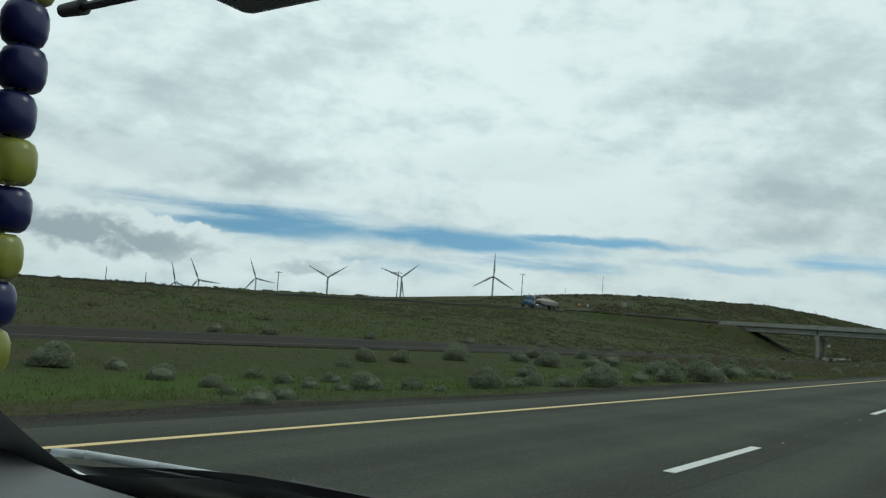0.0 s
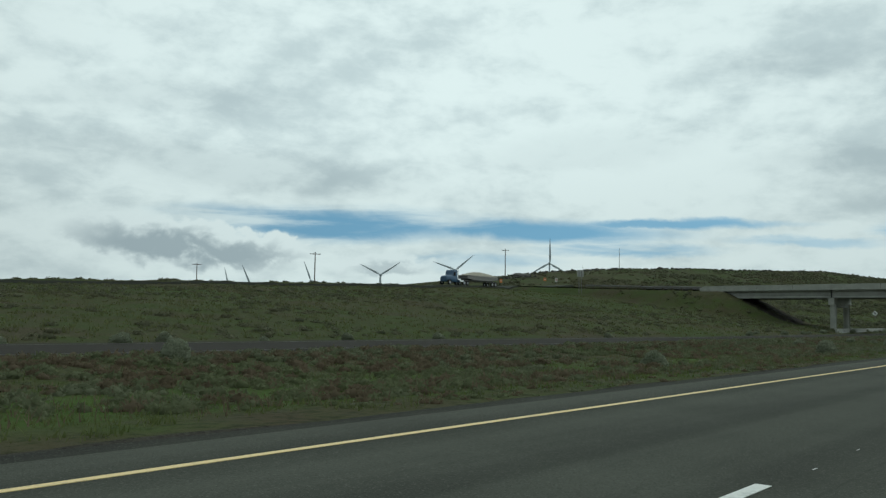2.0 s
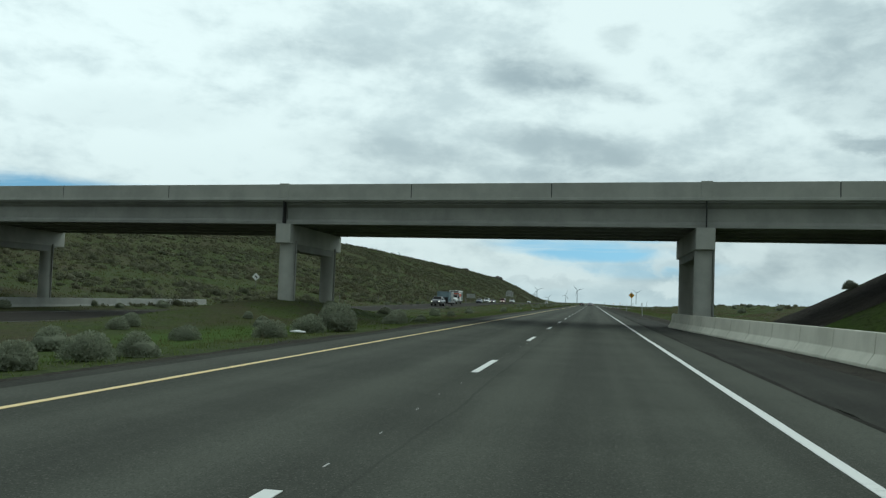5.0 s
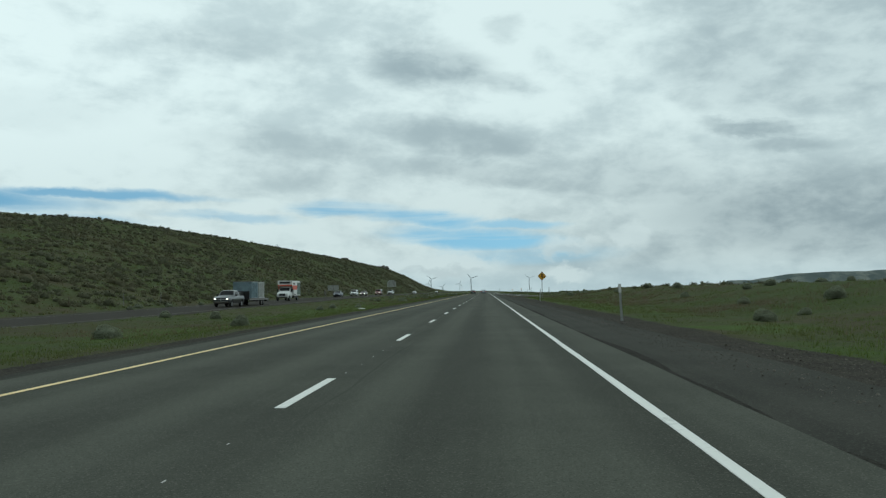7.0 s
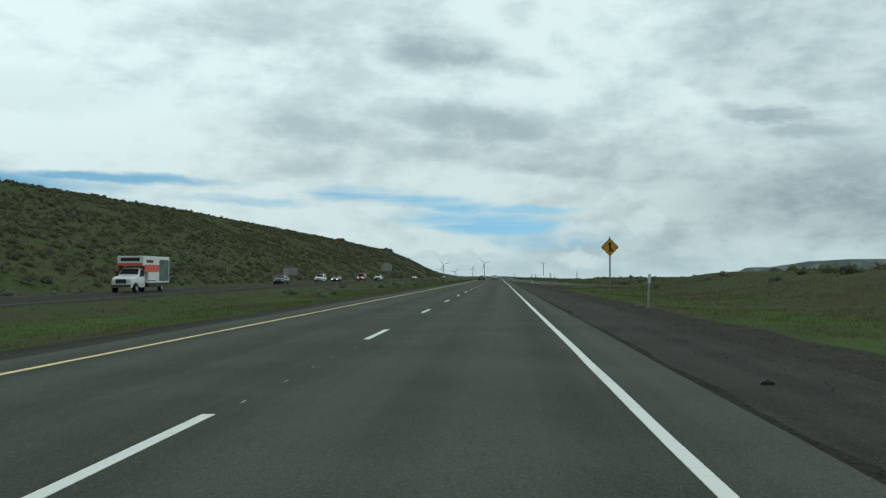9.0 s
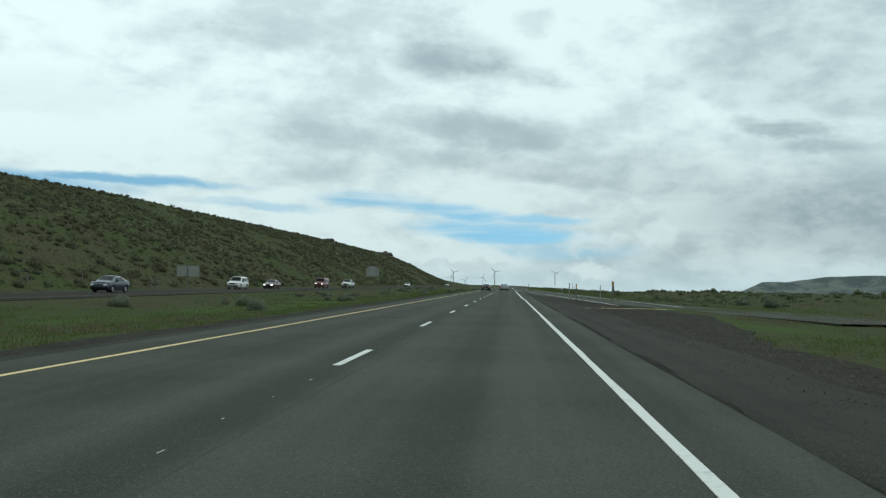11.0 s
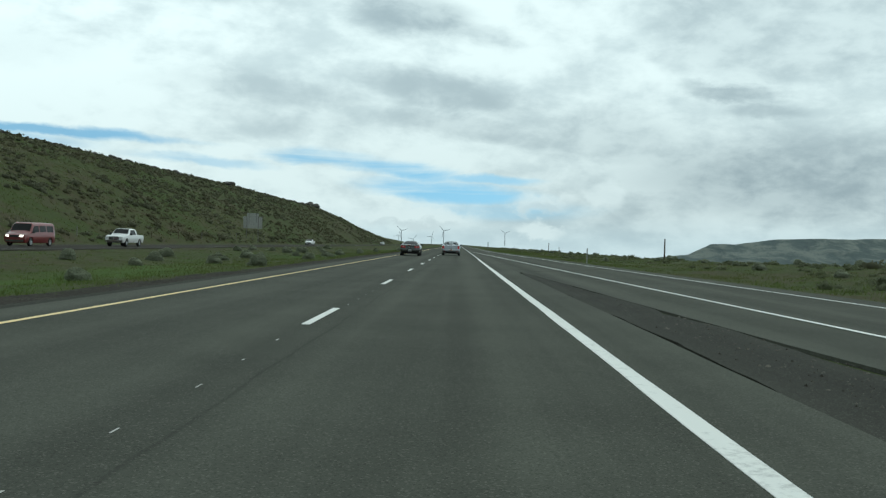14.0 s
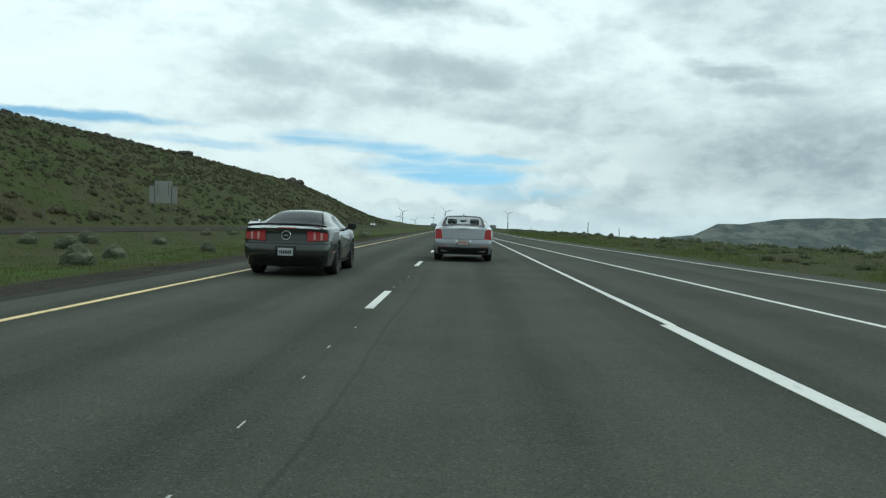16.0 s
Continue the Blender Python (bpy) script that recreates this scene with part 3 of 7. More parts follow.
ribbon("road", const(-4.7), lambda y: np.where(y < 498, 4.80, np.interp(y, (498, 512), (4.80, 12.20)) * (y < 512) + (ramp_line(y) + 5.1) * (y >= 512)), -400, 1900, 2, 0.0, ASPHALT, "dark grey asphalt carriageway with two lanes", 0.03)
ribbon("shoulder_1", const(-5.15), const(-4.66), -400, 1900, 2, -0.012, CHIPSEAL, "dark asphalt inner shoulder with rumble grooves", 0.10, seed=11, category="shoulder")
ribbon("shoulder_2", const(4.82), lambda y: np.interp(y, (452, 504), (6.95, 4.92)), -400, 504, 0.5, -0.014, CHIPSEAL, "dark chip-sealed outer shoulder", 0.16, seed=12, category="shoulder")
ribbon("shoulder_3", const(4.74), lambda y: 4.93 + 0.10 * np.sin(y * 0.31) * np.sin(y * 0.083), -60, 455, 0.4, -0.007, CRUMBLED, "dark crumbled edge of the asphalt along the shoulder", 0.13, 0.02, seed=16, category="shoulder")
ribbon("verge_1", lambda y: np.interp(y, (40, 75, 200, 420), (-5.75, -5.3, -5.7, -6.1)), const(-5.0), -400, 1900, 0.8, -0.03, GRAVEL, "dark gravel verge along the median", 0.30, seed=13, category="verge")
ribbon("verge_2", const(6.7), lambda y: np.interp(y, (-400, 380, 405, 455, 475), (8.3, 8.5, 12.3, 9.6, 8.0)), -400, 474, 1.2, -0.03, GRAVEL, "brown gravel verge and painted gore", 0.35, seed=14, category="verge")
ribbon("ramp", lambda y: np.interp(y, (395, 428, 448, 470, 502), (15.2, 9.3, 7.9, 6.4, 4.80)), lambda y: np.where(y < 428, np.interp(y, (395, 428), (19.8, 14.73)), ramp_line(y) + 5.1), 395, 520, 3, -0.008, ASPHALT, "grey asphalt on-ramp that joins the highway", 0.06, seed=15)
ribbon("road_2", lambda y: far_lane(y) - 5.6, lambda y: far_lane(y) + 5.2, -400, 1900, 4, lambda y: far_level(y), ASPHALT_FAR, "grey asphalt carriageway of the oncoming traffic", 0.05, seed=17)
ribbon("verge_3", lambda y: far_lane(y) + 5.0, lambda y: far_lane(y) + 6.5, -200, 700, 0.9, lambda y: far_level(y) - 0.004, GRAVEL, "brown gravel verge of the far carriageway", 0.45, 0.30, seed=26, category="verge")
ribbon("road_3", lambda y: np.interp(y, CREST_Y, CREST_X) + np.interp(y, (0, 210, 260), (4, 6, 22)), lambda y: np.interp(y, CREST_Y, CREST_X) + np.interp(y, (0, 210, 260), (10, 12, 29)), -380, 262, 3, lambda y: land(np.interp(y, CREST_Y, CREST_X) + 9 + np.interp(y, (210, 260), (0, 17)), y) + 0.25, ASPHALT_OLD, "grey frontage road along the top of the slope", 0.05, 0.5, seed=18)

# painted lines
ribbon("edge_line_1", const(-LANE - 0.05), const(-LANE + 0.05), -400, 1900, 1.0, 0.006, YELLOW_LINE, "worn yellow edge line", 0.012, 0.005, seed=19, category="line")
ribbon("edge_line_2", const(EDGE - 0.06), const(EDGE + 0.06), -400, 439.5, 1.0, 0.006, WHITE_LINE, "worn white edge line", 0.012, 0.005, seed=20, category="line")
ribbon("edge_line_3", const(EDGE - 0.20), const(EDGE - 0.02), 439.6, 531, 1.0, 0.006, WHITE_LINE, "broad worn white gore line", 0.016, 0.005, seed=20, category="line")
ribbon("edge_line_4", const(EDGE - 0.11), const(EDGE + 0.0), 530.6, 1900, 1.0, 0.006, WHITE_LINE, "worn white edge line", 0.012, 0.005, seed=20, category="line")
ribbon("edge_line_5", lambda y: ramp_line(y) - 0.06, lambda y: ramp_line(y) + 0.06, 420, 612, 1.0, 0.005, WHITE_LINE, "white line at the inner edge of the ramp", 0.01, 0.005, seed=23, category="line")
ribbon("edge_line_6", lambda y: ramp_line(y) + 3.75, lambda y: ramp_line(y) + 3.86, 418, 1900, 1.0, 0.005, WHITE_LINE, "white line at the outer edge of the ramp", 0.01, 0.005, seed=24, category="line")
for side, m in ((-1.0, FAR_LINE), (1.0, FAR_LINE)):
    ribbon("edge_line_7" if side < 0 else "edge_line_8", lambda y: far_lane(y) + side * 4.1 - 0.06, lambda y: far_lane(y) + side * 4.1 + 0.06, -400, 1900, 2.0, lambda y: far_level(y) + 0.006, m, "edge line of the far carriageway", 0.01, 0.005, seed=25, category="line")

DASH_START = 7.47
dash_mesh = None
for k in range(-6, 90):
    y = DASH_START + 12.19 * k
    if dash_mesh is None:
        bm = box(-0.06, 0.06, 0, 3.05, 0.0, 0.006, 0.002)
        dash = link("lane_dash", bm, WHITE_LINE)
        dash_mesh = dash.data
    else:
        dash = new("lane_dash", dash_mesh)
    dash.location = (0.0, y, 0.001)
    tagged(dash, "white dash of the lane line on the asphalt", "lane dash", "dashes of the lane line")

# small raised markers and paint crumbs between the dashes
rng = np.random.default_rng(4)
cv, cf = [], []
for k in range(-3, 80):
    for j in range(5):
        y = DASH_START + 12.19 * k + 3.9 + j * 1.55 + rng.uniform(-0.15, 0.15)
        x, w, l = 0.06 + rng.uniform(-0.05, 0.04), rng.uniform(0.004, 0.010), rng.uniform(0.05, 0.22)
        n = len(cv)
        cv += [(x - w, y, 0.004), (x + w, y, 0.004), (x + w, y + l, 0.004), (x - w, y + l, 0.004), (x, y + l / 2, 0.006)]
        cf += [(n, n + 1, n + 4), (n + 1, n + 2, n + 4), (n + 2, n + 3, n + 4), (n + 3, n, n + 4)]
tagged(raw("paint_crumbs", cv, cf, CRUMB), "white crumbs of old lane paint on the asphalt", "paint", kind="stuff")

# river and the far table mountain
bm = bmesh.new()
bmesh.ops.create_grid(bm, x_segments=2, y_segments=2, size=1, matrix=Matrix.LocRotScale((2200, 3300, -59), None, (2200, 1600, 1)))
WATER = Mat("river_water", 0.12)
WATER.color((0.10, 0.14, 0.16)).bump(WATER.noise(0.2, 4), 0.3, 0.3)
tagged(link("water", bm, WATER.m), "pale grey river in the valley", "river", kind="structure")
mx = np.linspace(860, 3000, 160)
mesa_top = np.interp(mx, (860, 920, 1011, 1115, 1179, 1226, 1335, 1426, 1529, 1698, 1892, 1964, 2600, 3000), (-58, -39, -26, -15, 18, 41, 41, 55, 71, 81, 80, 87, 95, 95)) + rough2(mx, mx * 0, 70, 5) * 2
mv, mf = [], []
LEV = 14
for i, x in enumerate(mx):
    for j in range(LEV):
        t = j / (LEV - 1)
        z = -60 + (mesa_top[i] + 60) * (t ** 1.25)
        y = 4050 + 520 * t + rough2(np.array([x]), np.array([t * 400]), 90, 8)[0] * 55 * (1 - t * 0.5)
        mv.append((x, y, z))
    mv.append((x, 4690, mesa_top[i]))
for i in range(len(mx) - 1):
    for j in range(LEV):
        a = i * (LEV + 1) + j
        mf.append((a, a + LEV + 1, a + LEV + 2, a + 1))
# the haze of the distance is painted into these slope colours
FAR = Mat("haze_tinted_slopes", 1.0)
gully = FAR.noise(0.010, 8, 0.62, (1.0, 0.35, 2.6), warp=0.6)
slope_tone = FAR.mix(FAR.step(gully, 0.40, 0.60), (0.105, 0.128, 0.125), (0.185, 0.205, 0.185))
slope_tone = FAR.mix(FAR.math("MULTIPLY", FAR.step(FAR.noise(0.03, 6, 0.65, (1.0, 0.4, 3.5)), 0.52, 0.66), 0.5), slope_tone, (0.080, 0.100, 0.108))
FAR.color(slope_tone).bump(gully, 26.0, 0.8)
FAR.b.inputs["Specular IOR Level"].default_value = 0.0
tagged(raw("backdrop_mesa", mv, mf, FAR.m, True), "table mountain beyond the river, with blue-grey haze painted into its colour", "mountain", kind="structure")


# ---- the overpass ----
lean = math.atan(BRIDGE_LEAN)
BM = pose(BRIDGE_AT[0], BRIDGE_AT[1], 0, 0, 0, math.degrees(lean))
bridge = holder("overpass_bridge", BM, "grey concrete highway overpass on round columns", "bridge")
END = 41.9
PIERS = (-22.75, 0.42, 23.7)
SKEW = 0.134
WIDE = 10.4
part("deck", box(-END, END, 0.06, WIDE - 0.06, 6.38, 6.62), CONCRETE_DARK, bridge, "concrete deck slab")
part("road_surface", box(-END, END, 0.5, WIDE - 0.5, 6.62, 6.66), ASPHALT_OLD, bridge, "asphalt roadway on the deck")
# five I-shaped girders to a span
shape = [(-0.28, 5.14), (0.28, 5.14), (0.28, 5.30), (0.10, 5.44), (0.10, 6.12), (0.34, 6.26), (0.34, 6.38), (-0.34, 6.38), (-0.34, 6.26), (-0.10, 6.12), (-0.10, 5.44), (-0.28, 5.30)]
edges_u = (-END + 0.1,) + PIERS + (END - 0.1,)
for u0, u1 in zip(edges_u, edges_u[1:]):
    for v in (0.62, 2.9, 5.2, 7.5, 9.78):
        bm = prism([(p[0], p[1]) for p in shape], u0 + 0.04, u1 - 0.04)
        bmesh.ops.transform(bm, matrix=Matrix.Translation((0, v, 0)) @ Matrix.Rotation(-math.pi / 2, 4, "Z"), verts=bm.verts[:])
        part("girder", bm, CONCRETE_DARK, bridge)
# parapets in cast lengths, with a lip at the foot and pilasters over the columns
for face, v0 in ((0, 0.0), (1, WIDE)):
    s = 1 if face == 0 else -1
    cuts = [-END]
    for u0, u1 in zip((-END,) + PIERS, PIERS + (END,)):
        cuts += list(np.linspace(u0, u1, 4)[1:])
    for u0, u1 in zip(cuts, cuts[1:]):
        bm = bmesh.new()
        slab(bm, u0 + 0.024, u1 - 0.024, min(v0, v0 + s * 0.3), max(v0, v0 + s * 0.3), 6.62, 7.40, 0.012)
        part("parapet_panel", bm, PARAPET, bridge)
        part("joint_filler", box(u1 - 0.022, u1 + 0.022, min(v0 + s * 0.018, v0 + s * 0.28), max(v0 + s * 0.018, v0 + s * 0.28), 6.63, 7.37), BLACK, bridge)
    part("deck_edge", box(-END, END, min(v0 - s * 0.05, v0 + s * 0.4), max(v0 - s * 0.05, v0 + s * 0.4), 6.47, 6.625, 0.015), CONCRETE, bridge)
    for u in PIERS:
        part("pilaster", box(u - 0.28, u + 0.28, min(v0 - s * 0.03, v0 + s * 0.33), max(v0 - s * 0.03, v0 + s * 0.33), 6.63, 7.45, 0.02), PARAPET, bridge)
for u in PIERS:
    # cross beam in line with the highway: square ends, haunched between the columns
    sk = Matrix.Identity(4)
    sk[0][1] = -SKEW
    cap = box(u - 0.46, u + 0.46, 0.12, WIDE - 0.12, 4.05, 5.14, 0.03)
    bmesh.ops.transform(cap, matrix=sk, verts=cap.verts[:])
    part("cross_beam", cap, CONCRETE, bridge)
    bm = prism([(0.75, 4.06), (9.65, 4.06), (8.3, 3.65), (2.1, 3.65)], -0.40, 0.40)
    bmesh.ops.transform(bm, matrix=sk @ Matrix.Translation((u, 0, 0)) @ Matrix(((0, 1, 0, 0), (1, 0, 0, 0), (0, 0, 1, 0), (0, 0, 0, 1))), verts=bm.verts[:])
    bmesh.ops.recalc_face_normals(bm, faces=bm.faces[:])
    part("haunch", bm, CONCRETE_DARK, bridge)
    for v in (1.0, 8.7):
        c = u - SKEW * v
        part("column", pole((c, v, -2.0), (c, v, 4.06), 0.44, 0.44, 28), CONCRETE, bridge)
        part("drain_pipe", pole((c + 0.5, v + 0.12, -1.0), (c + 0.5, v + 0.12, 4.2), 0.06, 0.06, 8), CONCRETE_DARK, bridge)
    part("expansion_joint", box(u - 0.03, u + 0.03, 0.02, 0.36, 5.16, 6.46), BLACK, bridge)
for u, s in ((-END, -1), (END, 1)):
    part("abutment", box(min(u, u + s * 1.2), max(u, u + s * 1.2), 0.1, WIDE - 0.1, 3.5, 6.62, 0.03), CONCRETE_DARK, bridge)
    for v in (0.0, WIDE - 0.3):
        bm = prism([(0, 5.4), (s * 4.6, 6.4), (s * 4.6, 7.0), (s * 3.9, 7.36), (0, 7.40)], v, v + 0.3)
        bmesh.ops.translate(bm, vec=(u + s * 0.02, 0, 0), verts=bm.verts[:])
        part("wing_wall", bm, CONCRETE, bridge)


def bridge_point(u, v, z):
    return BM @ Vector((u, v, z))


# paved slopes under both ends
for name, xs in (("slope_paving_1", (-57.2, -43.5)), ("slope_paving_2", (12.2, 24.2))):
    px, pv = np.meshgrid(np.linspace(xs[0], xs[1], 40), np.linspace(-0.3, 10.9, 36))
    py = BRIDGE_AT[1] + BRIDGE_LEAN * (px - BRIDGE_AT[0]) + pv
    pz = land(px, py) + 0.02 + rough2(px, py, 0.7, 61, 2) * 0.05 + 0.04 * np.sin(np.pi * np.clip((pv + 0.3) / 11.2, 0, 1))
    ii = np.arange(px.size).reshape(px.shape)
    q = np.stack([ii[:-1, :-1], ii[:-1, 1:], ii[1:, 1:], ii[1:, :-1]], -1).reshape(-1, 4)
    tagged(raw(name, np.stack([px, py, pz], -1).reshape(-1, 3), q, RIPRAP), "dark stone paving on the slope under the overpass", "slope paving", kind="structure")
ys_top = np.linspace(0.6, WIDE - 0.6, 3)
for name, us in (("road_4", np.linspace(-END - 60, -END, 26)), ("road_5", np.linspace(END, END + 110, 30))):
    uu, vv = np.meshgrid(us, ys_top)
    pts = [bridge_point(u, v, 0) for u, v in zip(uu.ravel(), vv.ravel())]
    px, py = np.array([p.x for p in pts]), np.array([p.y for p in pts])
    pz = land(px, py) + 0.28
    ii = np.arange(px.size).reshape(uu.shape)
    q = np.stack([ii[:-1, :-1], ii[:-1, 1:], ii[1:, 1:], ii[1:, :-1]], -1).reshape(-1, 4)
    tagged(raw(name, np.stack([px, py, pz], -1), q, ASPHALT_OLD), "asphalt approach road of the overpass", "road", kind="structure")


def top_of(x, y):
    return float(land(np.array([x]), np.array([y]))[0])


# guard rails on the approach
def guard_rail(u0, u1, v, label):
    n = max(2, int(abs(u1 - u0) / 1.9))
    base = bridge_point(u0, v, 0)
    rail = holder("guard_rail", Matrix.Translation((base.x, base.y, top_of(base.x, base.y))), label, "guard rail", "guard rails of the approach")
    inv = rail.matrix_world.inverted()
    pts = []
    for k in range(n + 1):
        p = bridge_point(u0 + (u1 - u0) * k / n, v, 0)
        pts.append(inv @ Vector((p.x, p.y, top_of(p.x, p.y) + 0.05)))
    for p in pts:
        part("post", box(p.x - 0.09, p.x + 0.09, p.y - 0.1, p.y + 0.1, p.z - 0.6, p.z + 0.80, 0.01), WOOD_POST, rail)
    bm = bmesh.new()
    prof = ((-0.04, 0.42), (-0.10, 0.50), (-0.10, 0.56), (-0.05, 0.60), (-0.10, 0.64), (-0.10, 0.72), (-0.04, 0.78))
    ring = [[bm.verts.new((p.x, p.y + dv - 0.08, p.z + dz)) for dv, dz in prof] for p in pts]
    for a, b in zip(ring, ring[1:]):
        for i in range(len(prof) - 1):
            bm.faces.new((a[i], a[i + 1], b[i + 1], b[i]))
    beam = part("beam", bm, STEEL_DULL, rail, "corrugated weathered steel beam")
    beam.modifiers.new("thick", "SOLIDIFY").thickness = 0.012


guard_rail(-END - 4.5, -END - 31, 0.35, "weathered steel guard rail on wooden posts beside the approach road")
guard_rail(-END - 4.5, -END - 24, WIDE - 0.35, "weathered steel guard rail on wooden posts along the approach")
guard_rail(END + 4.5, END + 30, 0.35, "weathered steel guard rail on wooden posts above the highway cutting")

# precast concrete safety barriers
prof = [(-0.30, 0.0), (0.30, 0.0), (0.30, 0.08), (0.13, 0.33), (0.08, 0.81), (-0.08, 0.81), (-0.13, 0.33), (-0.30, 0.08)]
bar_bm = prism(prof, 0.015, 3.03)
bmesh.ops.bevel(bar_bm, geom=bar_bm.edges[:], offset=0.012, segments=1, affect="EDGES")
bar = link("jersey_barrier", bar_bm, CONCRETE_PALE)
tagged(bar, "pale concrete safety barrier beside the shoulder", "barrier", "barriers by the bridge column")
bx = lambda y: float(np.interp(y, (150, 175, 190, 203, 210, 216), (8.75, 8.55, 8.05, 7.25, 6.75, 6.45)))
y, first = 215.2, True
while y > 140:
    x0, x1 = bx(y), bx(y - 3.05)
    m = Matrix.Translation((x1, y - 3.05, -0.03)) @ Matrix.Rotation(-math.atan2(x0 - x1, 3.05), 4, "Z")
    if first:
        bar.matrix_world, first = m, False
    else:
        copy_thing(bar, m)
    y -= 3.05
# barriers by the far carriageway's column
for k in range(13):
    y = 206.5 + k * 3.05
    m = Matrix.Translation((-35.9 - k * 0.05, y, float(far_level(y)) - 0.06))
    b2 = copy_thing(bar, m)
    b2["label"] = "low weathered grey concrete barrier by the far carriageway"
    b2["group"] = "barriers by the far carriageway"
    b2.material_slots[0].link = "OBJECT"
    b2.material_slots[0].material = CONCRETE_DARK


# ---- signs, posts, poles ----
def sign_text(body, size, at, material, parent, turn=(90, 0, 0)):
    cu = bpy.data.curves.new("lettering", "FONT")
    cu.body, cu.size, cu.extrude = body, size, 0.002
    cu.align_x, cu.align_y = "CENTER", "CENTER"
    cu.materials.append(material)
    ob = new("lettering", cu)
    ob.parent = parent
    ob.matrix_local = pose(*at, *turn)
    return ob


def merge_sign():
    s = holder("merge_sign", pose(10.35, 357.2, top_of(10.35, 357.2), 0, 0, 4), "yellow diamond merge sign on a steel post in the grass", "road sign")
    part("post", box(-0.045, 0.045, 0.0, 0.05, -0.6, 4.05, 0.008), STEEL_DULL, s)
    bm = box(-0.46, 0.46, -0.014, -0.002, -0.46, 0.46)
    bmesh.ops.bevel(bm, geom=[e for e in bm.edges if abs(e.verts[0].co.y - e.verts[1].co.y) > 0.01], offset=0.06, segments=4, affect="EDGES")
    bmesh.ops.transform(bm, matrix=Matrix.Translation((0, 0, 3.32)) @ Matrix.Rotation(radians(45), 4, "Y"), verts=bm.verts[:])
    board = part("board", bm, SIGN_YELLOW, s)
    rim = bmesh.new()
    for a in range(4):
        t = bmesh.new()
        slab(t, -0.425, 0.425, -0.0185, -0.0135, 0.395, 0.412)
        bmesh.ops.transform(t, matrix=Matrix.Rotation(radians(90 * a), 4, "Y"), verts=t.verts[:])
        me = bpy.data.meshes.new("rim_side")
        t.to_mesh(me)
        t.free()
        rim.from_mesh(me)
        bpy.data.meshes.remove(me)
    bmesh.ops.transform(rim, matrix=Matrix.Translation((0, 0, 3.32)) @ Matrix.Rotation(radians(45), 4, "Y"), verts=rim.verts[:])
    part("border", rim, BLACK, s)
    bm = bmesh.new()
    slab(bm, -0.055, 0.055, -0.022, -0.015, 2.98, 3.48)
    head = [(-0.15, 3.46), (0.15, 3.46), (0.0, 3.70)]
    v = [bm.verts.new((x, -0.022, z)) for x, z in head] + [bm.verts.new((x, -0.015, z)) for x, z in head]
    for f in ((0, 1, 2), (5, 4, 3), (0, 3, 4, 1), (1, 4, 5, 2), (2, 5, 3, 0)):
        bm.faces.new([v[i] for i in f])
    side = [(0.055, 3.24), (0.055, 3.36), (0.20, 3.10), (0.20, 2.98), (0.13, 2.98)]
    v = [bm.verts.new((x, -0.0215, z)) for x, z in side] + [bm.verts.new((x, -0.015, z)) for x, z in side]
    bm.faces.new(v[:5])
    for i in range(5):
        bm.faces.new((v[i], v[(i + 1) % 5], v[5 + (i + 1) % 5], v[5 + i]))
    part("arrow", bm, BLACK, s, "black merge arrow")


merge_sign()


def sign_back(x, y, w, h, z, tilt, upper=None, posts=(0.3, 0.7), label=""):
    """A sign for the oncoming traffic, seen from behind: ribbed sheet, stringers and posts."""
    s = holder("road_sign", pose(x, y, top_of(x, y), 0, 0, tilt), label, "road sign", "signs seen from behind")
    n = max(3, round(h / 0.3))
    for k in range(n):
        z0 = z + h * k / n
        part("panel", box(-w / 2, w / 2, 0.0, 0.03, z0 + 0.008, z0 + h / n - 0.008, 0.006), SIGN_BACK, s)
        part("rib", box(-w / 2, w / 2, -0.035, 0.0, z0 + h / n - 0.03, z0 + h / n - 0.008), SIGN_BACK, s)
    if upper:
        uw, uh = upper
        m = max(2, round(uh / 0.3))
        for k in range(m):
            z0 = z + h + 0.02 + uh * k / m
            part("panel", box(-uw / 2, uw / 2, 0.0, 0.03, z0 + 0.008, z0 + uh / m - 0.008, 0.006), SIGN_BACK, s)
        for q in (-0.3, 0.3):
            part("stringer", box(uw * q - 0.04, uw * q + 0.04, -0.09, -0.03, z + h * 0.45, z + h + uh, 0.006), STEEL_DULL, s)
    for q in posts:
        c = (q - 0.5) * w
        part("post", box(c - 0.06, c + 0.06, -0.15, -0.036, -0.6, z + h + 0.02, 0.01), STEEL_DULL, s)


sign_back(-41.4, 476.0, 3.1, 1.5, 1.75, 2, None, (0.5,), "bare aluminium back of a two-panel road sign on one post")
sign_back(-43.6, 649.5, 4.2, 2.6, 2.7, 3, (2.6, 0.7), (0.2, 0.8), "large bare aluminium back of a guide sign on two posts")
sign_back(-87.4, 217.6, 1.3, 1.3, 3.4, 25, None, (0.3, 0.7), "dark back of a guide sign beside the approach road")


def delineator(x, y, h, top, lean=0.0, label="", width=0.09):
    s = holder("delineator_post", pose(x, y, top_of(x, y), 0, lean, 0), label, "marker post", "marker posts along the road")
    part("post", box(-width / 2, width / 2, 0.0, 0.03, -0.4, h, 0.006), STEEL_DULL if top is not SIGN_WHITE else STEEL, s)
    part("reflector", box(-width / 2 - 0.012, width / 2 + 0.012, -0.012, -0.001, h - 0.36, h - 0.02, 0.006), top, s)
    return s


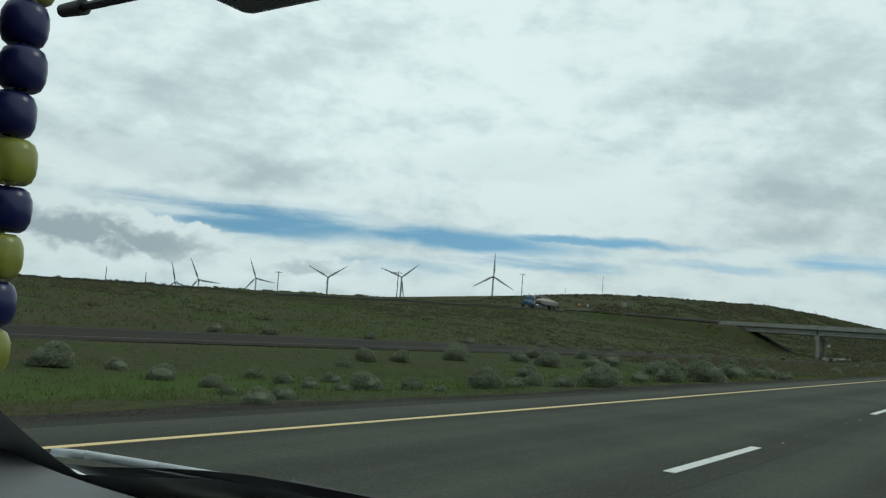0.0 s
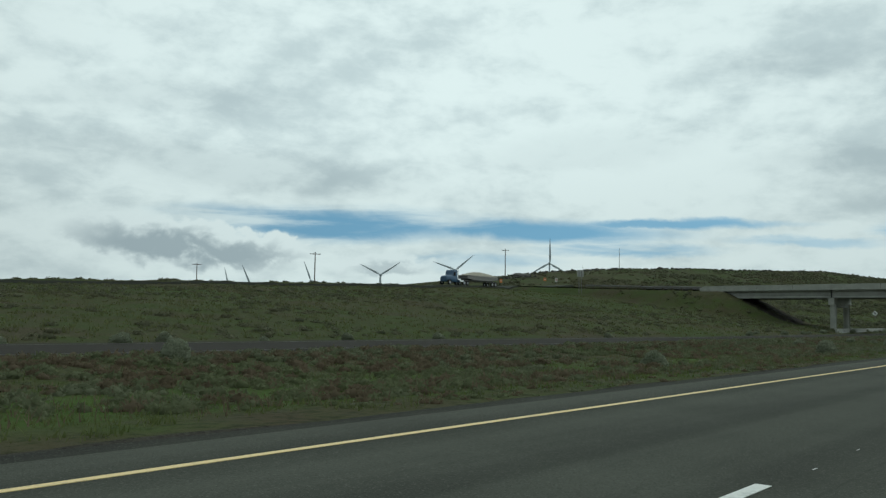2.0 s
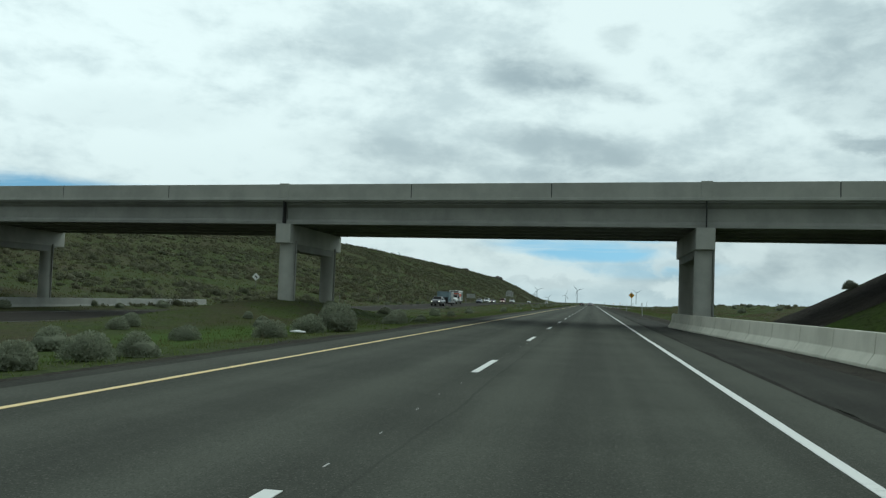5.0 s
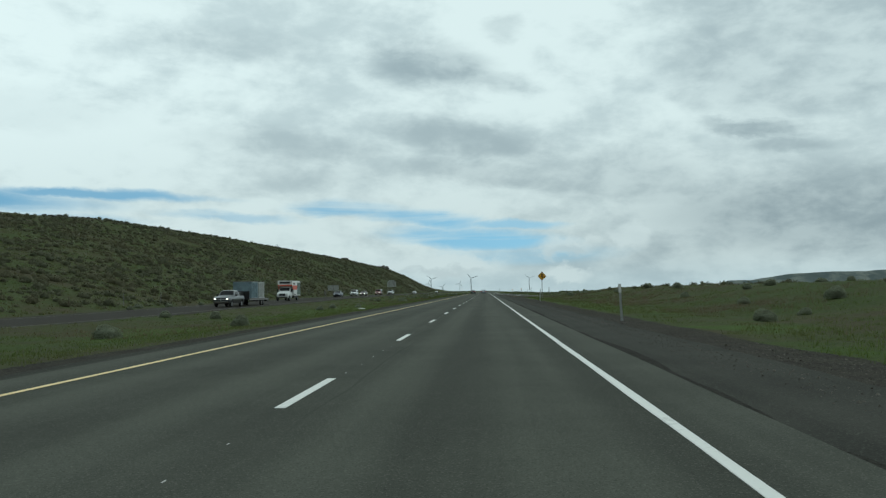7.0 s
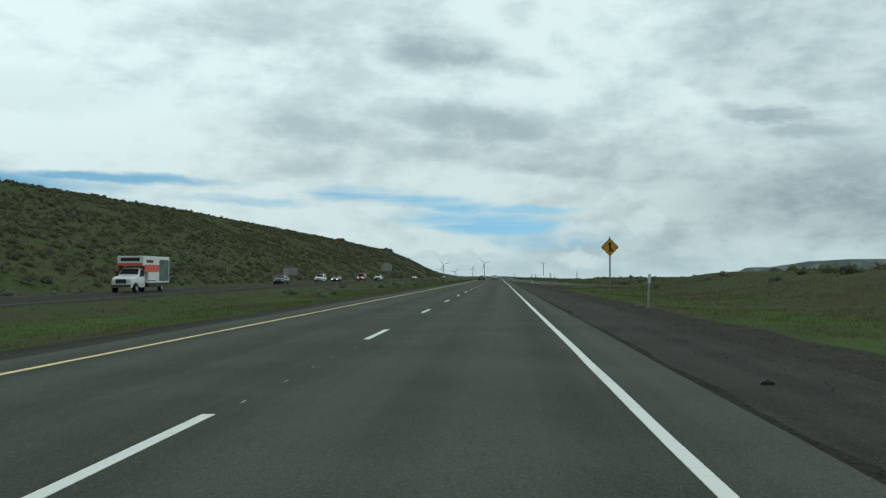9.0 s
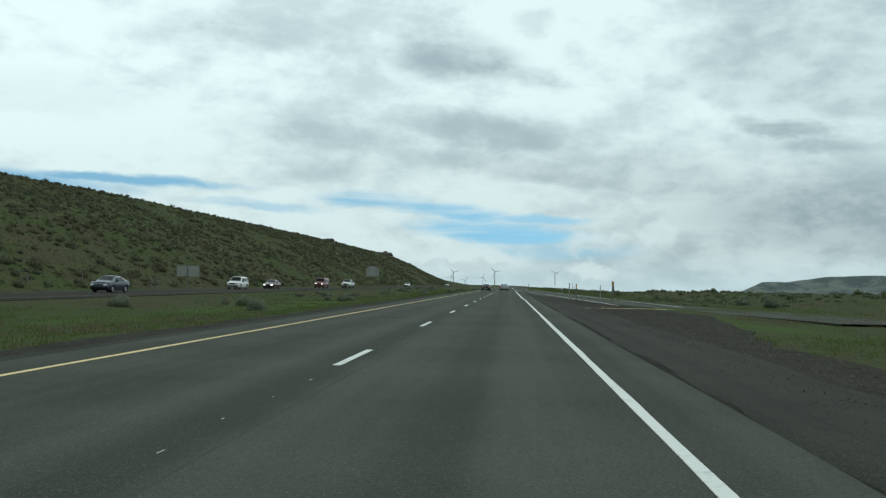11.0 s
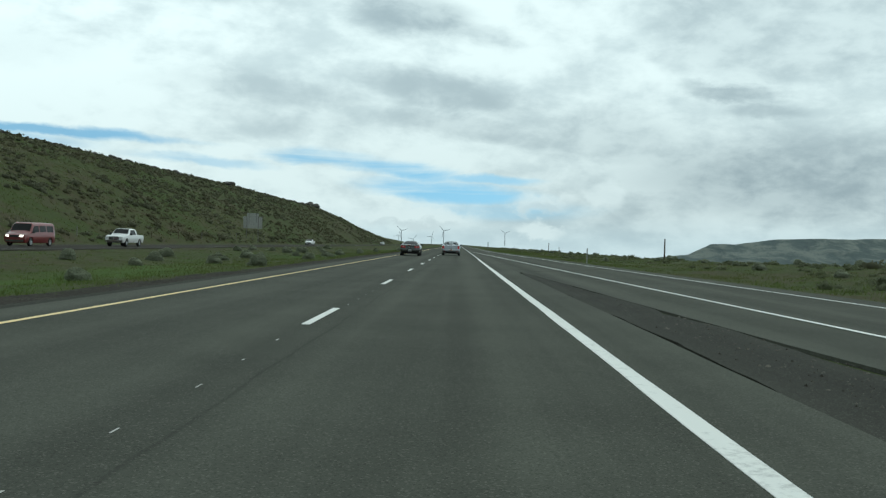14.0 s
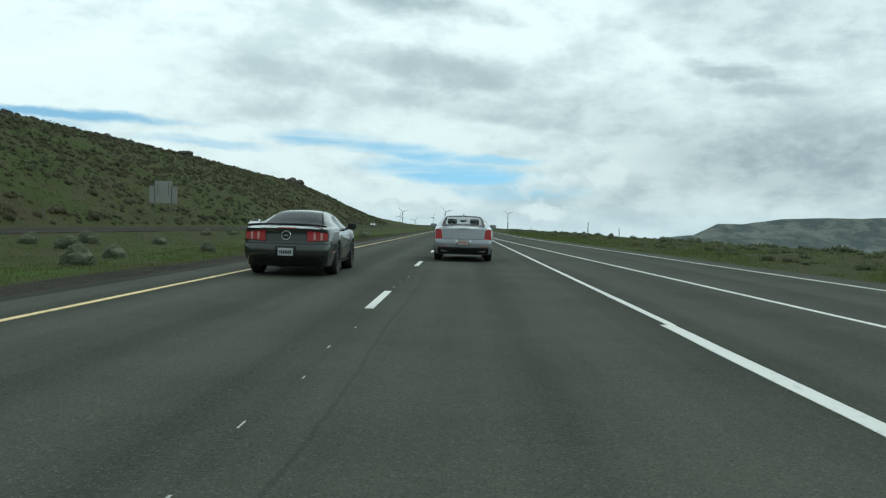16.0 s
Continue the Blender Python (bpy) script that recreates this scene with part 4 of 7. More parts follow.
for x, y, h, top, lean in ((7.55, 264.9, 1.5, SIGN_WHITE, -3), (8.3, 329.5, 1.35, SIGN_WHITE, 3), (8.0, 441.5, 1.6, SIGN_WHITE, 0), (8.6, 441.0, 1.55, SIGN_YELLOW, 0), (10.1, 425.6, 1.75, SIGN_YELLOW, 0), (13.5, 467.4, 1.55, SIGN_WHITE, 0), (12.6, 530.0, 1.25, SIGN_WHITE, 0)):
    delineator(x, y, h, top, lean, "slim steel marker post with a %s reflector in the verge" % ("white" if top is SIGN_WHITE else "yellow"))
d = delineator(7.75, 213.4, 2.1, SIGN_GREEN, 0, "slim post with a small green mile plate by the column", 0.07)
part("number_bar", box(-0.04, 0.04, -0.02, -0.013, 1.80, 1.86), SIGN_WHITE, d)
part("number_bar", box(-0.04, 0.04, -0.02, -0.013, 1.90, 1.96), SIGN_WHITE, d)
delineator(9.0, 665.0, 2.0, SIGN_GREEN, 0, "slim post with a small green mile plate in the verge", 0.16)
delineator(8.1, 216.5, 1.3, SIGN_WHITE, 0, "slim steel marker post with a white reflector by the barrier")


def road_marker_sign(x, y, z0, h, board, face, border, turn, label, diamond=False):
    s = holder("road_sign", pose(x, y, top_of(x, y), 0, 0, turn), label, "road sign")
    part("post", box(-0.04, 0.04, 0.0, 0.05, -0.5, z0 + h, 0.006), STEEL_DULL, s)
    bm = box(-board / 2, board / 2, -0.015, -0.002, -h / 2, h / 2, 0.006)
    m = Matrix.Translation((0, 0, z0 + h / 2)) @ (Matrix.Rotation(radians(45), 4, "Y") if diamond else Matrix())
    bmesh.ops.transform(bm, matrix=m, verts=bm.verts[:])
    part("board", bm, face, s)
    bm = box(-board * 0.3, board * 0.3, -0.02, -0.015, -h * 0.12, h * 0.12)
    bmesh.ops.transform(bm, matrix=m, verts=bm.verts[:])
    part("symbol", bm, border, s)


road_marker_sign(-85.9, 240.6, 1.3, 0.95, 0.95, SIGN_RED, SIGN_WHITE, 30, "red warning sign with a pale bar beside the approach road", True)
road_marker_sign(-111.6, 247.2, 1.6, 0.9, 0.6, SIGN_WHITE, SIGN_RED, 30, "white and red sign at the frontage road")
road_marker_sign(-113.6, 245.2, 1.6, 0.8, 0.7, SIGN_ORANGE, SIGN_WHITE, 30, "orange plate at the frontage road")
road_marker_sign(-117.0, 231.5, 1.0, 0.9, 0.6, SIGN_ORANGE, SIGN_WHITE, 30, "faded orange plate where the roads meet")
road_marker_sign(-50.5, 293.9, 1.1, 0.9, 0.9, SIGN_WHITE, BLACK, 10, "white diamond object marker at the foot of the hill", True)


# wire fence posts along the far carriageway
def fence_post(x, y, lean, h):
    s = link("fence_post", pole((0, 0, -0.3), (0, 0, h), 0.055, 0.05, 8), WOOD_POST if h < 1.2 else STEEL_DULL)
    s.matrix_world = pose(x, y, top_of(x, y), lean, lean * 0.7, 0)
    return tagged(s, "weathered fence post at the foot of the hill", "fence post", "fence posts at the foot of the hill")


rng = np.random.default_rng(31)
for k in range(34):
    y = 300 + k * 12.5
    fence_post(float(far_lane(y)) - 9.5 - rng.uniform(0, 1.0), y, float(rng.uniform(-5, 5)), float(rng.uniform(1.0, 1.35)))
for k, lean in enumerate((12, -9, 4, 0, 2)):
    fence_post(-41.0 - k * 0.4, 462.5 + k * 1.7, lean, 1.5)
for k in range(2):
    y = 640 + k * 150.0
    fence_post(24.0 + rng.uniform(-1, 1), y, float(rng.uniform(-4, 4)), 1.3)


def utility_pole(x, y, h, arms=True, base=None):
    z = top_of(x, y) if base is None else base
    s = holder("utility_pole", pose(x, y, z, 0, 0, 60), "dark wooden utility pole with a crossarm on the ridge" if arms else "slim dark mast on the ridge", "utility pole" if arms else "mast", "utility poles on the ridge" if arms else "")
    part("pole", pole((0, 0, -1.0), (0, 0, h), 0.17 if arms else 0.12, 0.11 if arms else 0.07, 10), WOOD_POST, s)
    if arms:
        part("crossarm", box(-1.3, 1.3, -0.07, 0.07, h - 0.55, h - 0.4, 0.01), WOOD_POST, s)
        for q in (-1.15, -0.45, 0.45, 1.15):
            part("insulator", pole((q, 0, h - 0.4), (q, 0, h - 0.18), 0.05, 0.03, 8), STEEL_DULL, s)


for x, y, h in ((-157.0, 209.0, 10.5), (-165.5, 301.5, 9.0)):
    utility_pole(x, y, h)
utility_pole(-211.0, 212.5, 15.6 - top_of(-211.0, 212.5))
utility_pole(-171.4, 392.4, 10.6, False)
utility_pole(-205.0, 420.0, 6.0, False)
utility_pole(-167.0, 126.3, 8.4 - top_of(-167.0, 126.3), False)
utility_pole(-165.0, 114.5, 8.7 - top_of(-165.0, 114.5), False)
for y in (560, 690):
    utility_pole(26.0, float(y), 2.4, False)


# ---- wind turbines ----
def turbine(x, y, hub, blade, spin, turn, size=1.0):
    base = hub - 80 * size
    s = holder("wind_turbine", pose(x, y, base, 0, 0, turn), "white three-bladed wind turbine on the horizon, its paint greyed for backlight and haze", "wind turbine", "wind turbines on the horizon")
    s.scale = (size, size, size)
    part("tower", pole((0, 0, 0), (0, 0, 79), 2.3, 1.3, 18), TURBINE, s, smooth=True)
    bm = box(-1.7, 1.7, -3.5, 7.5, 78.4, 82.0, 0.7)
    nacelle = part("nacelle", bm, TURBINE, s)
    bm = bmesh.new()
    bmesh.ops.create_uvsphere(bm, u_segments=14, v_segments=8, radius=1.7, matrix=Matrix.Translation((0, -4.4, 80.1)))
    part("rotor_hub", bm, TURBINE, s, smooth=True)
    for k in range(3):
        bm = bmesh.new()
        secs = []
        for r, w, th in ((1.2, 1.3, 1.2), (5, 2.6, 0.9), (10, 3.3, 0.6), (20, 2.4, 0.4), (32, 1.5, 0.25), (blade, 0.4, 0.1)):
            secs.append([bm.verts.new((a * w / 2, -4.6 + b * th / 2, r)) for a, b in ((-0.7, 0), (0, -1), (1.3, 0), (0, 1))])
        for a, b in zip(secs, secs[1:]):
            for i in range(4):
                bm.faces.new((a[i], a[(i + 1) % 4], b[(i + 1) % 4], b[i]))
        bm.faces.new(secs[-1])
        bmesh.ops.transform(bm, matrix=Matrix.Translation((0, 0, 80.1)) @ Matrix.Rotation(radians(spin + 120 * k), 4, "Y"), verts=bm.verts[:])
        bmesh.ops.recalc_face_normals(bm, faces=bm.faces[:])
        part("blade", bm, TURBINE, s)


for x, y, hub, spin in ((-735, 1225, 87, 0), (-905, 1200, 79, 50), (-1030, 1150, 71, 57), (-1253, 1191, 66, -20), (-1195, 1003, 49, -24), (-1290, 1030, 44, -14)):
    turbine(x, y, hub, 40, spin, 35)
for qx, qz, dist, spin in ((-0.0675, 0.0145, 5000, 72), (-0.0707, 0.0092, 6500, 15), (-0.0536, 0.0050, 6200, 40), (-0.0179, 0.0157, 4700, 75), (-0.0321, 0.0088, 6000, 20), (0.0538, 0.0150, 5600, 66)):
    turbine(1.2 + qx * 3900, 520 + 3900, 1.1 + qz * 3900, 40, spin, 3, 3900 / dist)
turbine(-211, 1175, 17, 40, -24, 15)


# ---- litter and spills by the road ----
def scrap(x, y, w, l, m, label, name="litter", z=0.0):
    bm = bmesh.new()
    n = 7
    top = []
    for i in range(n):
        a = i / n * math.tau
        r = 0.75 + 0.35 * math.sin(i * 2.4 + x)
        top.append(bm.verts.new((w * r * math.cos(a), l * r * math.sin(a), 0.015)))
    c = bm.verts.new((0, 0, 0.05))
    b = [bm.verts.new((v.co.x * 1.05, v.co.y * 1.05, -0.01)) for v in top]
    for i in range(n):
        bm.faces.new((top[i], top[(i + 1) % n], c))
        bm.faces.new((b[i], b[(i + 1) % n], top[(i + 1) % n], top[i]))
    s = link(name, bm, m)
    s.location = (x, y, z)
    return tagged(s, label, "litter")


scrap(-6.3, 187.5, 0.28, 0.16, SIGN_WHITE, "scrap of white litter in the grass verge", z=0.1)
scrap(-6.6, 291.0, 0.30, 0.25, SIGN_WHITE, "scrap of white litter in the grass verge", z=0.0)
scrap(5.6, 305.6, 0.10, 0.05, BLACK, "black shred of tyre on the shoulder", "tyre_shred", 0.0)
scrap(8.0, 330.4, 0.32, 0.10, BLACK, "black shred of tyre by the marker post", "tyre_shred", 0.0)
scrap(8.4, 416.0, 0.18, 0.3, BLACK, "black shred of tyre on the gravel", "tyre_shred", 0.0)
scrap(8.9, 408.0, 0.12, 0.16, BLACK, "black shred of tyre on the gravel", "tyre_shred", 0.0)
def loose_stones(name, x, y, size, material, label):
    """Many small angular stones on the verge, joined."""
    n = len(x)
    base = np.array(((1, 0, 0), (0, 1, 0), (-1, 0, 0), (0, -1, 0), (0, 0, 0.8)), float)
    jit = rng.uniform(0.6, 1.3, (n, 5, 3))
    v = base[None] * jit * size[:, None, None] + np.stack([x, y, np.where(x < 6.75, -0.016, -0.032)], -1)[:, None, :]
    f = np.array(((0, 1, 4), (1, 2, 4), (2, 3, 4), (3, 0, 4)))[None] + 5 * np.arange(n)[:, None, None]
    return tagged(raw(name, v.reshape(-1, 3), f.reshape(-1, 3), material), label, "gravel", kind="stuff")


N = 130000
sx, sy = rng.uniform(4.9, 10.5, N), rng.uniform(236, 498, N)
ok = (sx < np.interp(sy, (236, 380, 405, 428, 448, 470, 496), (8.4, 8.5, 12.0, 9.2, 7.8, 6.3, 5.1))) & (sx > np.interp(sy, (380, 400, 445), (5.6, 5.8, 5.1)) + rng.gamma(1.0, 0.45, N))
loose_stones("loose_gravel", sx[ok], sy[ok], rng.gamma(1.6, 0.0045, ok.sum()) + 0.005, STONE, "loose dark gravel on the outer verge")
straw_bm = bmesh.new()
for i in range(420):
    a = rng.uniform(0, math.tau)
    x, y = 9.9 + rng.normal(0, 0.9), 411.8 + rng.normal(0, 0.35) - 0.0
    l, w = rng.uniform(0.1, 0.3), rng.uniform(0.02, 0.06)
    ca, sa = math.cos(a), math.sin(a)
    v = [straw_bm.verts.new((x + ca * l * p - sa * w * q, y + sa * l * p + ca * w * q, -0.02 + 0.03 * rng.random())) for p, q in ((-1, -1), (1, -1), (1, 1), (-1, 1))]
    straw_bm.faces.new(v)
tagged(link("spilled_straw", straw_bm, STRAW), "pale straw spilled on the gravel of the gore", "straw", kind="stuff")


# ---- vehicles ----
GREY_PAINT = plain("grey_car_paint", (0.075, 0.083, 0.078), 0.24, 0.75, 0.06, 300, 0.9)
SILVER_PAINT = plain("silver_car_paint", (0.42, 0.45, 0.48), 0.26, 0.6, 0.05, 300, 0.8)
WHITE_PAINT = plain("white_car_paint", (0.74, 0.75, 0.74), 0.35, 0, 0.05, 200, 0.5)
RED_PAINT = plain("dark_red_car_paint", (0.17, 0.022, 0.022), 0.35, 0.1, 0.08, 200, 0.6)
MAROON_PAINT = plain("maroon_car_paint", (0.07, 0.012, 0.016), 0.3, 0.2, 0.08, 200, 0.7)
NAVY_PAINT = plain("navy_car_paint", (0.022, 0.030, 0.055), 0.3, 0.2, 0.08, 200, 0.7)
BLACK_PAINT = plain("black_car_paint", (0.018, 0.019, 0.022), 0.3, 0.1, 0.1, 200, 0.7)
BLUE_PAINT = plain("blue_truck_paint", (0.035, 0.085, 0.16), 0.4, 0.1, 0.1, 100, 0.4)
RUBBER = plain("tyre_rubber", (0.016, 0.016, 0.016), 0.85, 0, 0.2, 60)
RIM_DARK = plain("dark_alloy_rim", (0.045, 0.046, 0.048), 0.35, 0.8)
RIM = plain("silver_alloy_rim", (0.45, 0.46, 0.47), 0.35, 0.8)
CHROME = plain("chrome_trim", (0.62, 0.63, 0.64), 0.18, 1.0)
GLASS_DARK = clear("tinted_car_glass", (0.004, 0.005, 0.006), 0.05, 0.97)
GLASS = clear("clear_car_glass", (0.010, 0.020, 0.020), 0.03, 0.32)
GLASS_DARK.node_tree.nodes["Principled BSDF"].inputs["Specular IOR Level"].default_value = 0.16
LAMP_RED = Mat("red_tail_lamp", 0.15)
LAMP_RED.color(LAMP_RED.mix(LAMP_RED.noise(25, 3, local=True), (0.34, 0.016, 0.018), (0.55, 0.05, 0.05)))
LAMP_RED = LAMP_RED.m
LAMP_PINK = plain("clear_lamp_strip", (0.62, 0.34, 0.32), 0.2)
LAMP_CLEAR = plain("clear_headlamp", (0.6, 0.62, 0.62), 0.12)
LAMP_ON = lit("lit_headlamp", (1.0, 0.93, 0.78), 2.5)
PLATE_WHITE = plain("white_number_plate", (0.62, 0.64, 0.64), 0.4)
PLATE_RED = plain("orange_number_plate", (0.60, 0.16, 0.08), 0.4)
SEAT_CLOTH = plain("dark_seat_cloth", (0.03, 0.03, 0.032), 0.9)
TARP = plain("tan_tarpaulin", (0.34, 0.31, 0.25), 0.85, 0, 0.2, 2)
BOX_WHITE = plain("white_van_box", (0.72, 0.72, 0.70), 0.5, 0, 0.08, 3)
BAND_ORANGE = plain("orange_red_band", (0.62, 0.10, 0.05), 0.5)
PANEL_GREEN = plain("dark_green_graphic", (0.07, 0.12, 0.10), 0.5, 0, 0.4, 1.2)
CRATE_BLUE = plain("blue_grey_container", (0.20, 0.27, 0.30), 0.6, 0.2, 0.2, 2)


def curve(points, t):
    """A smooth curve through the points; t runs from 0 to 1."""
    p = np.asarray(points, float)
    n = len(p) - 1
    s = np.clip(np.asarray(t, float) * n, 0, n - 1e-6)
    i = s.astype(int)
    f = (s - i)[..., None]
    a, b, c, d = p[np.maximum(i - 1, 0)], p[i], p[i + 1], p[np.minimum(i + 2, n)]
    return 0.5 * (2 * b + (c - a) * f + (2 * a - 5 * b + 4 * c - d) * f * f + (3 * b - a - 3 * c + d) * f ** 3)


class Shell:
    """The skin of a car: rear at y = 0, front at y = long, wheels on z = 0."""

    def __init__(self, long, top, belt, wide, roof, sill, rear, front, axles, wheel, bow=(0.10, 0.16), edge=0.06):
        self.long, self.axles, self.wheel, self.bow, self.edge = long, axles, wheel, bow, edge
        self.tab = [np.array(q, float).T for q in (top, belt, wide, roof)]
        self.sill, self.rear, self.front = sill, np.array(rear, float).T, np.array(front, float).T

    def at(self, which, y):
        xs, vs = self.tab[which]
        i = np.clip(np.searchsorted(xs, y) - 1, 0, len(xs) - 2)
        f = np.clip((y - xs[i]) / (xs[i + 1] - xs[i]), 0, 1)
        lo, hi = np.maximum(i - 1, 0), np.minimum(i + 2, len(xs) - 1)
        m0 = (vs[i + 1] - vs[lo]) / (xs[i + 1] - xs[lo])
        m1 = (vs[hi] - vs[i]) / (xs[hi] - xs[i])
        h = xs[i + 1] - xs[i]
        return (2 * f ** 3 - 3 * f ** 2 + 1) * vs[i] + (f ** 3 - 2 * f ** 2 + f) * h * m0 + (-2 * f ** 3 + 3 * f ** 2) * vs[i + 1] + (f ** 3 - f ** 2) * h * m1

    def low(self, y):
        z = self.sill
        for a in self.axles:
            r = self.wheel + 0.055
            if abs(y - a) < r:
                z = max(z, self.wheel + math.sqrt(r * r - (y - a) ** 2) - 0.01)
        return z

    def section(self, y, k):
        zt, zl, w, wr = (float(self.at(i, y)) for i in range(4))
        zb = self.low(y)
        zm = self.sill
        z1, z2 = max(zb + 0.02, zm + 0.35 * (zl - zm)), max(zb + 0.04, zm + 0.68 * (zl - zm))
        pts = [(w * 0.93, zb), (w * 0.99, z1), (w, z2), (w * 0.965, zl), ((w * 0.965 + wr) / 2 + 0.02, (zl + zt - self.edge) / 2 + 0.01), (wr, zt - self.edge), (wr * 0.55, zt - self.edge * 0.18), (0.0, zt)]
        return curve(pts, k)

    def y_end(self, z, which):
        tab = self.rear if which == 0 else self.front
        return float(np.interp(z, tab[0], tab[1]))

    def place(self, y, k):
        x, z = self.section(y, np.array([k]))[0]
        f = max(0.0, 1 - y / 0.45) ** 2
        g = max(0.0, 1 - (self.long - y) / 0.55) ** 2
        return Vector((x, y + f * self.y_end(z, 0) + g * self.y_end(z, 1), z))

    def skin(self, holes=()):
        ys = sorted(set([round(v, 4) for v in np.linspace(0, self.long, 64)] + [round(a + self.wheel * 1.16 * q, 4) for a in self.axles for q in np.linspace(-1, 1, 23)]))
        ks = np.linspace(0, 1, 36)
        bm = bmesh.new()
        grid = {}
        for i, y in enumerate(ys):
            for j, k in enumerate(ks):
                p = self.place(y, k)
                grid[i, j, 1] = bm.verts.new(p)
                grid[i, j, -1] = grid[i, j, 1] if j == len(ks) - 1 else bm.verts.new((-p.x, p.y, p.z))
        for i in range(len(ys) - 1):
            for j in range(len(ks) - 1):
                for s in (1, -1):
                    q = [grid[i, j, s], grid[i + 1, j, s], grid[i + 1, j + 1, s], grid[i, j + 1, s]]
                    q = list(dict.fromkeys(q))
                    c = sum((v.co for v in q), Vector()) / len(q)
                    if any(h(c) for h in holes):
                        continue
                    bm.faces.new(q if s > 0 else q[::-1])
        for which, i in ((0, 0), (1, len(ys) - 1)):
            prev = None
            for j in range(len(ks) - 1):
                a = grid[i, j, 1].co
                row = [grid[i, j, -1]]
                for q in np.linspace(-1, 1, 15)[1:-1]:
                    row.append(bm.verts.new((a.x * q, a.y + (1 if which else -1) * self.bow[which] * (1 - q * q), a.z)))
                row.append(grid[i, j, 1])
                if prev:
                    for u in range(14):
                        f = (prev[u], prev[u + 1], row[u + 1], row[u])
                        bm.faces.new(f if which == 0 else f[::-1])
                prev = row
            tip = grid[i, len(ks) - 1, 1]
            for u in range(14):
                f = (prev[u], prev[u + 1], tip)
                bm.faces.new(f if which == 0 else f[::-1])
        return bm

    def side_x(self, y, z):
        k = np.linspace(0, 0.86, 120)
        p = self.section(y, k)
        return float(np.interp(z, p[:, 1], p[:, 0]))

    def top_z(self, x, y):
        k = np.linspace(0.45, 1, 120)
        p = self.section(y, k)
        return float(np.interp(-abs(x), -p[:, 0], p[:, 1]))

    def end_y(self, x, z, which):
        yy = 0.0 if which == 0 else self.long
        k = np.linspace(0, 1, 160)
        p = self.section(yy, k)
        xs = max(0.2, float(np.interp(z, p[:, 1], p[:, 0])))
        q = min(1.0, abs(x) / xs)
        return yy + self.y_end(z, which) + (1 if which else -1) * self.bow[which] * (1 - q * q)

    def patch(self, kind, corners, off=0.008, n=10, m=8, mirror=False):
        """A panel laid on the skin. corners: bottom a, bottom b, top b, top a."""
        bm = bmesh.new()
        for s in ((1, -1) if mirror else (1,)):
            rows = []
            for i in range(m + 1):
                v = i / m
                row = []
                for j in range(n + 1):
                    u = j / n
                    a = Vector(corners[0]).lerp(Vector(corners[1]), u)
                    b = Vector(corners[3]).lerp(Vector(corners[2]), u)
                    c = a.lerp(b, v)
                    if kind == "side":
                        p = Vector((self.side_x(c.x, c.y) + off, c.x, c.y))
                    elif kind == "top":
                        p = Vector((c.x, c.y, self.top_z(c.x, c.y) + off))
                    else:
                        w = 0 if kind == "rear" else 1
                        p = Vector((c.x, self.end_y(c.x, c.y, w) + (off if w else -off), c.y))
                    row.append(bm.verts.new((p.x * s, p.y, p.z)))
                rows.append(row)
            for a, b in zip(rows, rows[1:]):
                for j in range(n):
                    f = (a[j], a[j + 1], b[j + 1], b[j])
                    bm.faces.new(f)
        bmesh.ops.recalc_face_normals(bm, faces=bm.faces[:])
        return bm


def lathe(profile, sides=30):
    """A profile of (x, radius) turned round the x axis."""
    bm = bmesh.new()
    rings = []
    for i in range(sides):
        a = i / sides * math.tau
        rings.append([bm.verts.new((x, r * math.cos(a), r * math.sin(a))) for x, r in profile])
    for i in range(sides):
        a, b = rings[i], rings[(i + 1) % sides]
        for j in range(len(profile) - 1):
            bm.faces.new((a[j], b[j], b[j + 1], a[j + 1]))
    return bm


wheel_cache = {}


def wheel(car, x, y, r, w, material, spokes=7, inner=0.66):
    key = (r, w, material.name, spokes, inner)
    if key not in wheel_cache:
        h = w / 2
        ri = r * inner
        tyre = lathe([(-h * 0.8, ri), (-h, ri + 0.02), (-h, r * 0.90), (-h * 0.82, r * 0.985), (-h * 0.4, r), (h * 0.4, r), (h * 0.82, r * 0.985), (h, r * 0.90), (h, ri + 0.02), (h * 0.8, ri)])
        rim = lathe([(h * 0.80, ri), (h * 0.86, ri - 0.005), (h * 0.78, ri - 0.03), (-h * 0.2, ri - 0.04), (-h * 0.25, 0.02)])
        for k in range(spokes):
            t = bmesh.new()
            slab(t, h * 0.42, h * 0.80, -0.035 * r / 0.34, 0.035 * r / 0.34, 0.04, ri - 0.015, 0.008)
            bmesh.ops.transform(t, matrix=Matrix.Rotation(k / spokes * math.tau, 4, "X"), verts=t.verts[:])
            me = bpy.data.meshes.new("spoke")
            t.to_mesh(me)
            t.free()
            rim.from_mesh(me)
            bpy.data.meshes.remove(me)
        rod(rim, (h * 0.3, 0, 0), (h * 0.84, 0, 0), 0.065, 0.05, 14)
        a = link("tyre_shape", tyre, RUBBER, smooth=True)
        b = link("rim_shape", rim, material)
        wheel_cache[key] = (a.data, b.data)
        bpy.data.objects.remove(a)
        bpy.data.objects.remove(b)
    ty, ri_me = wheel_cache[key]
    wh = new("wheel", ty)
    wh.parent = car
    wh.matrix_local = pose(x, y, r, 0, 0, 0 if x > 0 else 180)
    rm = new("rim", ri_me)
    rm.parent = wh


def wheels(car, shell, track, w, material, spokes=7, inner=0.66):
    for y in shell.axles:
        for x in (-track, track):
            wheel(car, x, y, shell.wheel, w, material, spokes, inner)


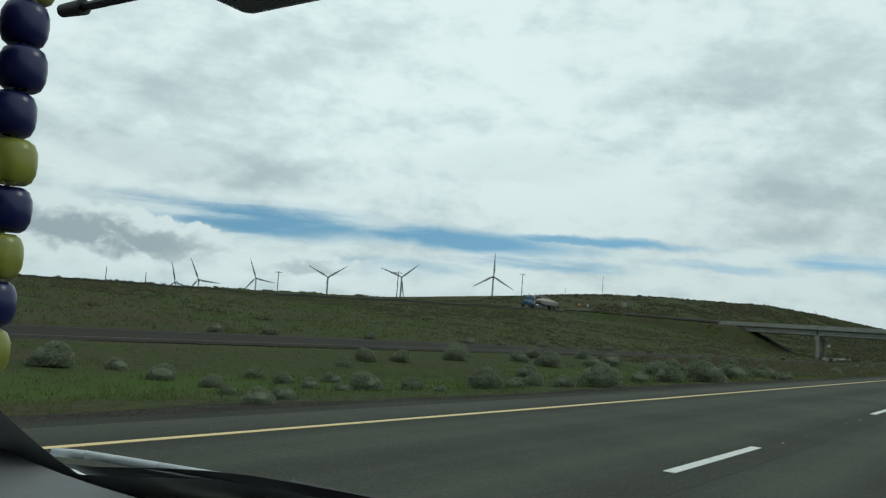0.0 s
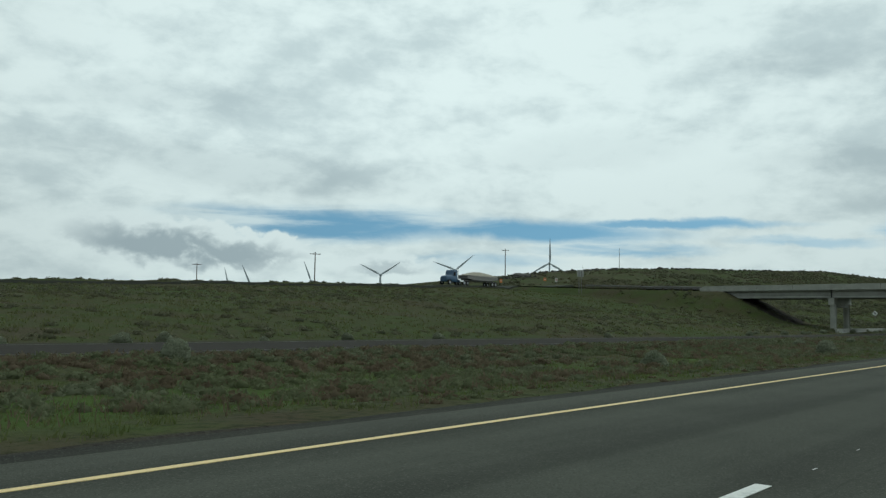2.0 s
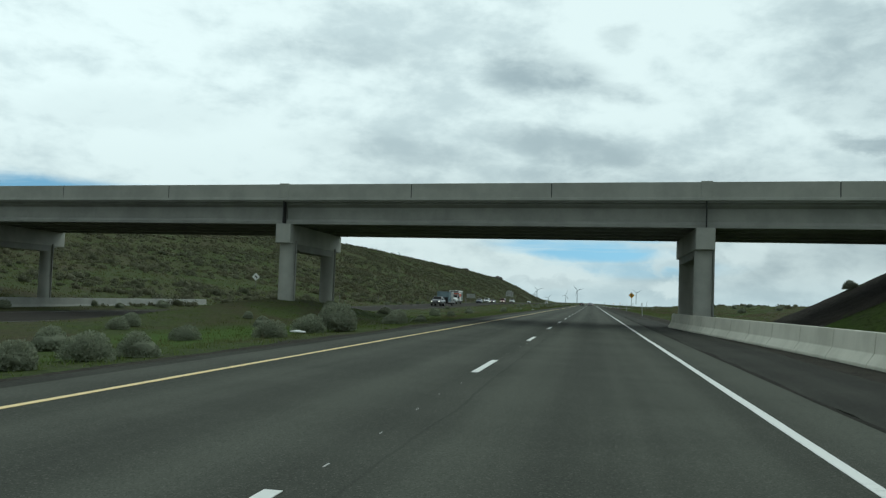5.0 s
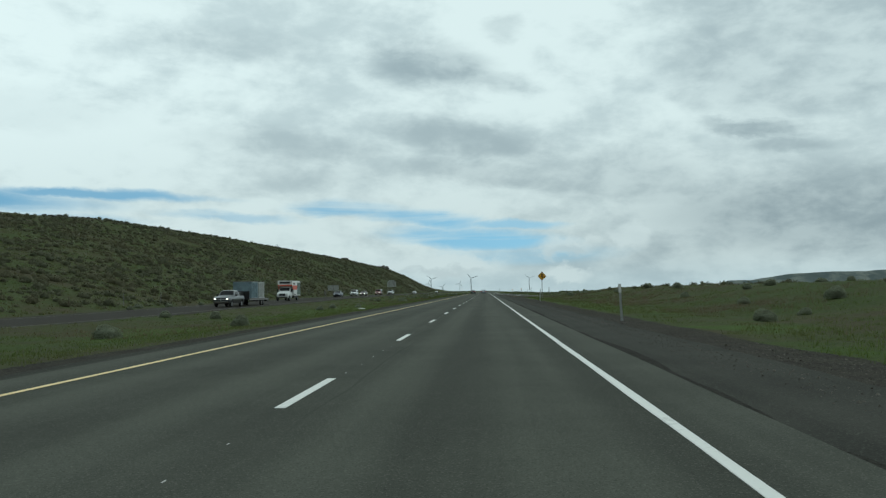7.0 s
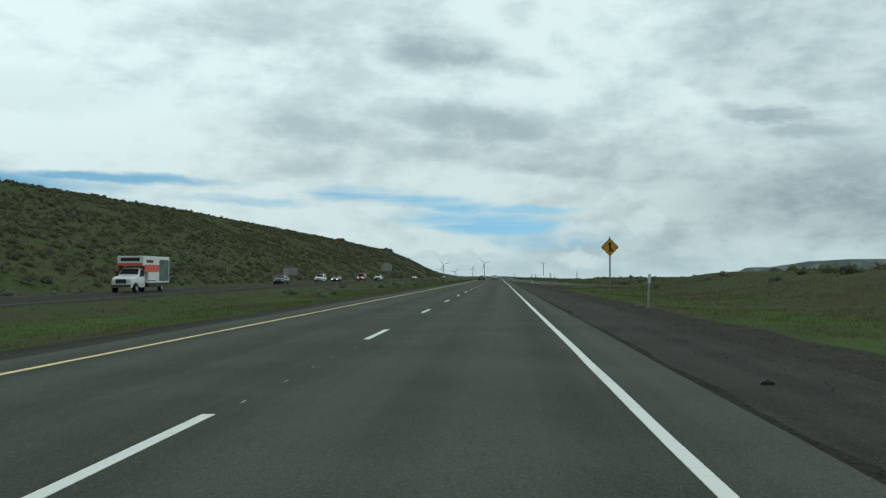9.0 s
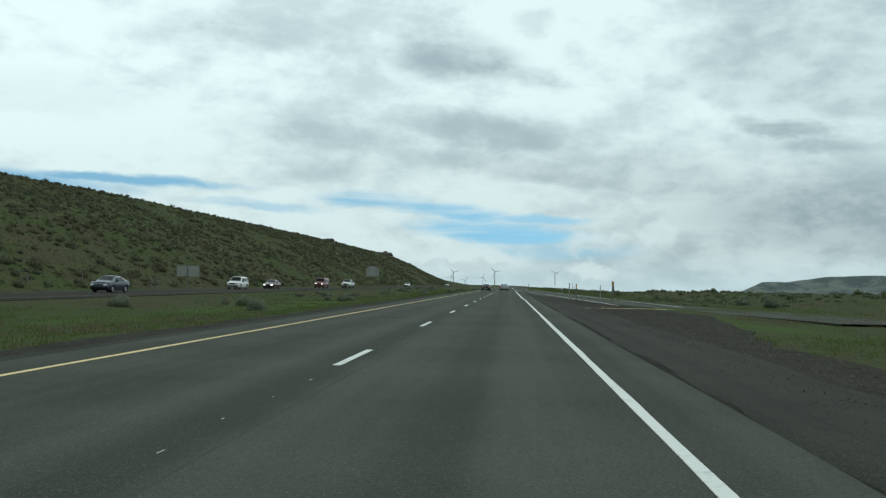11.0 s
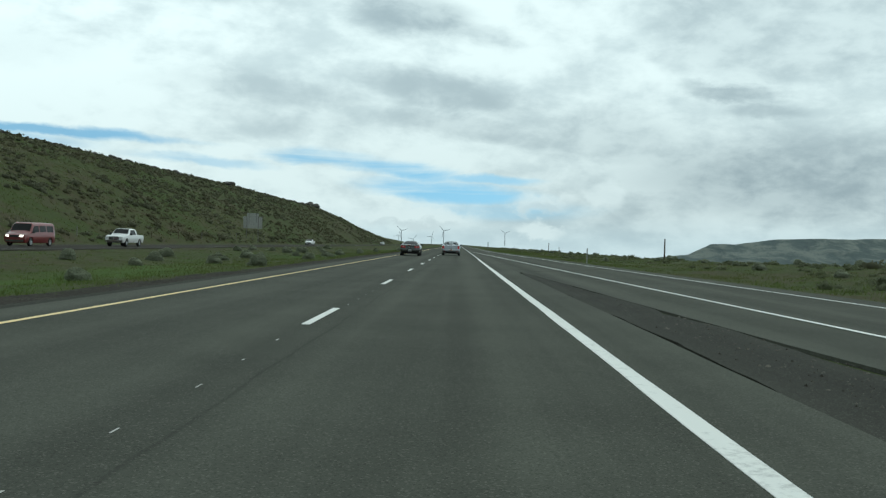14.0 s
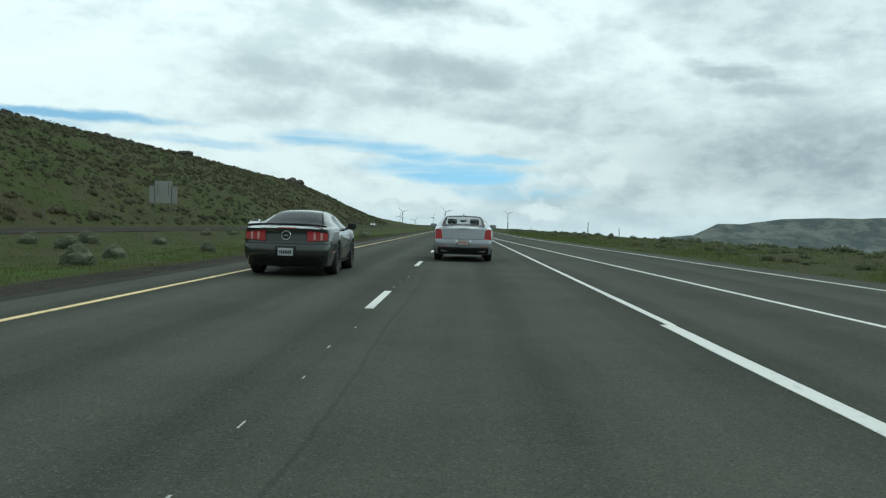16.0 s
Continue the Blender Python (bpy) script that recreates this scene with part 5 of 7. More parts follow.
def belly(car, shell, w=0.78):
    part("underbody", box(-w, w, 0.25, shell.long - 0.3, shell.sill - 0.03, shell.sill + 0.28, 0.03), BLACK, car)
    for y in shell.axles:
        part("wheel_housing", box(-w, w, y - shell.wheel - 0.03, y + shell.wheel + 0.03, shell.sill + 0.1, shell.wheel * 2 + 0.05, 0.05), BLACK, car)


def mirror_pair(car, shell, y, z, material, size=(0.20, 0.10, 0.15)):
    for s in (-1, 1):
        x = shell.side_x(y, z)
        bm = box(x + 0.03, x + 0.03 + size[0], y - size[1], y + size[1] * 0.4, z + 0.01, z + size[2] + 0.01, 0.03)
        rod(bm, (x - 0.05, y, z + 0.02), (x + 0.07, y, z + 0.05), 0.025, 0.025, 8)
        if s < 0:
            bmesh.ops.scale(bm, vec=(-1, 1, 1), verts=bm.verts[:])
            bmesh.ops.reverse_faces(bm, faces=bm.faces[:])
        part("door_mirror", bm, material, car)


def inside(x0, x1, y0, y1):
    return lambda c: x0 < c.x < x1 and y0 < c.y < y1


def plate(car, at, w, h, face, bars, name="number_plate", toward=-1):
    x, y, z = at
    p = part(name, box(x - w / 2, x + w / 2, y - 0.008, y + 0.008, z - h / 2, z + h / 2, 0.004), face, car, "number plate with an unreadable bar")
    yy = y + toward * 0.012
    for k in range(7):
        q = x + w * (k - 3) * 0.115
        part("number_bar", box(q - w * 0.036, q + w * 0.036, yy - 0.003, yy + 0.003, z - h * 0.24, z + h * 0.20), bars, p)
    part("plate_frame", box(x - w * 0.54, x + w * 0.54, y - 0.002, y + 0.010, z - h * 0.58, z + h * 0.58, 0.004), BLACK, p)


def coupe(x, y, turn):
    """The grey two-door coupe."""
    car = holder("sports_coupe", pose(x, y, 0.005, 0, 0, turn), "dark grey two-door sports coupe driving on the asphalt lane", "car")
    s = Shell(4.78,
              [(0, 1.00), (0.12, 1.03), (0.45, 1.045), (0.80, 1.075), (1.2, 1.225), (1.6, 1.345), (2.0, 1.39), (2.35, 1.395), (2.75, 1.345), (3.1, 1.20), (3.45, 1.025), (3.9, 0.985), (4.4, 0.92), (4.7, 0.84), (4.78, 0.80)],
              [(0, 0.965), (0.5, 0.985), (1.2, 1.0), (2.0, 0.965), (3.0, 0.945), (3.5, 0.945), (4.3, 0.88), (4.7, 0.77), (4.78, 0.72)],
              [(0, 0.865), (0.3, 0.905), (0.75, 0.935), (1.07, 0.950), (1.5, 0.935), (2.0, 0.905), (2.6, 0.900), (3.2, 0.91), (3.79, 0.938), (4.3, 0.90), (4.6, 0.84), (4.78, 0.76)],
              [(0, 0.74), (0.5, 0.74), (0.8, 0.70), (1.2, 0.60), (1.6, 0.545), (2.2, 0.54), (2.75, 0.56), (3.1, 0.62), (3.45, 0.70), (4.3, 0.66), (4.78, 0.52)],
              0.22, [(0.2, 0.16), (0.34, 0.06), (0.44, 0.0), (0.60, 0.0), (0.66, 0.035), (0.9, 0.055), (1.0, 0.03), (1.05, 0.08)], [(0.2, -0.12), (0.5, 0.0), (0.8, -0.06)], (1.07, 3.79), 0.348, (0.11, 0.20))
    body = part("body", s.skin(), GREY_PAINT, car, smooth=True)
    part("rear_window", s.patch("top", ((-0.66, 0.84), (0.66, 0.84), (0.50, 1.66), (-0.50, 1.66)), 0.012, 12, 12), GLASS_DARK, car, "tinted rear window", True)
    part("windscreen", s.patch("top", ((-0.54, 2.72), (0.54, 2.72), (0.66, 3.38), (-0.66, 3.38)), 0.010, 12, 10), GLASS_DARK, car, "tinted windscreen", True)
    for m in (1, -1):
        def flip(bm):
            if m < 0:
                bmesh.ops.scale(bm, vec=(-1, 1, 1), verts=bm.verts[:])
                bmesh.ops.reverse_faces(bm, faces=bm.faces[:])
            return bm
        part("side_window", flip(s.patch("side", ((1.98, 1.0), (3.12, 0.985), (2.66, 1.268), (2.06, 1.285)), 0.010)), GLASS_DARK, car, "tinted side window", True)
        part("quarter_window", flip(s.patch("side", ((1.46, 1.03), (1.88, 1.02), (1.80, 1.235), (1.74, 1.235)), 0.010)), GLASS_DARK, car, "triangular quarter window", True)
        part("window_trim", flip(s.patch("side", ((1.94, 0.972), (3.22, 0.958), (3.22, 0.975), (1.94, 0.992)), 0.014, 16, 1)), BLACK, car)
        # black strip that paints the shade line of the door crease
        part("body_crease", flip(s.patch("side", ((1.55, 0.845), (3.75, 0.815), (3.75, 0.826), (1.55, 0.856)), 0.006, 30, 1)), BLACK, car)
        part("side_scallop", flip(s.patch("side", ((1.72, 0.53), (3.3, 0.44), (3.3, 0.47), (1.78, 0.575)), 0.012, 24, 2)), GREY_PAINT, car, smooth=True)
        part("sill", flip(s.patch("side", ((1.5, 0.235), (3.4, 0.235), (3.4, 0.30), (1.5, 0.30)), 0.012, 16, 2)), BLACK, car)
        part("door_seam", flip(s.patch("side", ((3.24, 0.32), (3.252, 0.32), (3.262, 0.94), (3.25, 0.94)), 0.004, 1, 12)), BLACK, car)
        part("door_seam", flip(s.patch("side", ((1.86, 0.36), (1.872, 0.36), (1.952, 0.95), (1.94, 0.95)), 0.004, 1, 12)), BLACK, car)
        part("door_handle", flip(s.patch("side", ((2.02, 0.865), (2.24, 0.86), (2.24, 0.90), (2.02, 0.905)), 0.022, 4, 2)), GREY_PAINT, car)
        part("side_marker", flip(s.patch("side", ((0.28, 0.50), (0.46, 0.50), (0.45, 0.54), (0.29, 0.54)), 0.006, 4, 2)), LAMP_RED, car)
        # tail lamps: three upright segments with clear strips between
        lamp = part("tail_lamp", flip(s.patch("rear", ((0.430, 0.720), (0.835, 0.755), (0.85, 0.900), (0.43, 0.940)), 0.012, 14, 6)), LAMP_RED, car, "red tail lamp with pale strips", True)
        for q in (0.555, 0.695):
            part("lamp_strip", flip(s.patch("rear", ((q, 0.752), (q + 0.045, 0.756), (q + 0.045, 0.905), (q, 0.91)), 0.018, 2, 5)), LAMP_PINK, lamp)
        part("lamp_frame", flip(s.patch("rear", ((0.415, 0.707), (0.848, 0.742), (0.863, 0.914), (0.415, 0.955)), 0.005, 14, 6)), BLACK, car, smooth=True)
        part("exhaust_pipe", flip(pole((0.56, 0.09, 0.245), (0.56, 0.22, 0.245), 0.045, 0.045, 16)), RUBBER, car)
    part("bumper_valance", s.patch("rear", ((-0.74, 0.235), (0.74, 0.235), (0.66, 0.375), (-0.66, 0.375)), 0.010, 20, 4), BLACK, car, "black lower rear bumper")
    part("bumper_groove", s.patch("rear", ((-0.82, 0.405), (0.82, 0.405), (0.82, 0.418), (-0.82, 0.418)), 0.004, 24, 1), BLACK, car)
    part("bumper_seam", s.patch("rear", ((-0.86, 0.668), (0.86, 0.668), (0.86, 0.680), (-0.86, 0.680)), 0.004, 24, 1), BLACK, car)
    part("plate_recess", s.patch("rear", ((-0.24, 0.405), (0.24, 0.405), (0.21, 0.62), (-0.21, 0.62)), 0.004, 8, 4), BLACK, car)
    plate(car, (0.0, -0.13, 0.505), 0.31, 0.155, PLATE_WHITE, NAVY_PAINT)
    ring = lathe([(-0.012, 0.078), (-0.02, 0.09), (-0.012, 0.102), (0.0, 0.102)], 28)
    bmesh.ops.transform(ring, matrix=Matrix.Translation((0, s.end_y(0, 0.84, 0) - 0.006, 0.84)) @ Matrix.Rotation(radians(90), 4, "Z"), verts=ring.verts[:])
    badge = part("boot_emblem", ring, CHROME, car, "round chrome emblem", True)
    disc = pole((0, s.end_y(0, 0.84, 0) - 0.012, 0.84), (0, s.end_y(0, 0.84, 0) + 0.02, 0.84), 0.08, 0.08, 24)
    part("emblem_disc", disc, BLACK, badge)
    part("emblem_bar", box(-0.05, 0.05, s.end_y(0, 0.84, 0) - 0.018, s.end_y(0, 0.84, 0) - 0.01, 0.825, 0.855), CHROME, badge)
    # boot spoiler
    bm = bmesh.new()
    rows = []
    for q in np.linspace(-1, 1, 25):
        xx = 0.80 * q
        yy = 0.02 + 0.10 * q * q - 0.10
        zz = 1.075 - 0.035 * q ** 4
        rows.append([bm.verts.new((xx, yy + dy, zz + dz)) for dy, dz in ((-0.02, 0.0), (0.0, 0.016), (0.13, -0.004), (0.16, -0.03), (0.02, -0.022))])
    for a, b in zip(rows, rows[1:]):
        for i in range(5):
            bm.faces.new((a[i], a[(i + 1) % 5], b[(i + 1) % 5], b[i]))
    bm.faces.new(rows[0])
    bm.faces.new(rows[-1][::-1])
    bmesh.ops.recalc_face_normals(bm, faces=bm.faces[:])
    part("spoiler", bm, BLACK, car, "slim black boot spoiler", True)
    part("high_brake_lamp", s.patch("rear", ((-0.20, 0.985), (0.20, 0.985), (0.20, 1.005), (-0.20, 1.005)), 0.02, 6, 1), LAMP_RED, car)
    part("aerial", pole((0.62, 0.72, 1.03), (0.63, 0.68, 1.36), 0.012, 0.005, 6), BLACK, car)
    mirror_pair(car, s, 3.06, 0.965, BLACK)
    wheels(car, s, 0.80, 0.265, RIM_DARK, 10, 0.72)
    belly(car, s)
    t = sign_text("5.0", 0.10, (s.side_x(3.42, 0.71) + 0.008, 3.42, 0.71), CHROME, car, (90, 0, 90))
    t.name = "fender_numerals"
    return car


def saloon(x, y, turn):
    """The silver saloon with its upright tail lamps."""
    car = holder("silver_saloon", pose(x, y, 0.005, 0, 0, turn), "silver four-door saloon car driving on the asphalt lane", "car")
    s = Shell(5.04,
              [(0, 1.06), (0.1, 1.095), (0.5, 1.115), (0.82, 1.135), (1.25, 1.345), (1.6, 1.455), (2.1, 1.49), (2.7, 1.485), (3.1, 1.42), (3.5, 1.25), (3.85, 1.10), (4.4, 1.05), (4.9, 0.97), (5.04, 0.92)],
              [(0, 1.0), (0.5, 1.03), (1.5, 1.04), (3.0, 1.01), (3.8, 1.0), (4.8, 0.92), (5.04, 0.85)],
              [(0, 0.89), (0.25, 0.925), (1.0, 0.95), (2.5, 0.95), (4.0, 0.95), (4.7, 0.92), (5.04, 0.84)],
              [(0, 0.76), (0.8, 0.74), (1.25, 0.66), (1.6, 0.60), (2.7, 0.60), (3.1, 0.63), (3.85, 0.74), (5.04, 0.66)],
              0.24, [(0.2, 0.14), (0.32, 0.05), (0.42, 0.0), (0.62, 0.0), (0.68, 0.03), (1.02, 0.06), (1.1, 0.05)], [(0.2, -0.1), (0.6, 0.0), (0.95, -0.04)], (1.03, 4.08), 0.355, (0.09, 0.10), 0.05)
    holes = (lambda c: 0.89 < c.y < 1.56 and abs(c.x) < 0.69 - (c.y - 0.86) * 0.139, lambda c: 3.05 < c.y < 3.75 and abs(c.x) < 0.61 + (c.y - 3.02) * 0.105)
    part("body", s.skin(holes), SILVER_PAINT, car, smooth=True)
    part("rear_window", s.patch("top", ((-0.70, 0.86), (0.70, 0.86), (0.60, 1.58), (-0.60, 1.58)), 0.010, 12, 12), GLASS, car, "clear rear window", True)
    part("windscreen", s.patch("top", ((-0.62, 3.02), (0.62, 3.02), (0.70, 3.78), (-0.70, 3.78)), 0.008, 12, 10), GLASS, car, "clear windscreen", True)
    for q in (-0.38, 0.38):
        for yy, zz in ((1.66, 1.02), (2.45, 1.17)):
            seat = box(q - 0.24, q + 0.24, yy - 0.06, yy + 0.06, 0.55, zz, 0.05)
            part("seat_back", seat, SEAT_CLOTH, car)
            if yy > 2:
                part("headrest", box(q - 0.16, q + 0.16, yy - 0.05, yy + 0.05, zz + 0.01, zz + 0.19, 0.05), SEAT_CLOTH, car)
    for a, b, c, d in ((0, 0, 1, 0.10), (0, 0.90, 1, 1.0), (0, 0.10, 0.07, 0.90), (0.93, 0.10, 1, 0.90)):
        def rim(u, v):
            return ((2 * u - 1) * (0.705 - 0.105 * v), 0.855 + 0.73 * v)
        part("window_rim", s.patch("top", (rim(a, b), rim(c, b), rim(c, d), rim(a, d)), 0.014, 12 if c - a > 0.5 else 2, 2 if c - a > 0.5 else 12), BLACK, car)
    part("inner_mirror", box(-0.12, 0.12, 3.18, 3.22, 1.26, 1.33, 0.02), BLACK, car)
    part("cabin_floor", box(-0.7, 0.7, 0.5, 4.2, 0.40, 0.52), BLACK, car)
    for m in (1, -1):
        def flip(bm):
            if m < 0:
                bmesh.ops.scale(bm, vec=(-1, 1, 1), verts=bm.verts[:])
                bmesh.ops.reverse_faces(bm, faces=bm.faces[:])
            return bm
        part("side_window", flip(s.patch("side", ((1.45, 1.075), (2.25, 1.075), (2.25, 1.38), (1.75, 1.375)), 0.01)), GLASS_DARK, car, "", True)
        part("side_window", flip(s.patch("side", ((2.33, 1.075), (3.45, 1.05), (3.0, 1.34), (2.33, 1.38)), 0.01)), GLASS_DARK, car, "", True)
        part("tail_lamp", flip(s.patch("rear", ((0.655, 0.715), (0.885, 0.70), (0.875, 1.01), (0.70, 1.03)), 0.012, 8, 8)), LAMP_RED, car, "tall upright red tail lamp", True)
        part("lamp_trim", flip(s.patch("rear", ((0.64, 0.70), (0.895, 0.685), (0.885, 1.025), (0.685, 1.045)), 0.005, 8, 8)), CHROME, car)
        part("bumper_reflector", flip(s.patch("rear", ((0.52, 0.464), (0.80, 0.464), (0.80, 0.482), (0.52, 0.482)), 0.008, 8, 1)), LAMP_RED, car)
        part("exhaust_tip", flip(box(0.48, 0.70, -0.02, 0.1, 0.30, 0.36, 0.015)), STEEL_DULL, car)
        part("door_seam", flip(s.patch("side", ((2.28, 0.34), (2.292, 0.34), (2.292, 1.02), (2.28, 1.02)), 0.004, 1, 10)), BLACK, car)
    part("lower_bumper", s.patch("rear", ((-0.80, 0.25), (0.80, 0.25), (0.80, 0.445), (-0.80, 0.445)), 0.009, 20, 4), BLACK, car, "black lower bumper")
    part("boot_seam", s.patch("rear", ((-0.64, 0.705), (0.64, 0.705), (0.64, 0.717), (-0.64, 0.717)), 0.004, 20, 1), BLACK, car)
    part("boot_lip", s.patch("rear", ((-0.74, 1.035), (0.74, 1.035), (0.74, 1.06), (-0.74, 1.06)), 0.012, 20, 1), SILVER_PAINT, car)
    part("plate_recess", s.patch("rear", ((-0.27, 0.52), (0.27, 0.52), (0.25, 0.69), (-0.25, 0.69)), 0.004, 8, 4), CHROME, car)
    plate(car, (0.0, -0.115, 0.605), 0.31, 0.145, PLATE_WHITE, PLATE_RED)
    part("wing_emblem", s.patch("rear", ((-0.11, 0.86), (0.11, 0.86), (0.13, 0.885), (-0.13, 0.885)), 0.01, 6, 1), CHROME, car, "slim chrome emblem")
    part("roof_aerial", prism([(-0.02, 1.485), (0.02, 1.485), (0.0, 1.545)], 1.75, 1.95), SILVER_PAINT, car)
    mirror_pair(car, s, 3.42, 1.03, SILVER_PAINT, (0.22, 0.10, 0.15))
    wheels(car, s, 0.815, 0.24, RIM, 7, 0.68)
    belly(car, s)
    return car


def common_car(name, label, x, y, z, turn, paint, s, rear_glass, side_glass, screen, lamps_on=False, rim=None, grille=None, bumper=None):
    """A car of the oncoming traffic, with windows, lamps, grille, bumpers and wheels."""
    car = holder(name, pose(x, y, z + 0.005, 0, 0, turn), label, "car", "oncoming traffic")
    part("body", s.skin(), paint, car, smooth=True)
    L = s.long
    part("windscreen", s.patch("top", screen, 0.010, 10, 8), GLASS_DARK, car, "", True)
    if rear_glass:
        part("rear_window", s.patch("top", rear_glass, 0.010, 10, 8), GLASS_DARK, car, "", True)
    zl = float(s.at(1, L * 0.97))
    for m in (1, -1):
        def flip(bm):
            if m < 0:
                bmesh.ops.scale(bm, vec=(-1, 1, 1), verts=bm.verts[:])
                bmesh.ops.reverse_faces(bm, faces=bm.faces[:])
            return bm
        for g in side_glass:
            part("side_window", flip(s.patch("side", g, 0.010)), GLASS_DARK, car, "", True)
        part("headlamp", flip(s.patch("front", ((0.46, zl - 0.20), (0.74, zl - 0.18), (0.76, zl - 0.03), (0.46, zl - 0.06)), 0.012, 6, 4)), LAMP_ON if lamps_on else LAMP_CLEAR, car, "", True)
        part("tail_lamp", flip(s.patch("rear", ((0.62, 0.72), (0.80, 0.72), (0.80, 0.98), (0.64, 0.98)), 0.012, 4, 4)), LAMP_RED, car, "", True)
    part("grille", s.patch("front", ((-0.40, zl - 0.24), (0.40, zl - 0.24), (0.42, zl - 0.05), (-0.42, zl - 0.05)), 0.014, 8, 3), grille or BLACK, car)
    part("front_bumper", s.patch("front", ((-0.78, s.sill + 0.06), (0.78, s.sill + 0.06), (0.80, s.sill + 0.24), (-0.80, s.sill + 0.24)), 0.03, 12, 3), bumper or BLACK, car)
    mirror_pair(car, s, screen[0][1] + (screen[2][1] - screen[0][1]) * 0.6, float(s.at(1, L * 0.6)) - 0.02, BLACK)
    wheels(car, s, float(s.at(2, s.axles[0])) - 0.14, 0.22, rim or RIM, 6, 0.64)
    belly(car, s, float(s.at(2, s.axles[0])) - 0.16)
    return car


def suv_shell():
    return Shell(4.75, [(0, 1.10), (0.06, 1.5), (0.25, 1.74), (0.6, 1.79), (2.4, 1.80), (2.8, 1.74), (3.45, 1.18), (4.3, 1.08), (4.7, 0.98), (4.75, 0.92)],
                 [(0, 1.05), (1, 1.08), (3.3, 1.04), (4.4, 0.98), (4.75, 0.88)], [(0, 0.88), (0.4, 0.93), (2.5, 0.93), (4.2, 0.92), (4.75, 0.82)],
                 [(0, 0.72), (0.25, 0.66), (2.6, 0.66), (3.4, 0.76), (4.75, 0.66)], 0.30, [(0.2, 0.06), (0.6, 0.0), (1.0, 0.05), (1.7, 0.1)], [(0.2, -0.1), (0.6, 0), (0.98, -0.03)], (0.95, 3.80), 0.37, (0.07, 0.09), 0.05)


def small_shell(long=4.5, high=1.46):
    k = high / 1.46
    return Shell(long, [(0, 1.0 * k), (0.3, 1.10 * k), (0.8, 1.24 * k), (1.3, 1.40 * k), (2.0, 1.46 * k), (2.5, 1.43 * k), (3.4, 1.02 * k), (4.2, 0.92 * k), (long - 0.03, 0.80), (long, 0.76)],
                 [(0, 0.95), (1, 0.97), (3.2, 0.94), (4.1, 0.86), (long, 0.70)], [(0, 0.82), (0.4, 0.89), (2.5, 0.90), (4.0, 0.89), (long, 0.76)],
                 [(0, 0.68), (0.8, 0.62), (1.4, 0.56), (2.4, 0.57), (3.4, 0.70), (long, 0.56)], 0.22, [(0.2, 0.08), (0.5, 0), (0.95, 0.06)], [(0.2, -0.12), (0.5, 0), (0.8, -0.08)], (0.88, long - 0.92), 0.325, (0.10, 0.17), 0.05)


def van_shell():
    return Shell(5.4, [(0, 1.2), (0.04, 1.8), (0.18, 2.02), (0.6, 2.06), (3.6, 2.06), (3.95, 1.97), (4.55, 1.30), (5.1, 1.12), (5.38, 1.02), (5.4, 0.98)],
                 [(0, 1.15), (2, 1.15), (4.4, 1.12), (5.1, 1.02), (5.4, 0.94)], [(0, 0.94), (0.4, 1.0), (3, 1.0), (4.8, 0.98), (5.4, 0.90)],
                 [(0, 0.84), (0.3, 0.80), (3.7, 0.80), (4.5, 0.86), (5.4, 0.74)], 0.30, [(0.2, 0.06), (0.5, 0), (1.1, 0.03), (2.0, 0.06)], [(0.2, -0.08), (0.5, 0), (1.0, -0.02)], (1.0, 4.50), 0.36, (0.05, 0.07), 0.06)


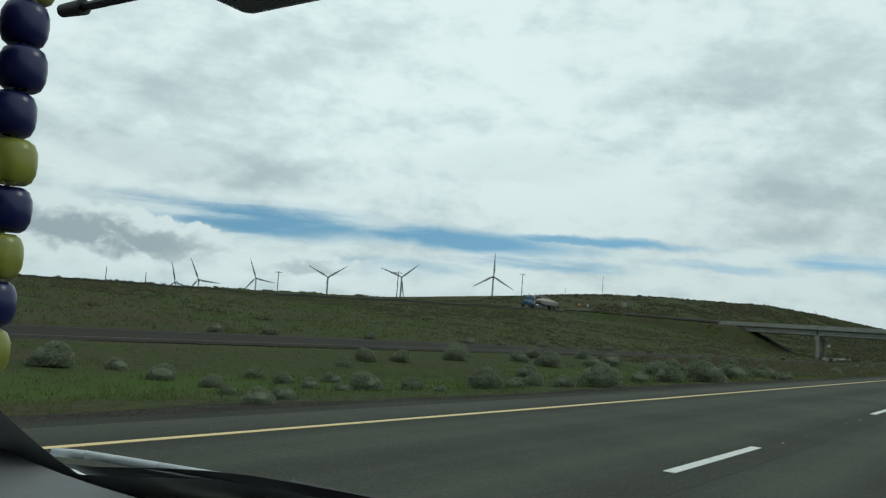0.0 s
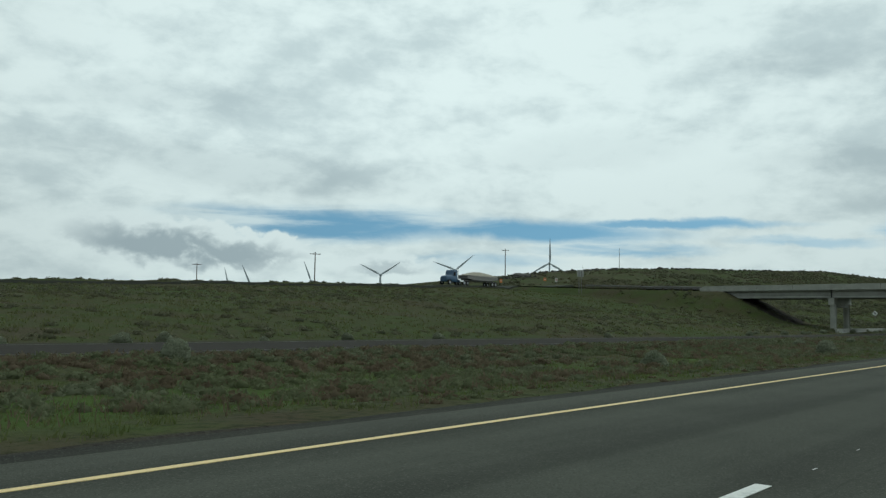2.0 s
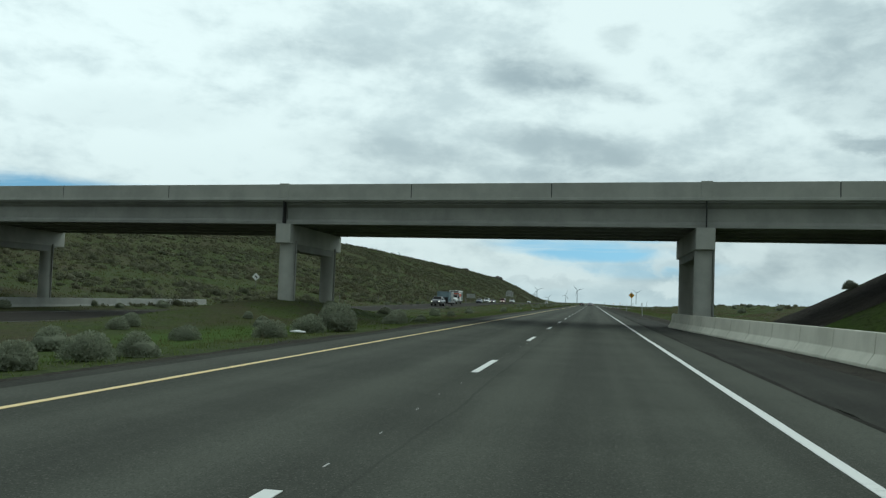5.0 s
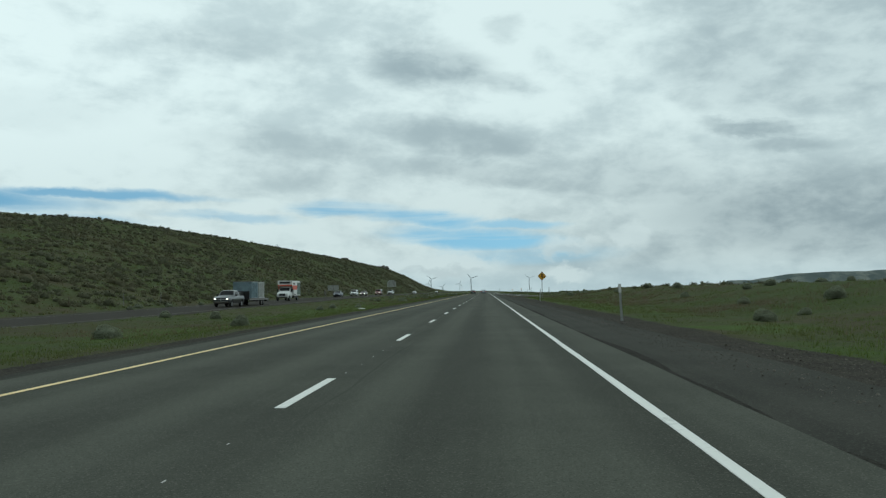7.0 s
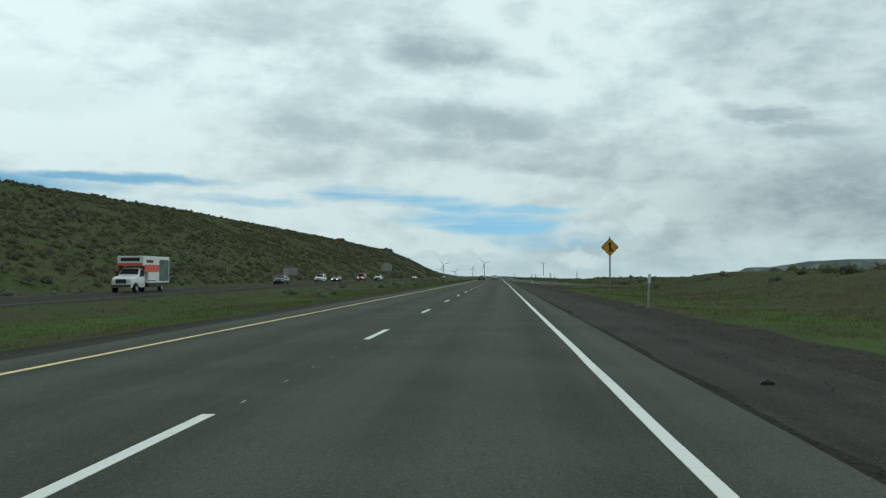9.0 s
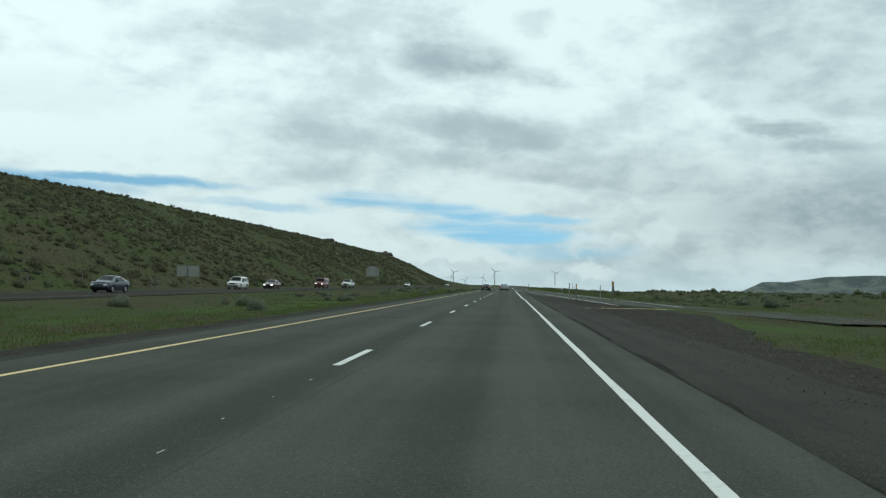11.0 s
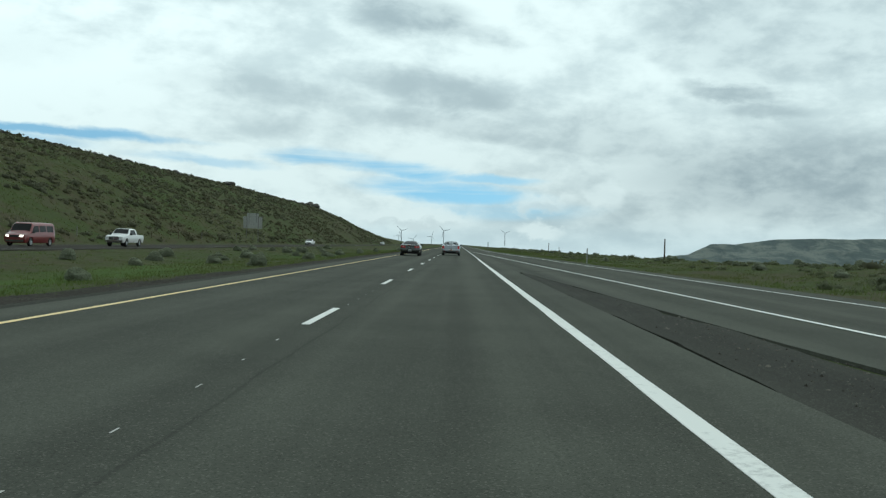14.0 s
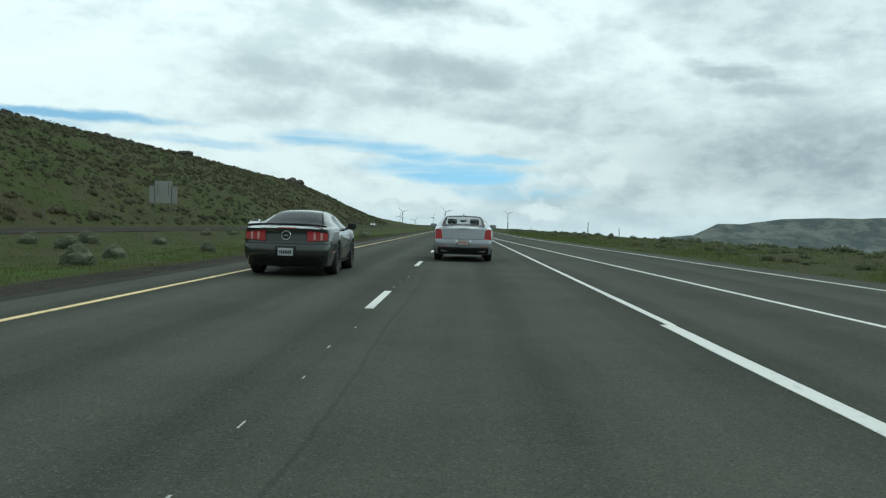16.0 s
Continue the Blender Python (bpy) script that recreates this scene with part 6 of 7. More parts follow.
def pickup(name, label, x, y, z, turn, paint, lamps=False, long=5.7):
    car = holder(name, pose(x, y, z + 0.005, 0, 0, turn), label, "pickup truck", "oncoming traffic")
    s = Shell(long, [(0, 1.22), (1.85, 1.24), (1.9, 1.30), (1.98, 1.75), (2.2, 1.86), (3.3, 1.87), (3.55, 1.80), (4.2, 1.30), (5.2, 1.20), (long - 0.04, 1.10), (long, 1.05)],
              [(0, 1.20), (1.9, 1.22), (2.1, 1.20), (4.1, 1.16), (5.2, 1.10), (long, 1.0)], [(0, 0.95), (0.3, 0.98), (3, 0.98), (5.2, 0.98), (long, 0.90)],
              [(0, 0.86), (1.9, 0.86), (2.05, 0.74), (3.4, 0.72), (4.2, 0.82), (long, 0.78)], 0.42, [(0.3, 0.05), (0.6, 0), (1.2, 0.02)], [(0.3, -0.06), (0.6, 0), (1.1, -0.02)], (1.15, long - 1.0), 0.40, (0.03, 0.07), 0.05)
    part("body", s.skin(), paint, car, smooth=True)
    # black sheet on the closed body, painting the shade inside an open bed
    part("bed_opening", box(-0.74, 0.74, 0.12, 1.80, 1.236, 1.256), BLACK, car)
    part("windscreen", s.patch("top", ((-0.68, 3.50), (0.68, 3.50), (0.78, 4.12), (-0.78, 4.12)), 0.012, 8, 6), GLASS_DARK, car, "", True)
    for m in (1, -1):
        def flip(bm):
            if m < 0:
                bmesh.ops.scale(bm, vec=(-1, 1, 1), verts=bm.verts[:])
                bmesh.ops.reverse_faces(bm, faces=bm.faces[:])
            return bm
        part("side_window", flip(s.patch("side", ((2.25, 1.24), (3.9, 1.22), (3.4, 1.72), (2.3, 1.74)), 0.012)), GLASS_DARK, car, "", True)
        part("headlamp", flip(s.patch("front", ((0.60, 0.84), (0.78, 0.84), (0.78, 0.98), (0.60, 0.97)), 0.014, 5, 4)), LAMP_ON if lamps else LAMP_CLEAR, car)
        part("tail_lamp", flip(s.patch("rear", ((0.74, 0.72), (0.90, 0.72), (0.90, 1.08), (0.74, 1.08)), 0.012, 3, 3)), LAMP_RED, car)
    part("grille", s.patch("front", ((-0.5, 0.70), (0.5, 0.70), (0.52, 1.02), (-0.52, 1.02)), 0.014, 8, 4), BLACK, car, "dark grille with chrome cross")
    part("grille_bar", s.patch("front", ((-0.04, 0.70), (0.04, 0.70), (0.04, 1.02), (-0.04, 1.02)), 0.022, 1, 4), CHROME, car)
    part("grille_bar", s.patch("front", ((-0.5, 0.84), (0.5, 0.84), (0.5, 0.88), (-0.5, 0.88)), 0.022, 8, 1), CHROME, car)
    part("front_bumper", s.patch("front", ((-0.86, 0.44), (0.86, 0.44), (0.86, 0.66), (-0.86, 0.66)), 0.05, 10, 3), CHROME, car, "chrome front bumper")
    mirror_pair(car, s, 3.85, 1.18, BLACK, (0.22, 0.08, 0.24))
    wheels(car, s, 0.83, 0.26, RIM, 6, 0.58)
    belly(car, s, 0.80)
    return car


coupe(-2.38, 537.9, 0.6)
saloon(1.28, 547.5, 0)


def far_z(y):
    return float(far_level(y)) + 0.0


suv = suv_shell()
common_car("white_suv", "white sport utility vehicle on the far carriageway", -36.2, 484.0, far_z(482), 180, WHITE_PAINT, suv, None, (((0.4, 1.12), (1.1, 1.12), (1.1, 1.58), (0.5, 1.58)), ((1.2, 1.12), (2.1, 1.12), (2.1, 1.60), (1.2, 1.60)), ((2.2, 1.12), (3.25, 1.10), (2.75, 1.56), (2.2, 1.60))), ((-0.62, 2.82), (0.62, 2.82), (0.74, 3.42), (-0.74, 3.42)), False)
sm = small_shell(4.8, 1.46)
common_car("maroon_saloon", "dark maroon saloon car with lit lamps on the far carriageway", -35.8, 500.5, far_z(500), 180, MAROON_PAINT, sm, ((-0.55, 0.5), (0.55, 0.5), (0.5, 1.2), (-0.5, 1.2)), (((1.2, 1.0), (2.05, 1.0), (2.05, 1.30), (1.55, 1.29)), ((2.12, 1.0), (3.15, 0.98), (2.6, 1.26), (2.12, 1.30))), ((-0.52, 2.52), (0.52, 2.52), (0.64, 3.32), (-0.64, 3.32)), True)
van = van_shell()
common_car("red_van", "dark red passenger van with lit headlamps on the far carriageway", -35.6, 537.0, far_z(535), 180, RED_PAINT, van, None, (((0.4, 1.25), (1.6, 1.25), (1.6, 1.78), (0.4, 1.78)), ((1.75, 1.25), (2.9, 1.25), (2.9, 1.78), (1.75, 1.78)), ((3.05, 1.25), (4.3, 1.2), (3.85, 1.74), (3.05, 1.78))), ((-0.76, 3.98), (0.76, 3.98), (0.84, 4.5), (-0.84, 4.5)), True, bumper=CHROME)
pickup("white_pickup", "white pickup truck on the far carriageway", -33.0, 552.0, far_z(550), 180, WHITE_PAINT)
hatch = small_shell(4.35, 1.5)
common_car("navy_hatchback", "dark blue hatchback on the far carriageway", -33.0, 437.5, far_z(435), 180, NAVY_PAINT, hatch, ((-0.55, 0.3), (0.55, 0.3), (0.5, 0.9), (-0.5, 0.9)), (((1.0, 1.0), (1.95, 1.0), (1.95, 1.34), (1.3, 1.33)), ((2.02, 1.0), (3.1, 0.98), (2.55, 1.30), (2.02, 1.34))), ((-0.52, 2.5), (0.52, 2.5), (0.64, 3.3), (-0.64, 3.3)), False)
common_car("white_car", "small white car far off on the oncoming carriageway", -34.0, 670.5, far_z(670), 180, WHITE_PAINT, small_shell(4.55, 1.47), None, (((1.0, 1.0), (1.95, 1.0), (1.95, 1.34), (1.3, 1.33)), ((2.02, 1.0), (3.1, 0.98), (2.55, 1.30), (2.02, 1.34))), ((-0.52, 2.5), (0.52, 2.5), (0.64, 3.3), (-0.64, 3.3)), False)
common_car("white_car", "small white car coming up far off on the oncoming carriageway", -34.0, 868.0, far_z(868), 180, WHITE_PAINT, small_shell(4.55, 1.47), None, (((1.0, 1.0), (1.95, 1.0), (1.95, 1.34), (1.3, 1.33)), ((2.02, 1.0), (3.1, 0.98), (2.55, 1.30), (2.02, 1.34))), ((-0.52, 2.5), (0.52, 2.5), (0.64, 3.3), (-0.64, 3.3)), False)
tow = pickup("black_pickup", "black pickup truck with chrome grille towing a flat trailer", -27.2, 331.0, far_z(330), 180, BLACK_PAINT, True, 6.0)

trailer = holder("flatbed_trailer", pose(-27.2, 331.2, far_z(335)), "dark steel flatbed trailer behind the pickup", "trailer", "oncoming traffic")
part("bed", box(-1.2, 1.2, 1.0, 9.4, 0.72, 0.90, 0.02), BLACK, trailer)
part("side_rail", box(-1.26, -1.2, 1.0, 9.4, 0.66, 0.86), STEEL_DULL, trailer)
part("side_rail", box(1.2, 1.26, 1.0, 9.4, 0.66, 0.86), STEEL_DULL, trailer)
part("gooseneck", box(-0.5, 0.5, -1.2, 1.3, 0.9, 1.65, 0.05), BLACK, trailer)
part("headboard", box(-1.2, 1.2, 1.0, 1.1, 0.9, 1.75, 0.02), BLACK, trailer)
part("dovetail", prism([(-1.15, 0.45), (1.15, 0.45), (1.15, 0.88), (-1.15, 0.88)], 9.4, 10.4), BLACK, trailer)
for yy in (6.9, 7.8):
    for xx in (-1.02, 1.02):
        wheel(trailer, xx, yy, 0.38, 0.22, STEEL_DULL, 5, 0.55)


def container(y0, y1, face, label):
    c = holder("cargo_container", pose(-27.2, 331.2, far_z(335) + 0.90), label, "container", "containers on the trailer")
    part("body", box(-1.15, 1.15, y0, y1, 0.0, 1.95, 0.02), face, c)
    n = int((y1 - y0) / 0.28)
    for k in range(n):
        yy = y0 + 0.14 + k * 0.28
        for s in (-1, 1):
            part("rib", box(min(s * 1.15, s * 1.19), max(s * 1.15, s * 1.19), yy, yy + 0.12, 0.1, 1.85, 0.01), face, c)
    part("top_rail", box(-1.19, 1.19, y0 - 0.02, y1 + 0.02, 1.951, 2.03, 0.01), STEEL_DULL, c)


container(2.2, 5.0, CRATE_BLUE, "blue-grey ribbed steel container on the trailer")
container(5.5, 8.2, SIGN_BACK, "pale grey steel container on the trailer")


def box_truck(x, y, z):
    """The white rental truck: box body with a cab-over peak, orange band and dark graphic."""
    t = holder("moving_truck", pose(x, y, z + 0.005, 0, 0, 180), "white rental moving truck with orange band on the far carriageway", "truck", "oncoming traffic")
    s = Shell(3.0, [(0, 1.35), (0.05, 2.2), (0.5, 2.26), (1.0, 2.2), (1.55, 1.62), (2.4, 1.50), (2.92, 1.36), (3.0, 1.28)], [(0, 1.35), (1.4, 1.40), (2.5, 1.32), (3.0, 1.20)], [(0, 0.98), (1.5, 1.0), (2.5, 0.98), (3.0, 0.90)], [(0, 0.86), (1.0, 0.84), (1.6, 0.88), (3.0, 0.72)], 0.46, [(0.3, 0.0), (2, 0.0)], [(0.3, -0.05), (0.7, 0.0), (1.3, -0.05)], (2.15,), 0.42, (0.01, 0.10), 0.06)
    bm = s.skin()
    bmesh.ops.translate(bm, vec=(0, 5.2, 0), verts=bm.verts[:])
    cab = part("cab", bm, WHITE_PAINT, t, "white bonneted cab", True)

    def on(bm2):
        bmesh.ops.translate(bm2, vec=(0, 5.2, 0), verts=bm2.verts[:])
        return bm2
    part("windscreen", on(s.patch("top", ((-0.80, 1.04), (0.80, 1.04), (0.86, 1.5), (-0.86, 1.5)), 0.012)), GLASS_DARK, cab, "", True)
    for m in (1, -1):
        def flip(b):
            if m < 0:
                bmesh.ops.scale(b, vec=(-1, 1, 1), verts=b.verts[:])
                bmesh.ops.reverse_faces(b, faces=b.faces[:])
            return b
        part("side_window", flip(on(s.patch("side", ((0.35, 1.45), (1.35, 1.42), (1.0, 2.0), (0.35, 2.02)), 0.012))), GLASS_DARK, cab, "", True)
        part("headlamp", flip(on(s.patch("front", ((0.56, 0.85), (0.82, 0.86), (0.82, 1.08), (0.58, 1.05)), 0.014, 4, 4))), LAMP_CLEAR, cab)
        part("door_mirror", flip(box(1.10, 1.32, 6.35, 6.45, 1.5, 1.95, 0.03)), BLACK, cab)
        part("side_band", flip(box(1.221, 1.226, 2.6, 6.0, 1.85, 2.55)), BAND_ORANGE, t, "orange-red band along the box")
        part("side_graphic", flip(box(1.221, 1.226, 0.15, 2.55, 1.0, 3.05)), PANEL_GREEN, t, "dark green picture panel")
        part("side_lettering_bar", flip(box(1.221, 1.226, 4.0, 5.6, 2.72, 3.0)), BLACK, t)
        part("side_lettering_bar", flip(box(1.221, 1.226, 3.4, 5.2, 1.02, 1.10)), BLACK, t)
    part("grille", on(s.patch("front", ((-0.5, 0.82), (0.5, 0.82), (0.5, 1.20), (-0.5, 1.20)), 0.016, 6, 4)), BLACK, cab, "black grille")
    part("front_bumper", on(s.patch("front", ((-0.9, 0.48), (0.9, 0.48), (0.9, 0.72), (-0.9, 0.72)), 0.06, 8, 2)), CHROME, cab)
    part("cargo_box", box(-1.22, 1.22, 0.0, 5.1, 0.85, 3.35, 0.04), BOX_WHITE, t, "white cargo box")
    part("box_peak", box(-1.22, 1.22, 5.05, 6.35, 2.42, 3.35, 0.05), BOX_WHITE, t)
    part("peak_band", box(-1.2, 1.2, 6.34, 6.355, 2.45, 2.68), BAND_ORANGE, t)
    part("peak_lettering_bar", box(-0.9, 0.9, 6.345, 6.358, 2.85, 3.18), BLACK, t)
    part("chassis", box(-0.5, 0.5, 0.2, 6.4, 0.45, 0.85, 0.02), BLACK, t)
    part("side_skirt", box(-1.2, 1.2, 2.0, 5.0, 0.5, 0.85, 0.02), BLACK, t)
    for yy in (1.5, 7.35):
        for xx in (-0.95, 0.95):
            wheel(t, xx, yy, 0.42, 0.3, RIM, 6, 0.55)


box_truck(-31.3, 379.5, far_z(372))


def tipper(x, y, z, turn):
    """Blue tractor with a tarpaulin-covered hopper trailer."""
    t = holder("hopper_truck", pose(x, y, z, 0, 0, turn), "blue tractor truck pulling a trailer under a tan tarpaulin", "truck")
    s = Shell(3.2, [(0, 1.5), (0.04, 2.8), (0.2, 2.95), (1.1, 2.95), (1.3, 2.7), (1.6, 1.95), (2.8, 1.80), (3.15, 1.65), (3.2, 1.55)], [(0, 1.5), (1.5, 1.6), (2.6, 1.55), (3.2, 1.4)], [(0, 1.0), (1.4, 1.02), (2.4, 0.95), (3.2, 0.8)], [(0, 0.92), (1.2, 0.92), (1.6, 0.8), (3.2, 0.62)], 0.6, [(0.4, 0), (2.9, 0)], [(0.4, -0.02), (1, 0), (1.6, -0.03)], (2.45,), 0.5, (0.01, 0.05), 0.06)
    bm = s.skin()
    bmesh.ops.translate(bm, vec=(0, 13.6, 0), verts=bm.verts[:])
    cab = part("cab", bm, BLUE_PAINT, t, "blue bonneted cab", True)
    for m in (1, -1):
        def flip(b):
            if m < 0:
                bmesh.ops.scale(b, vec=(-1, 1, 1), verts=b.verts[:])
                bmesh.ops.reverse_faces(b, faces=b.faces[:])
            return b
        g = s.patch("side", ((0.55, 1.75), (1.3, 1.75), (1.15, 2.5), (0.55, 2.55)), 0.012)
        bmesh.ops.translate(g, vec=(0, 13.6, 0), verts=g.verts[:])
        part("side_window", flip(g), GLASS_DARK, cab, "", True)
        part("exhaust_stack", flip(pole((0.95, 13.4, 1.0), (0.95, 13.4, 3.7), 0.08, 0.08, 12)), CHROME, t)
        part("fuel_tank", flip(pole((0.95, 11.9, 0.72), (0.95, 13.2, 0.72), 0.32, 0.32, 18)), CHROME, t)
    part("chassis", box(-0.45, 0.45, 9.6, 16.2, 0.75, 1.05, 0.02), BLACK, t)
    hop = prism([(0.2, 2.10), (0.3, 1.45), (2.4, 1.16), (8.4, 1.16), (10.6, 1.45), (10.7, 2.10)], -1.2, 1.2)
    bmesh.ops.transform(hop, matrix=Matrix(((0, 1, 0, 0), (1, 0, 0, 0), (0, 0, 1, 0), (0, 0, 0, 1))), verts=hop.verts[:])
    bmesh.ops.recalc_face_normals(hop, faces=hop.faces[:])
    # dull dark steel here paints the shade on the hopper's sides
    part("hopper", hop, STEEL_DULL, t, "metal hopper in a darker grey that paints its shade")
    bm = bmesh.new()
    ring = []
    for yy, zz, ww in ((0.1, 2.25, 1.22), (2.6, 2.72, 1.0), (4.6, 2.92, 0.9), (7.0, 2.90, 0.9), (8.6, 2.70, 1.0), (10.8, 2.25, 1.22)):
        ring.append([bm.verts.new(p) for p in ((-1.24, yy, 1.98), (-ww * 0.55, yy, zz - 0.12), (0, yy, zz), (ww * 0.55, yy, zz - 0.12), (1.24, yy, 1.98))])
    for a, b in zip(ring, ring[1:]):
        for i in range(4):
            bm.faces.new((a[i], a[i + 1], b[i + 1], b[i]))
    bm.faces.new(ring[0])
    bm.faces.new(ring[-1][::-1])
    part("tarpaulin", bm, TARP, t, "tan tarpaulin cover")
    part("trailer_frame", box(-0.5, 0.5, 0.0, 11.2, 0.95, 1.15, 0.02), STEEL_DULL, t)
    for yy in (0.9, 2.0, 10.4, 11.5, 16.05):
        for xx in (-0.98, 0.98):
            wheel(t, xx, yy, 0.5, 0.32, RIM, 6, 0.55)


tx = -105.6
tipper(tx, 213.0, top_of(tx, 205.0) + 0.26, 180)


# ---- plants ----
def leaf_ball(rng, count, size, radius, height, stems=0):
    """Corner and face arrays of a rough round shrub of small leaf sprays."""
    v, f = [], []
    lumps = rng.normal(0, 1, (7, 3))
    lumps /= np.linalg.norm(lumps, axis=1)[:, None]
    for i in range(count):
        d = rng.normal(0, 1, 3)
        d /= np.linalg.norm(d)
        d[2] = abs(d[2]) if rng.random() < 0.9 else -abs(d[2]) * 0.3
        swell = 0.72 + 0.35 * max(0.0, float((lumps @ d).max())) ** 2
        r = swell * rng.uniform(0.74, 1.02)
        c = np.array([d[0] * radius * r, d[1] * radius * r, height * (0.12 + 0.88 * max(d[2], 0) * r)])
        up = d * 0.6 + rng.normal(0, 0.7, 3) + np.array([0, 0, 0.25])
        up /= np.linalg.norm(up)
        side = np.cross(up, rng.normal(0, 1, 3))
        side /= np.linalg.norm(side) + 1e-6
        s = size * rng.uniform(0.6, 1.4)
        n = len(v)
        v += [c - side * s * 0.45 - up * s * 0.5, c + side * s * 0.45 - up * s * 0.5, c + side * s * 0.22 + up * s * 0.8, c - side * s * 0.22 + up * s * 0.8]
        f.append((n, n + 1, n + 2, n + 3))
    return np.array(v), np.array(f)


rng = np.random.default_rng(77)
sage_parts = []
for k in range(6):
    r, h = (0.58, 0.70) if k < 3 else (0.66, 0.74)
    v, f = leaf_ball(rng, 2600, 0.040, r, h)
    me = raw("foliage", v, f, SAGE)
    core = bmesh.new()
    bmesh.ops.create_icosphere(core, subdivisions=3, radius=1.0)
    for q in core.verts:
        w = 0.70 + 0.10 * noise.noise(q.co * 1.8 + Vector((k, 0, 0))) + 0.04 * noise.noise(q.co * 6.0 + Vector((k, 5, 0)))
        q.co = Vector((q.co.x * r * w, q.co.y * r * w, h * 0.40 + q.co.z * h * 0.52 * w))
    stem = bmesh.new()
    for j in range(7):
        a = j / 7 * math.tau
        rod(stem, (0.03 * math.cos(a), 0.03 * math.sin(a), -0.15), (r * 0.5 * math.cos(a), r * 0.5 * math.sin(a), h * 0.55), 0.022, 0.008, 5)
    sage_parts.append((me.data, link("inner_foliage", core, SAGE).data, link("stems", stem, TWIG).data))
for ob in [o for o in scene.objects if o.name.split(".")[0] in ("foliage", "inner_foliage", "stems")]:
    bpy.data.objects.remove(ob)


def sagebrush(x, y, size, k, turn):
    s = holder("sagebrush", Matrix.Translation((x, y, top_of(x, y) - 0.04)) @ Matrix.Rotation(turn, 4, "Z"), "rounded grey-green sagebrush in the grass", "shrub", "sagebrush beside the highway")
    s.scale = (size, size * 1.05, size)
    for name, me in zip(("foliage", "inner_foliage", "stems"), sage_parts[k]):
        p = new(name, me)
        p.parent = s


placed = []
# the loose clumps beside the start, then those farther on, then those before the overpass
BESIDE_START = ((-12.1, 11.3, 0.66), (-10.1, 10.9, 0.45), (-8.1, 9.5, 0.35), (-6.5, 9.1, 0.35), (-5.9, 8.0, 0.45), (-7.9, 12.8, 0.63), (-7.6, 13.9, 0.46), (-8.0, 12.2, 0.29), (-14.3, 11.8, 0.55), (-7.2, 16.0, 0.75), (-6.4, 20.3, 0.99), (-7.4, 18.6, 0.63), (-6.7, 18.9, 0.52), (-10.9, 24.7, 0.75), (-14.6, 33.4, 1.24), (-16.4, 23.2, 0.86), (-15.0, 20.4, 0.60), (-6.9, 26.7, 1.00), (-10.7, 13.4, 0.46), (-9.0, 12.4, 0.42), (-10.6, 14.9, 0.44), (-7.1, 24.9, 0.65), (-7.0, 17.0, 0.48), (-6.5, 29.4, 1.22), (-7.4, 36.0, 1.15), (-10.5, 35.3, 1.08), (-12.1, 13.9, 0.49), (-14.9, 10.5, 1.02), (-6.8, 13.7, 0.24))
FARTHER_ON = ((-13.9, 43.6, 0.65), (-13.8, 44.3, 0.71), (-13.8, 45.3, 0.68), (-8.5, 39.7, 0.58), (-6.4, 38.9, 0.55), (-6.0, 39.1, 0.54), (-7.8, 41.9, 0.62), (-7.6, 42.5, 0.63), (-9.9, 46.0, 0.85), (-14.5, 49.1, 0.83), (-11.7, 48.8, 0.71), (-15.5, 51.8, 0.93), (-5.9, 37.7, 0.44), (-15.5, 42.4, 1.13), (-8.4, 41.5, 0.56))
BEFORE_BRIDGE = ((-10.0, 181.6, 0.97), (-15.3, 193.5, 0.82), (-8.3, 181.9, 0.54), (-10.3, 188.7, 0.84), (-21.7, 211.6, 1.16), (-6.6, 177.6, 0.88), (-6.4, 175.4, 0.77), (-6.8, 193.1, 1.66), (-14.1, 202.8, 0.59), (-7.5, 192.1, 1.10), (-7.2, 187.8, 0.89), (-6.2, 178.6, 0.82), (-7.3, 204.3, 1.17))
for x, y, size in BESIDE_START + FARTHER_ON + BEFORE_BRIDGE:
    size *= 0.86
    placed.append((x, y, size))
    sagebrush(x, y, size, int(rng.integers(0, 6)), rng.uniform(0, 6.28))
while len(placed) < 280:
    band = rng.random()
    if band < 0.62:
        x, y = -19.2 + 12.4 * rng.random() ** 1.2, (rng.uniform(24, 60) if rng.random() < 0.16 else rng.uniform(-6, 600))
        keep = 0.35 if y < 62 else 0.7 if 165 < y < 235 else 0.6 if y > 430 else 0.16
    elif band < 0.80:
        x, y = rng.uniform(-34.0, -31.5) - 3, rng.uniform(20, 420)
        keep = 0.6
    else:
        x, y = rng.uniform(11.0, 34.0), rng.uniform(225, 720)
        keep = 0.8 if y < 400 or x > 16 else 0.0
    if rng.random() > keep or (14 < x and 200 < y < 236) or (abs(x + 16) < 2.5 and 205 < y < 226):
        continue
    if x > 0 and y > 395 and x < float(ramp_x := 8.77 - (y - 456.7) * 0.03) + 6.5:
        continue
    size = rng.uniform(0.5, 0.95) if x < 0 else rng.uniform(0.5, 1.0)
    if any((x - a) ** 2 + (y - b) ** 2 < (2.1 * max(size, c)) ** 2 for a, b, c in placed):
        continue
    placed.append((x, y, size))
    sagebrush(x, y, size, int(rng.integers(0, 6)), rng.uniform(0, 6.28))


for x, y, size in ((16.6, 217.3, 0.8), (19.3, 217.2, 1.15), (20.2, 217.5, 0.9), (22.6, 217.2, 1.0)):
    sagebrush(x, y, size, 4, x)


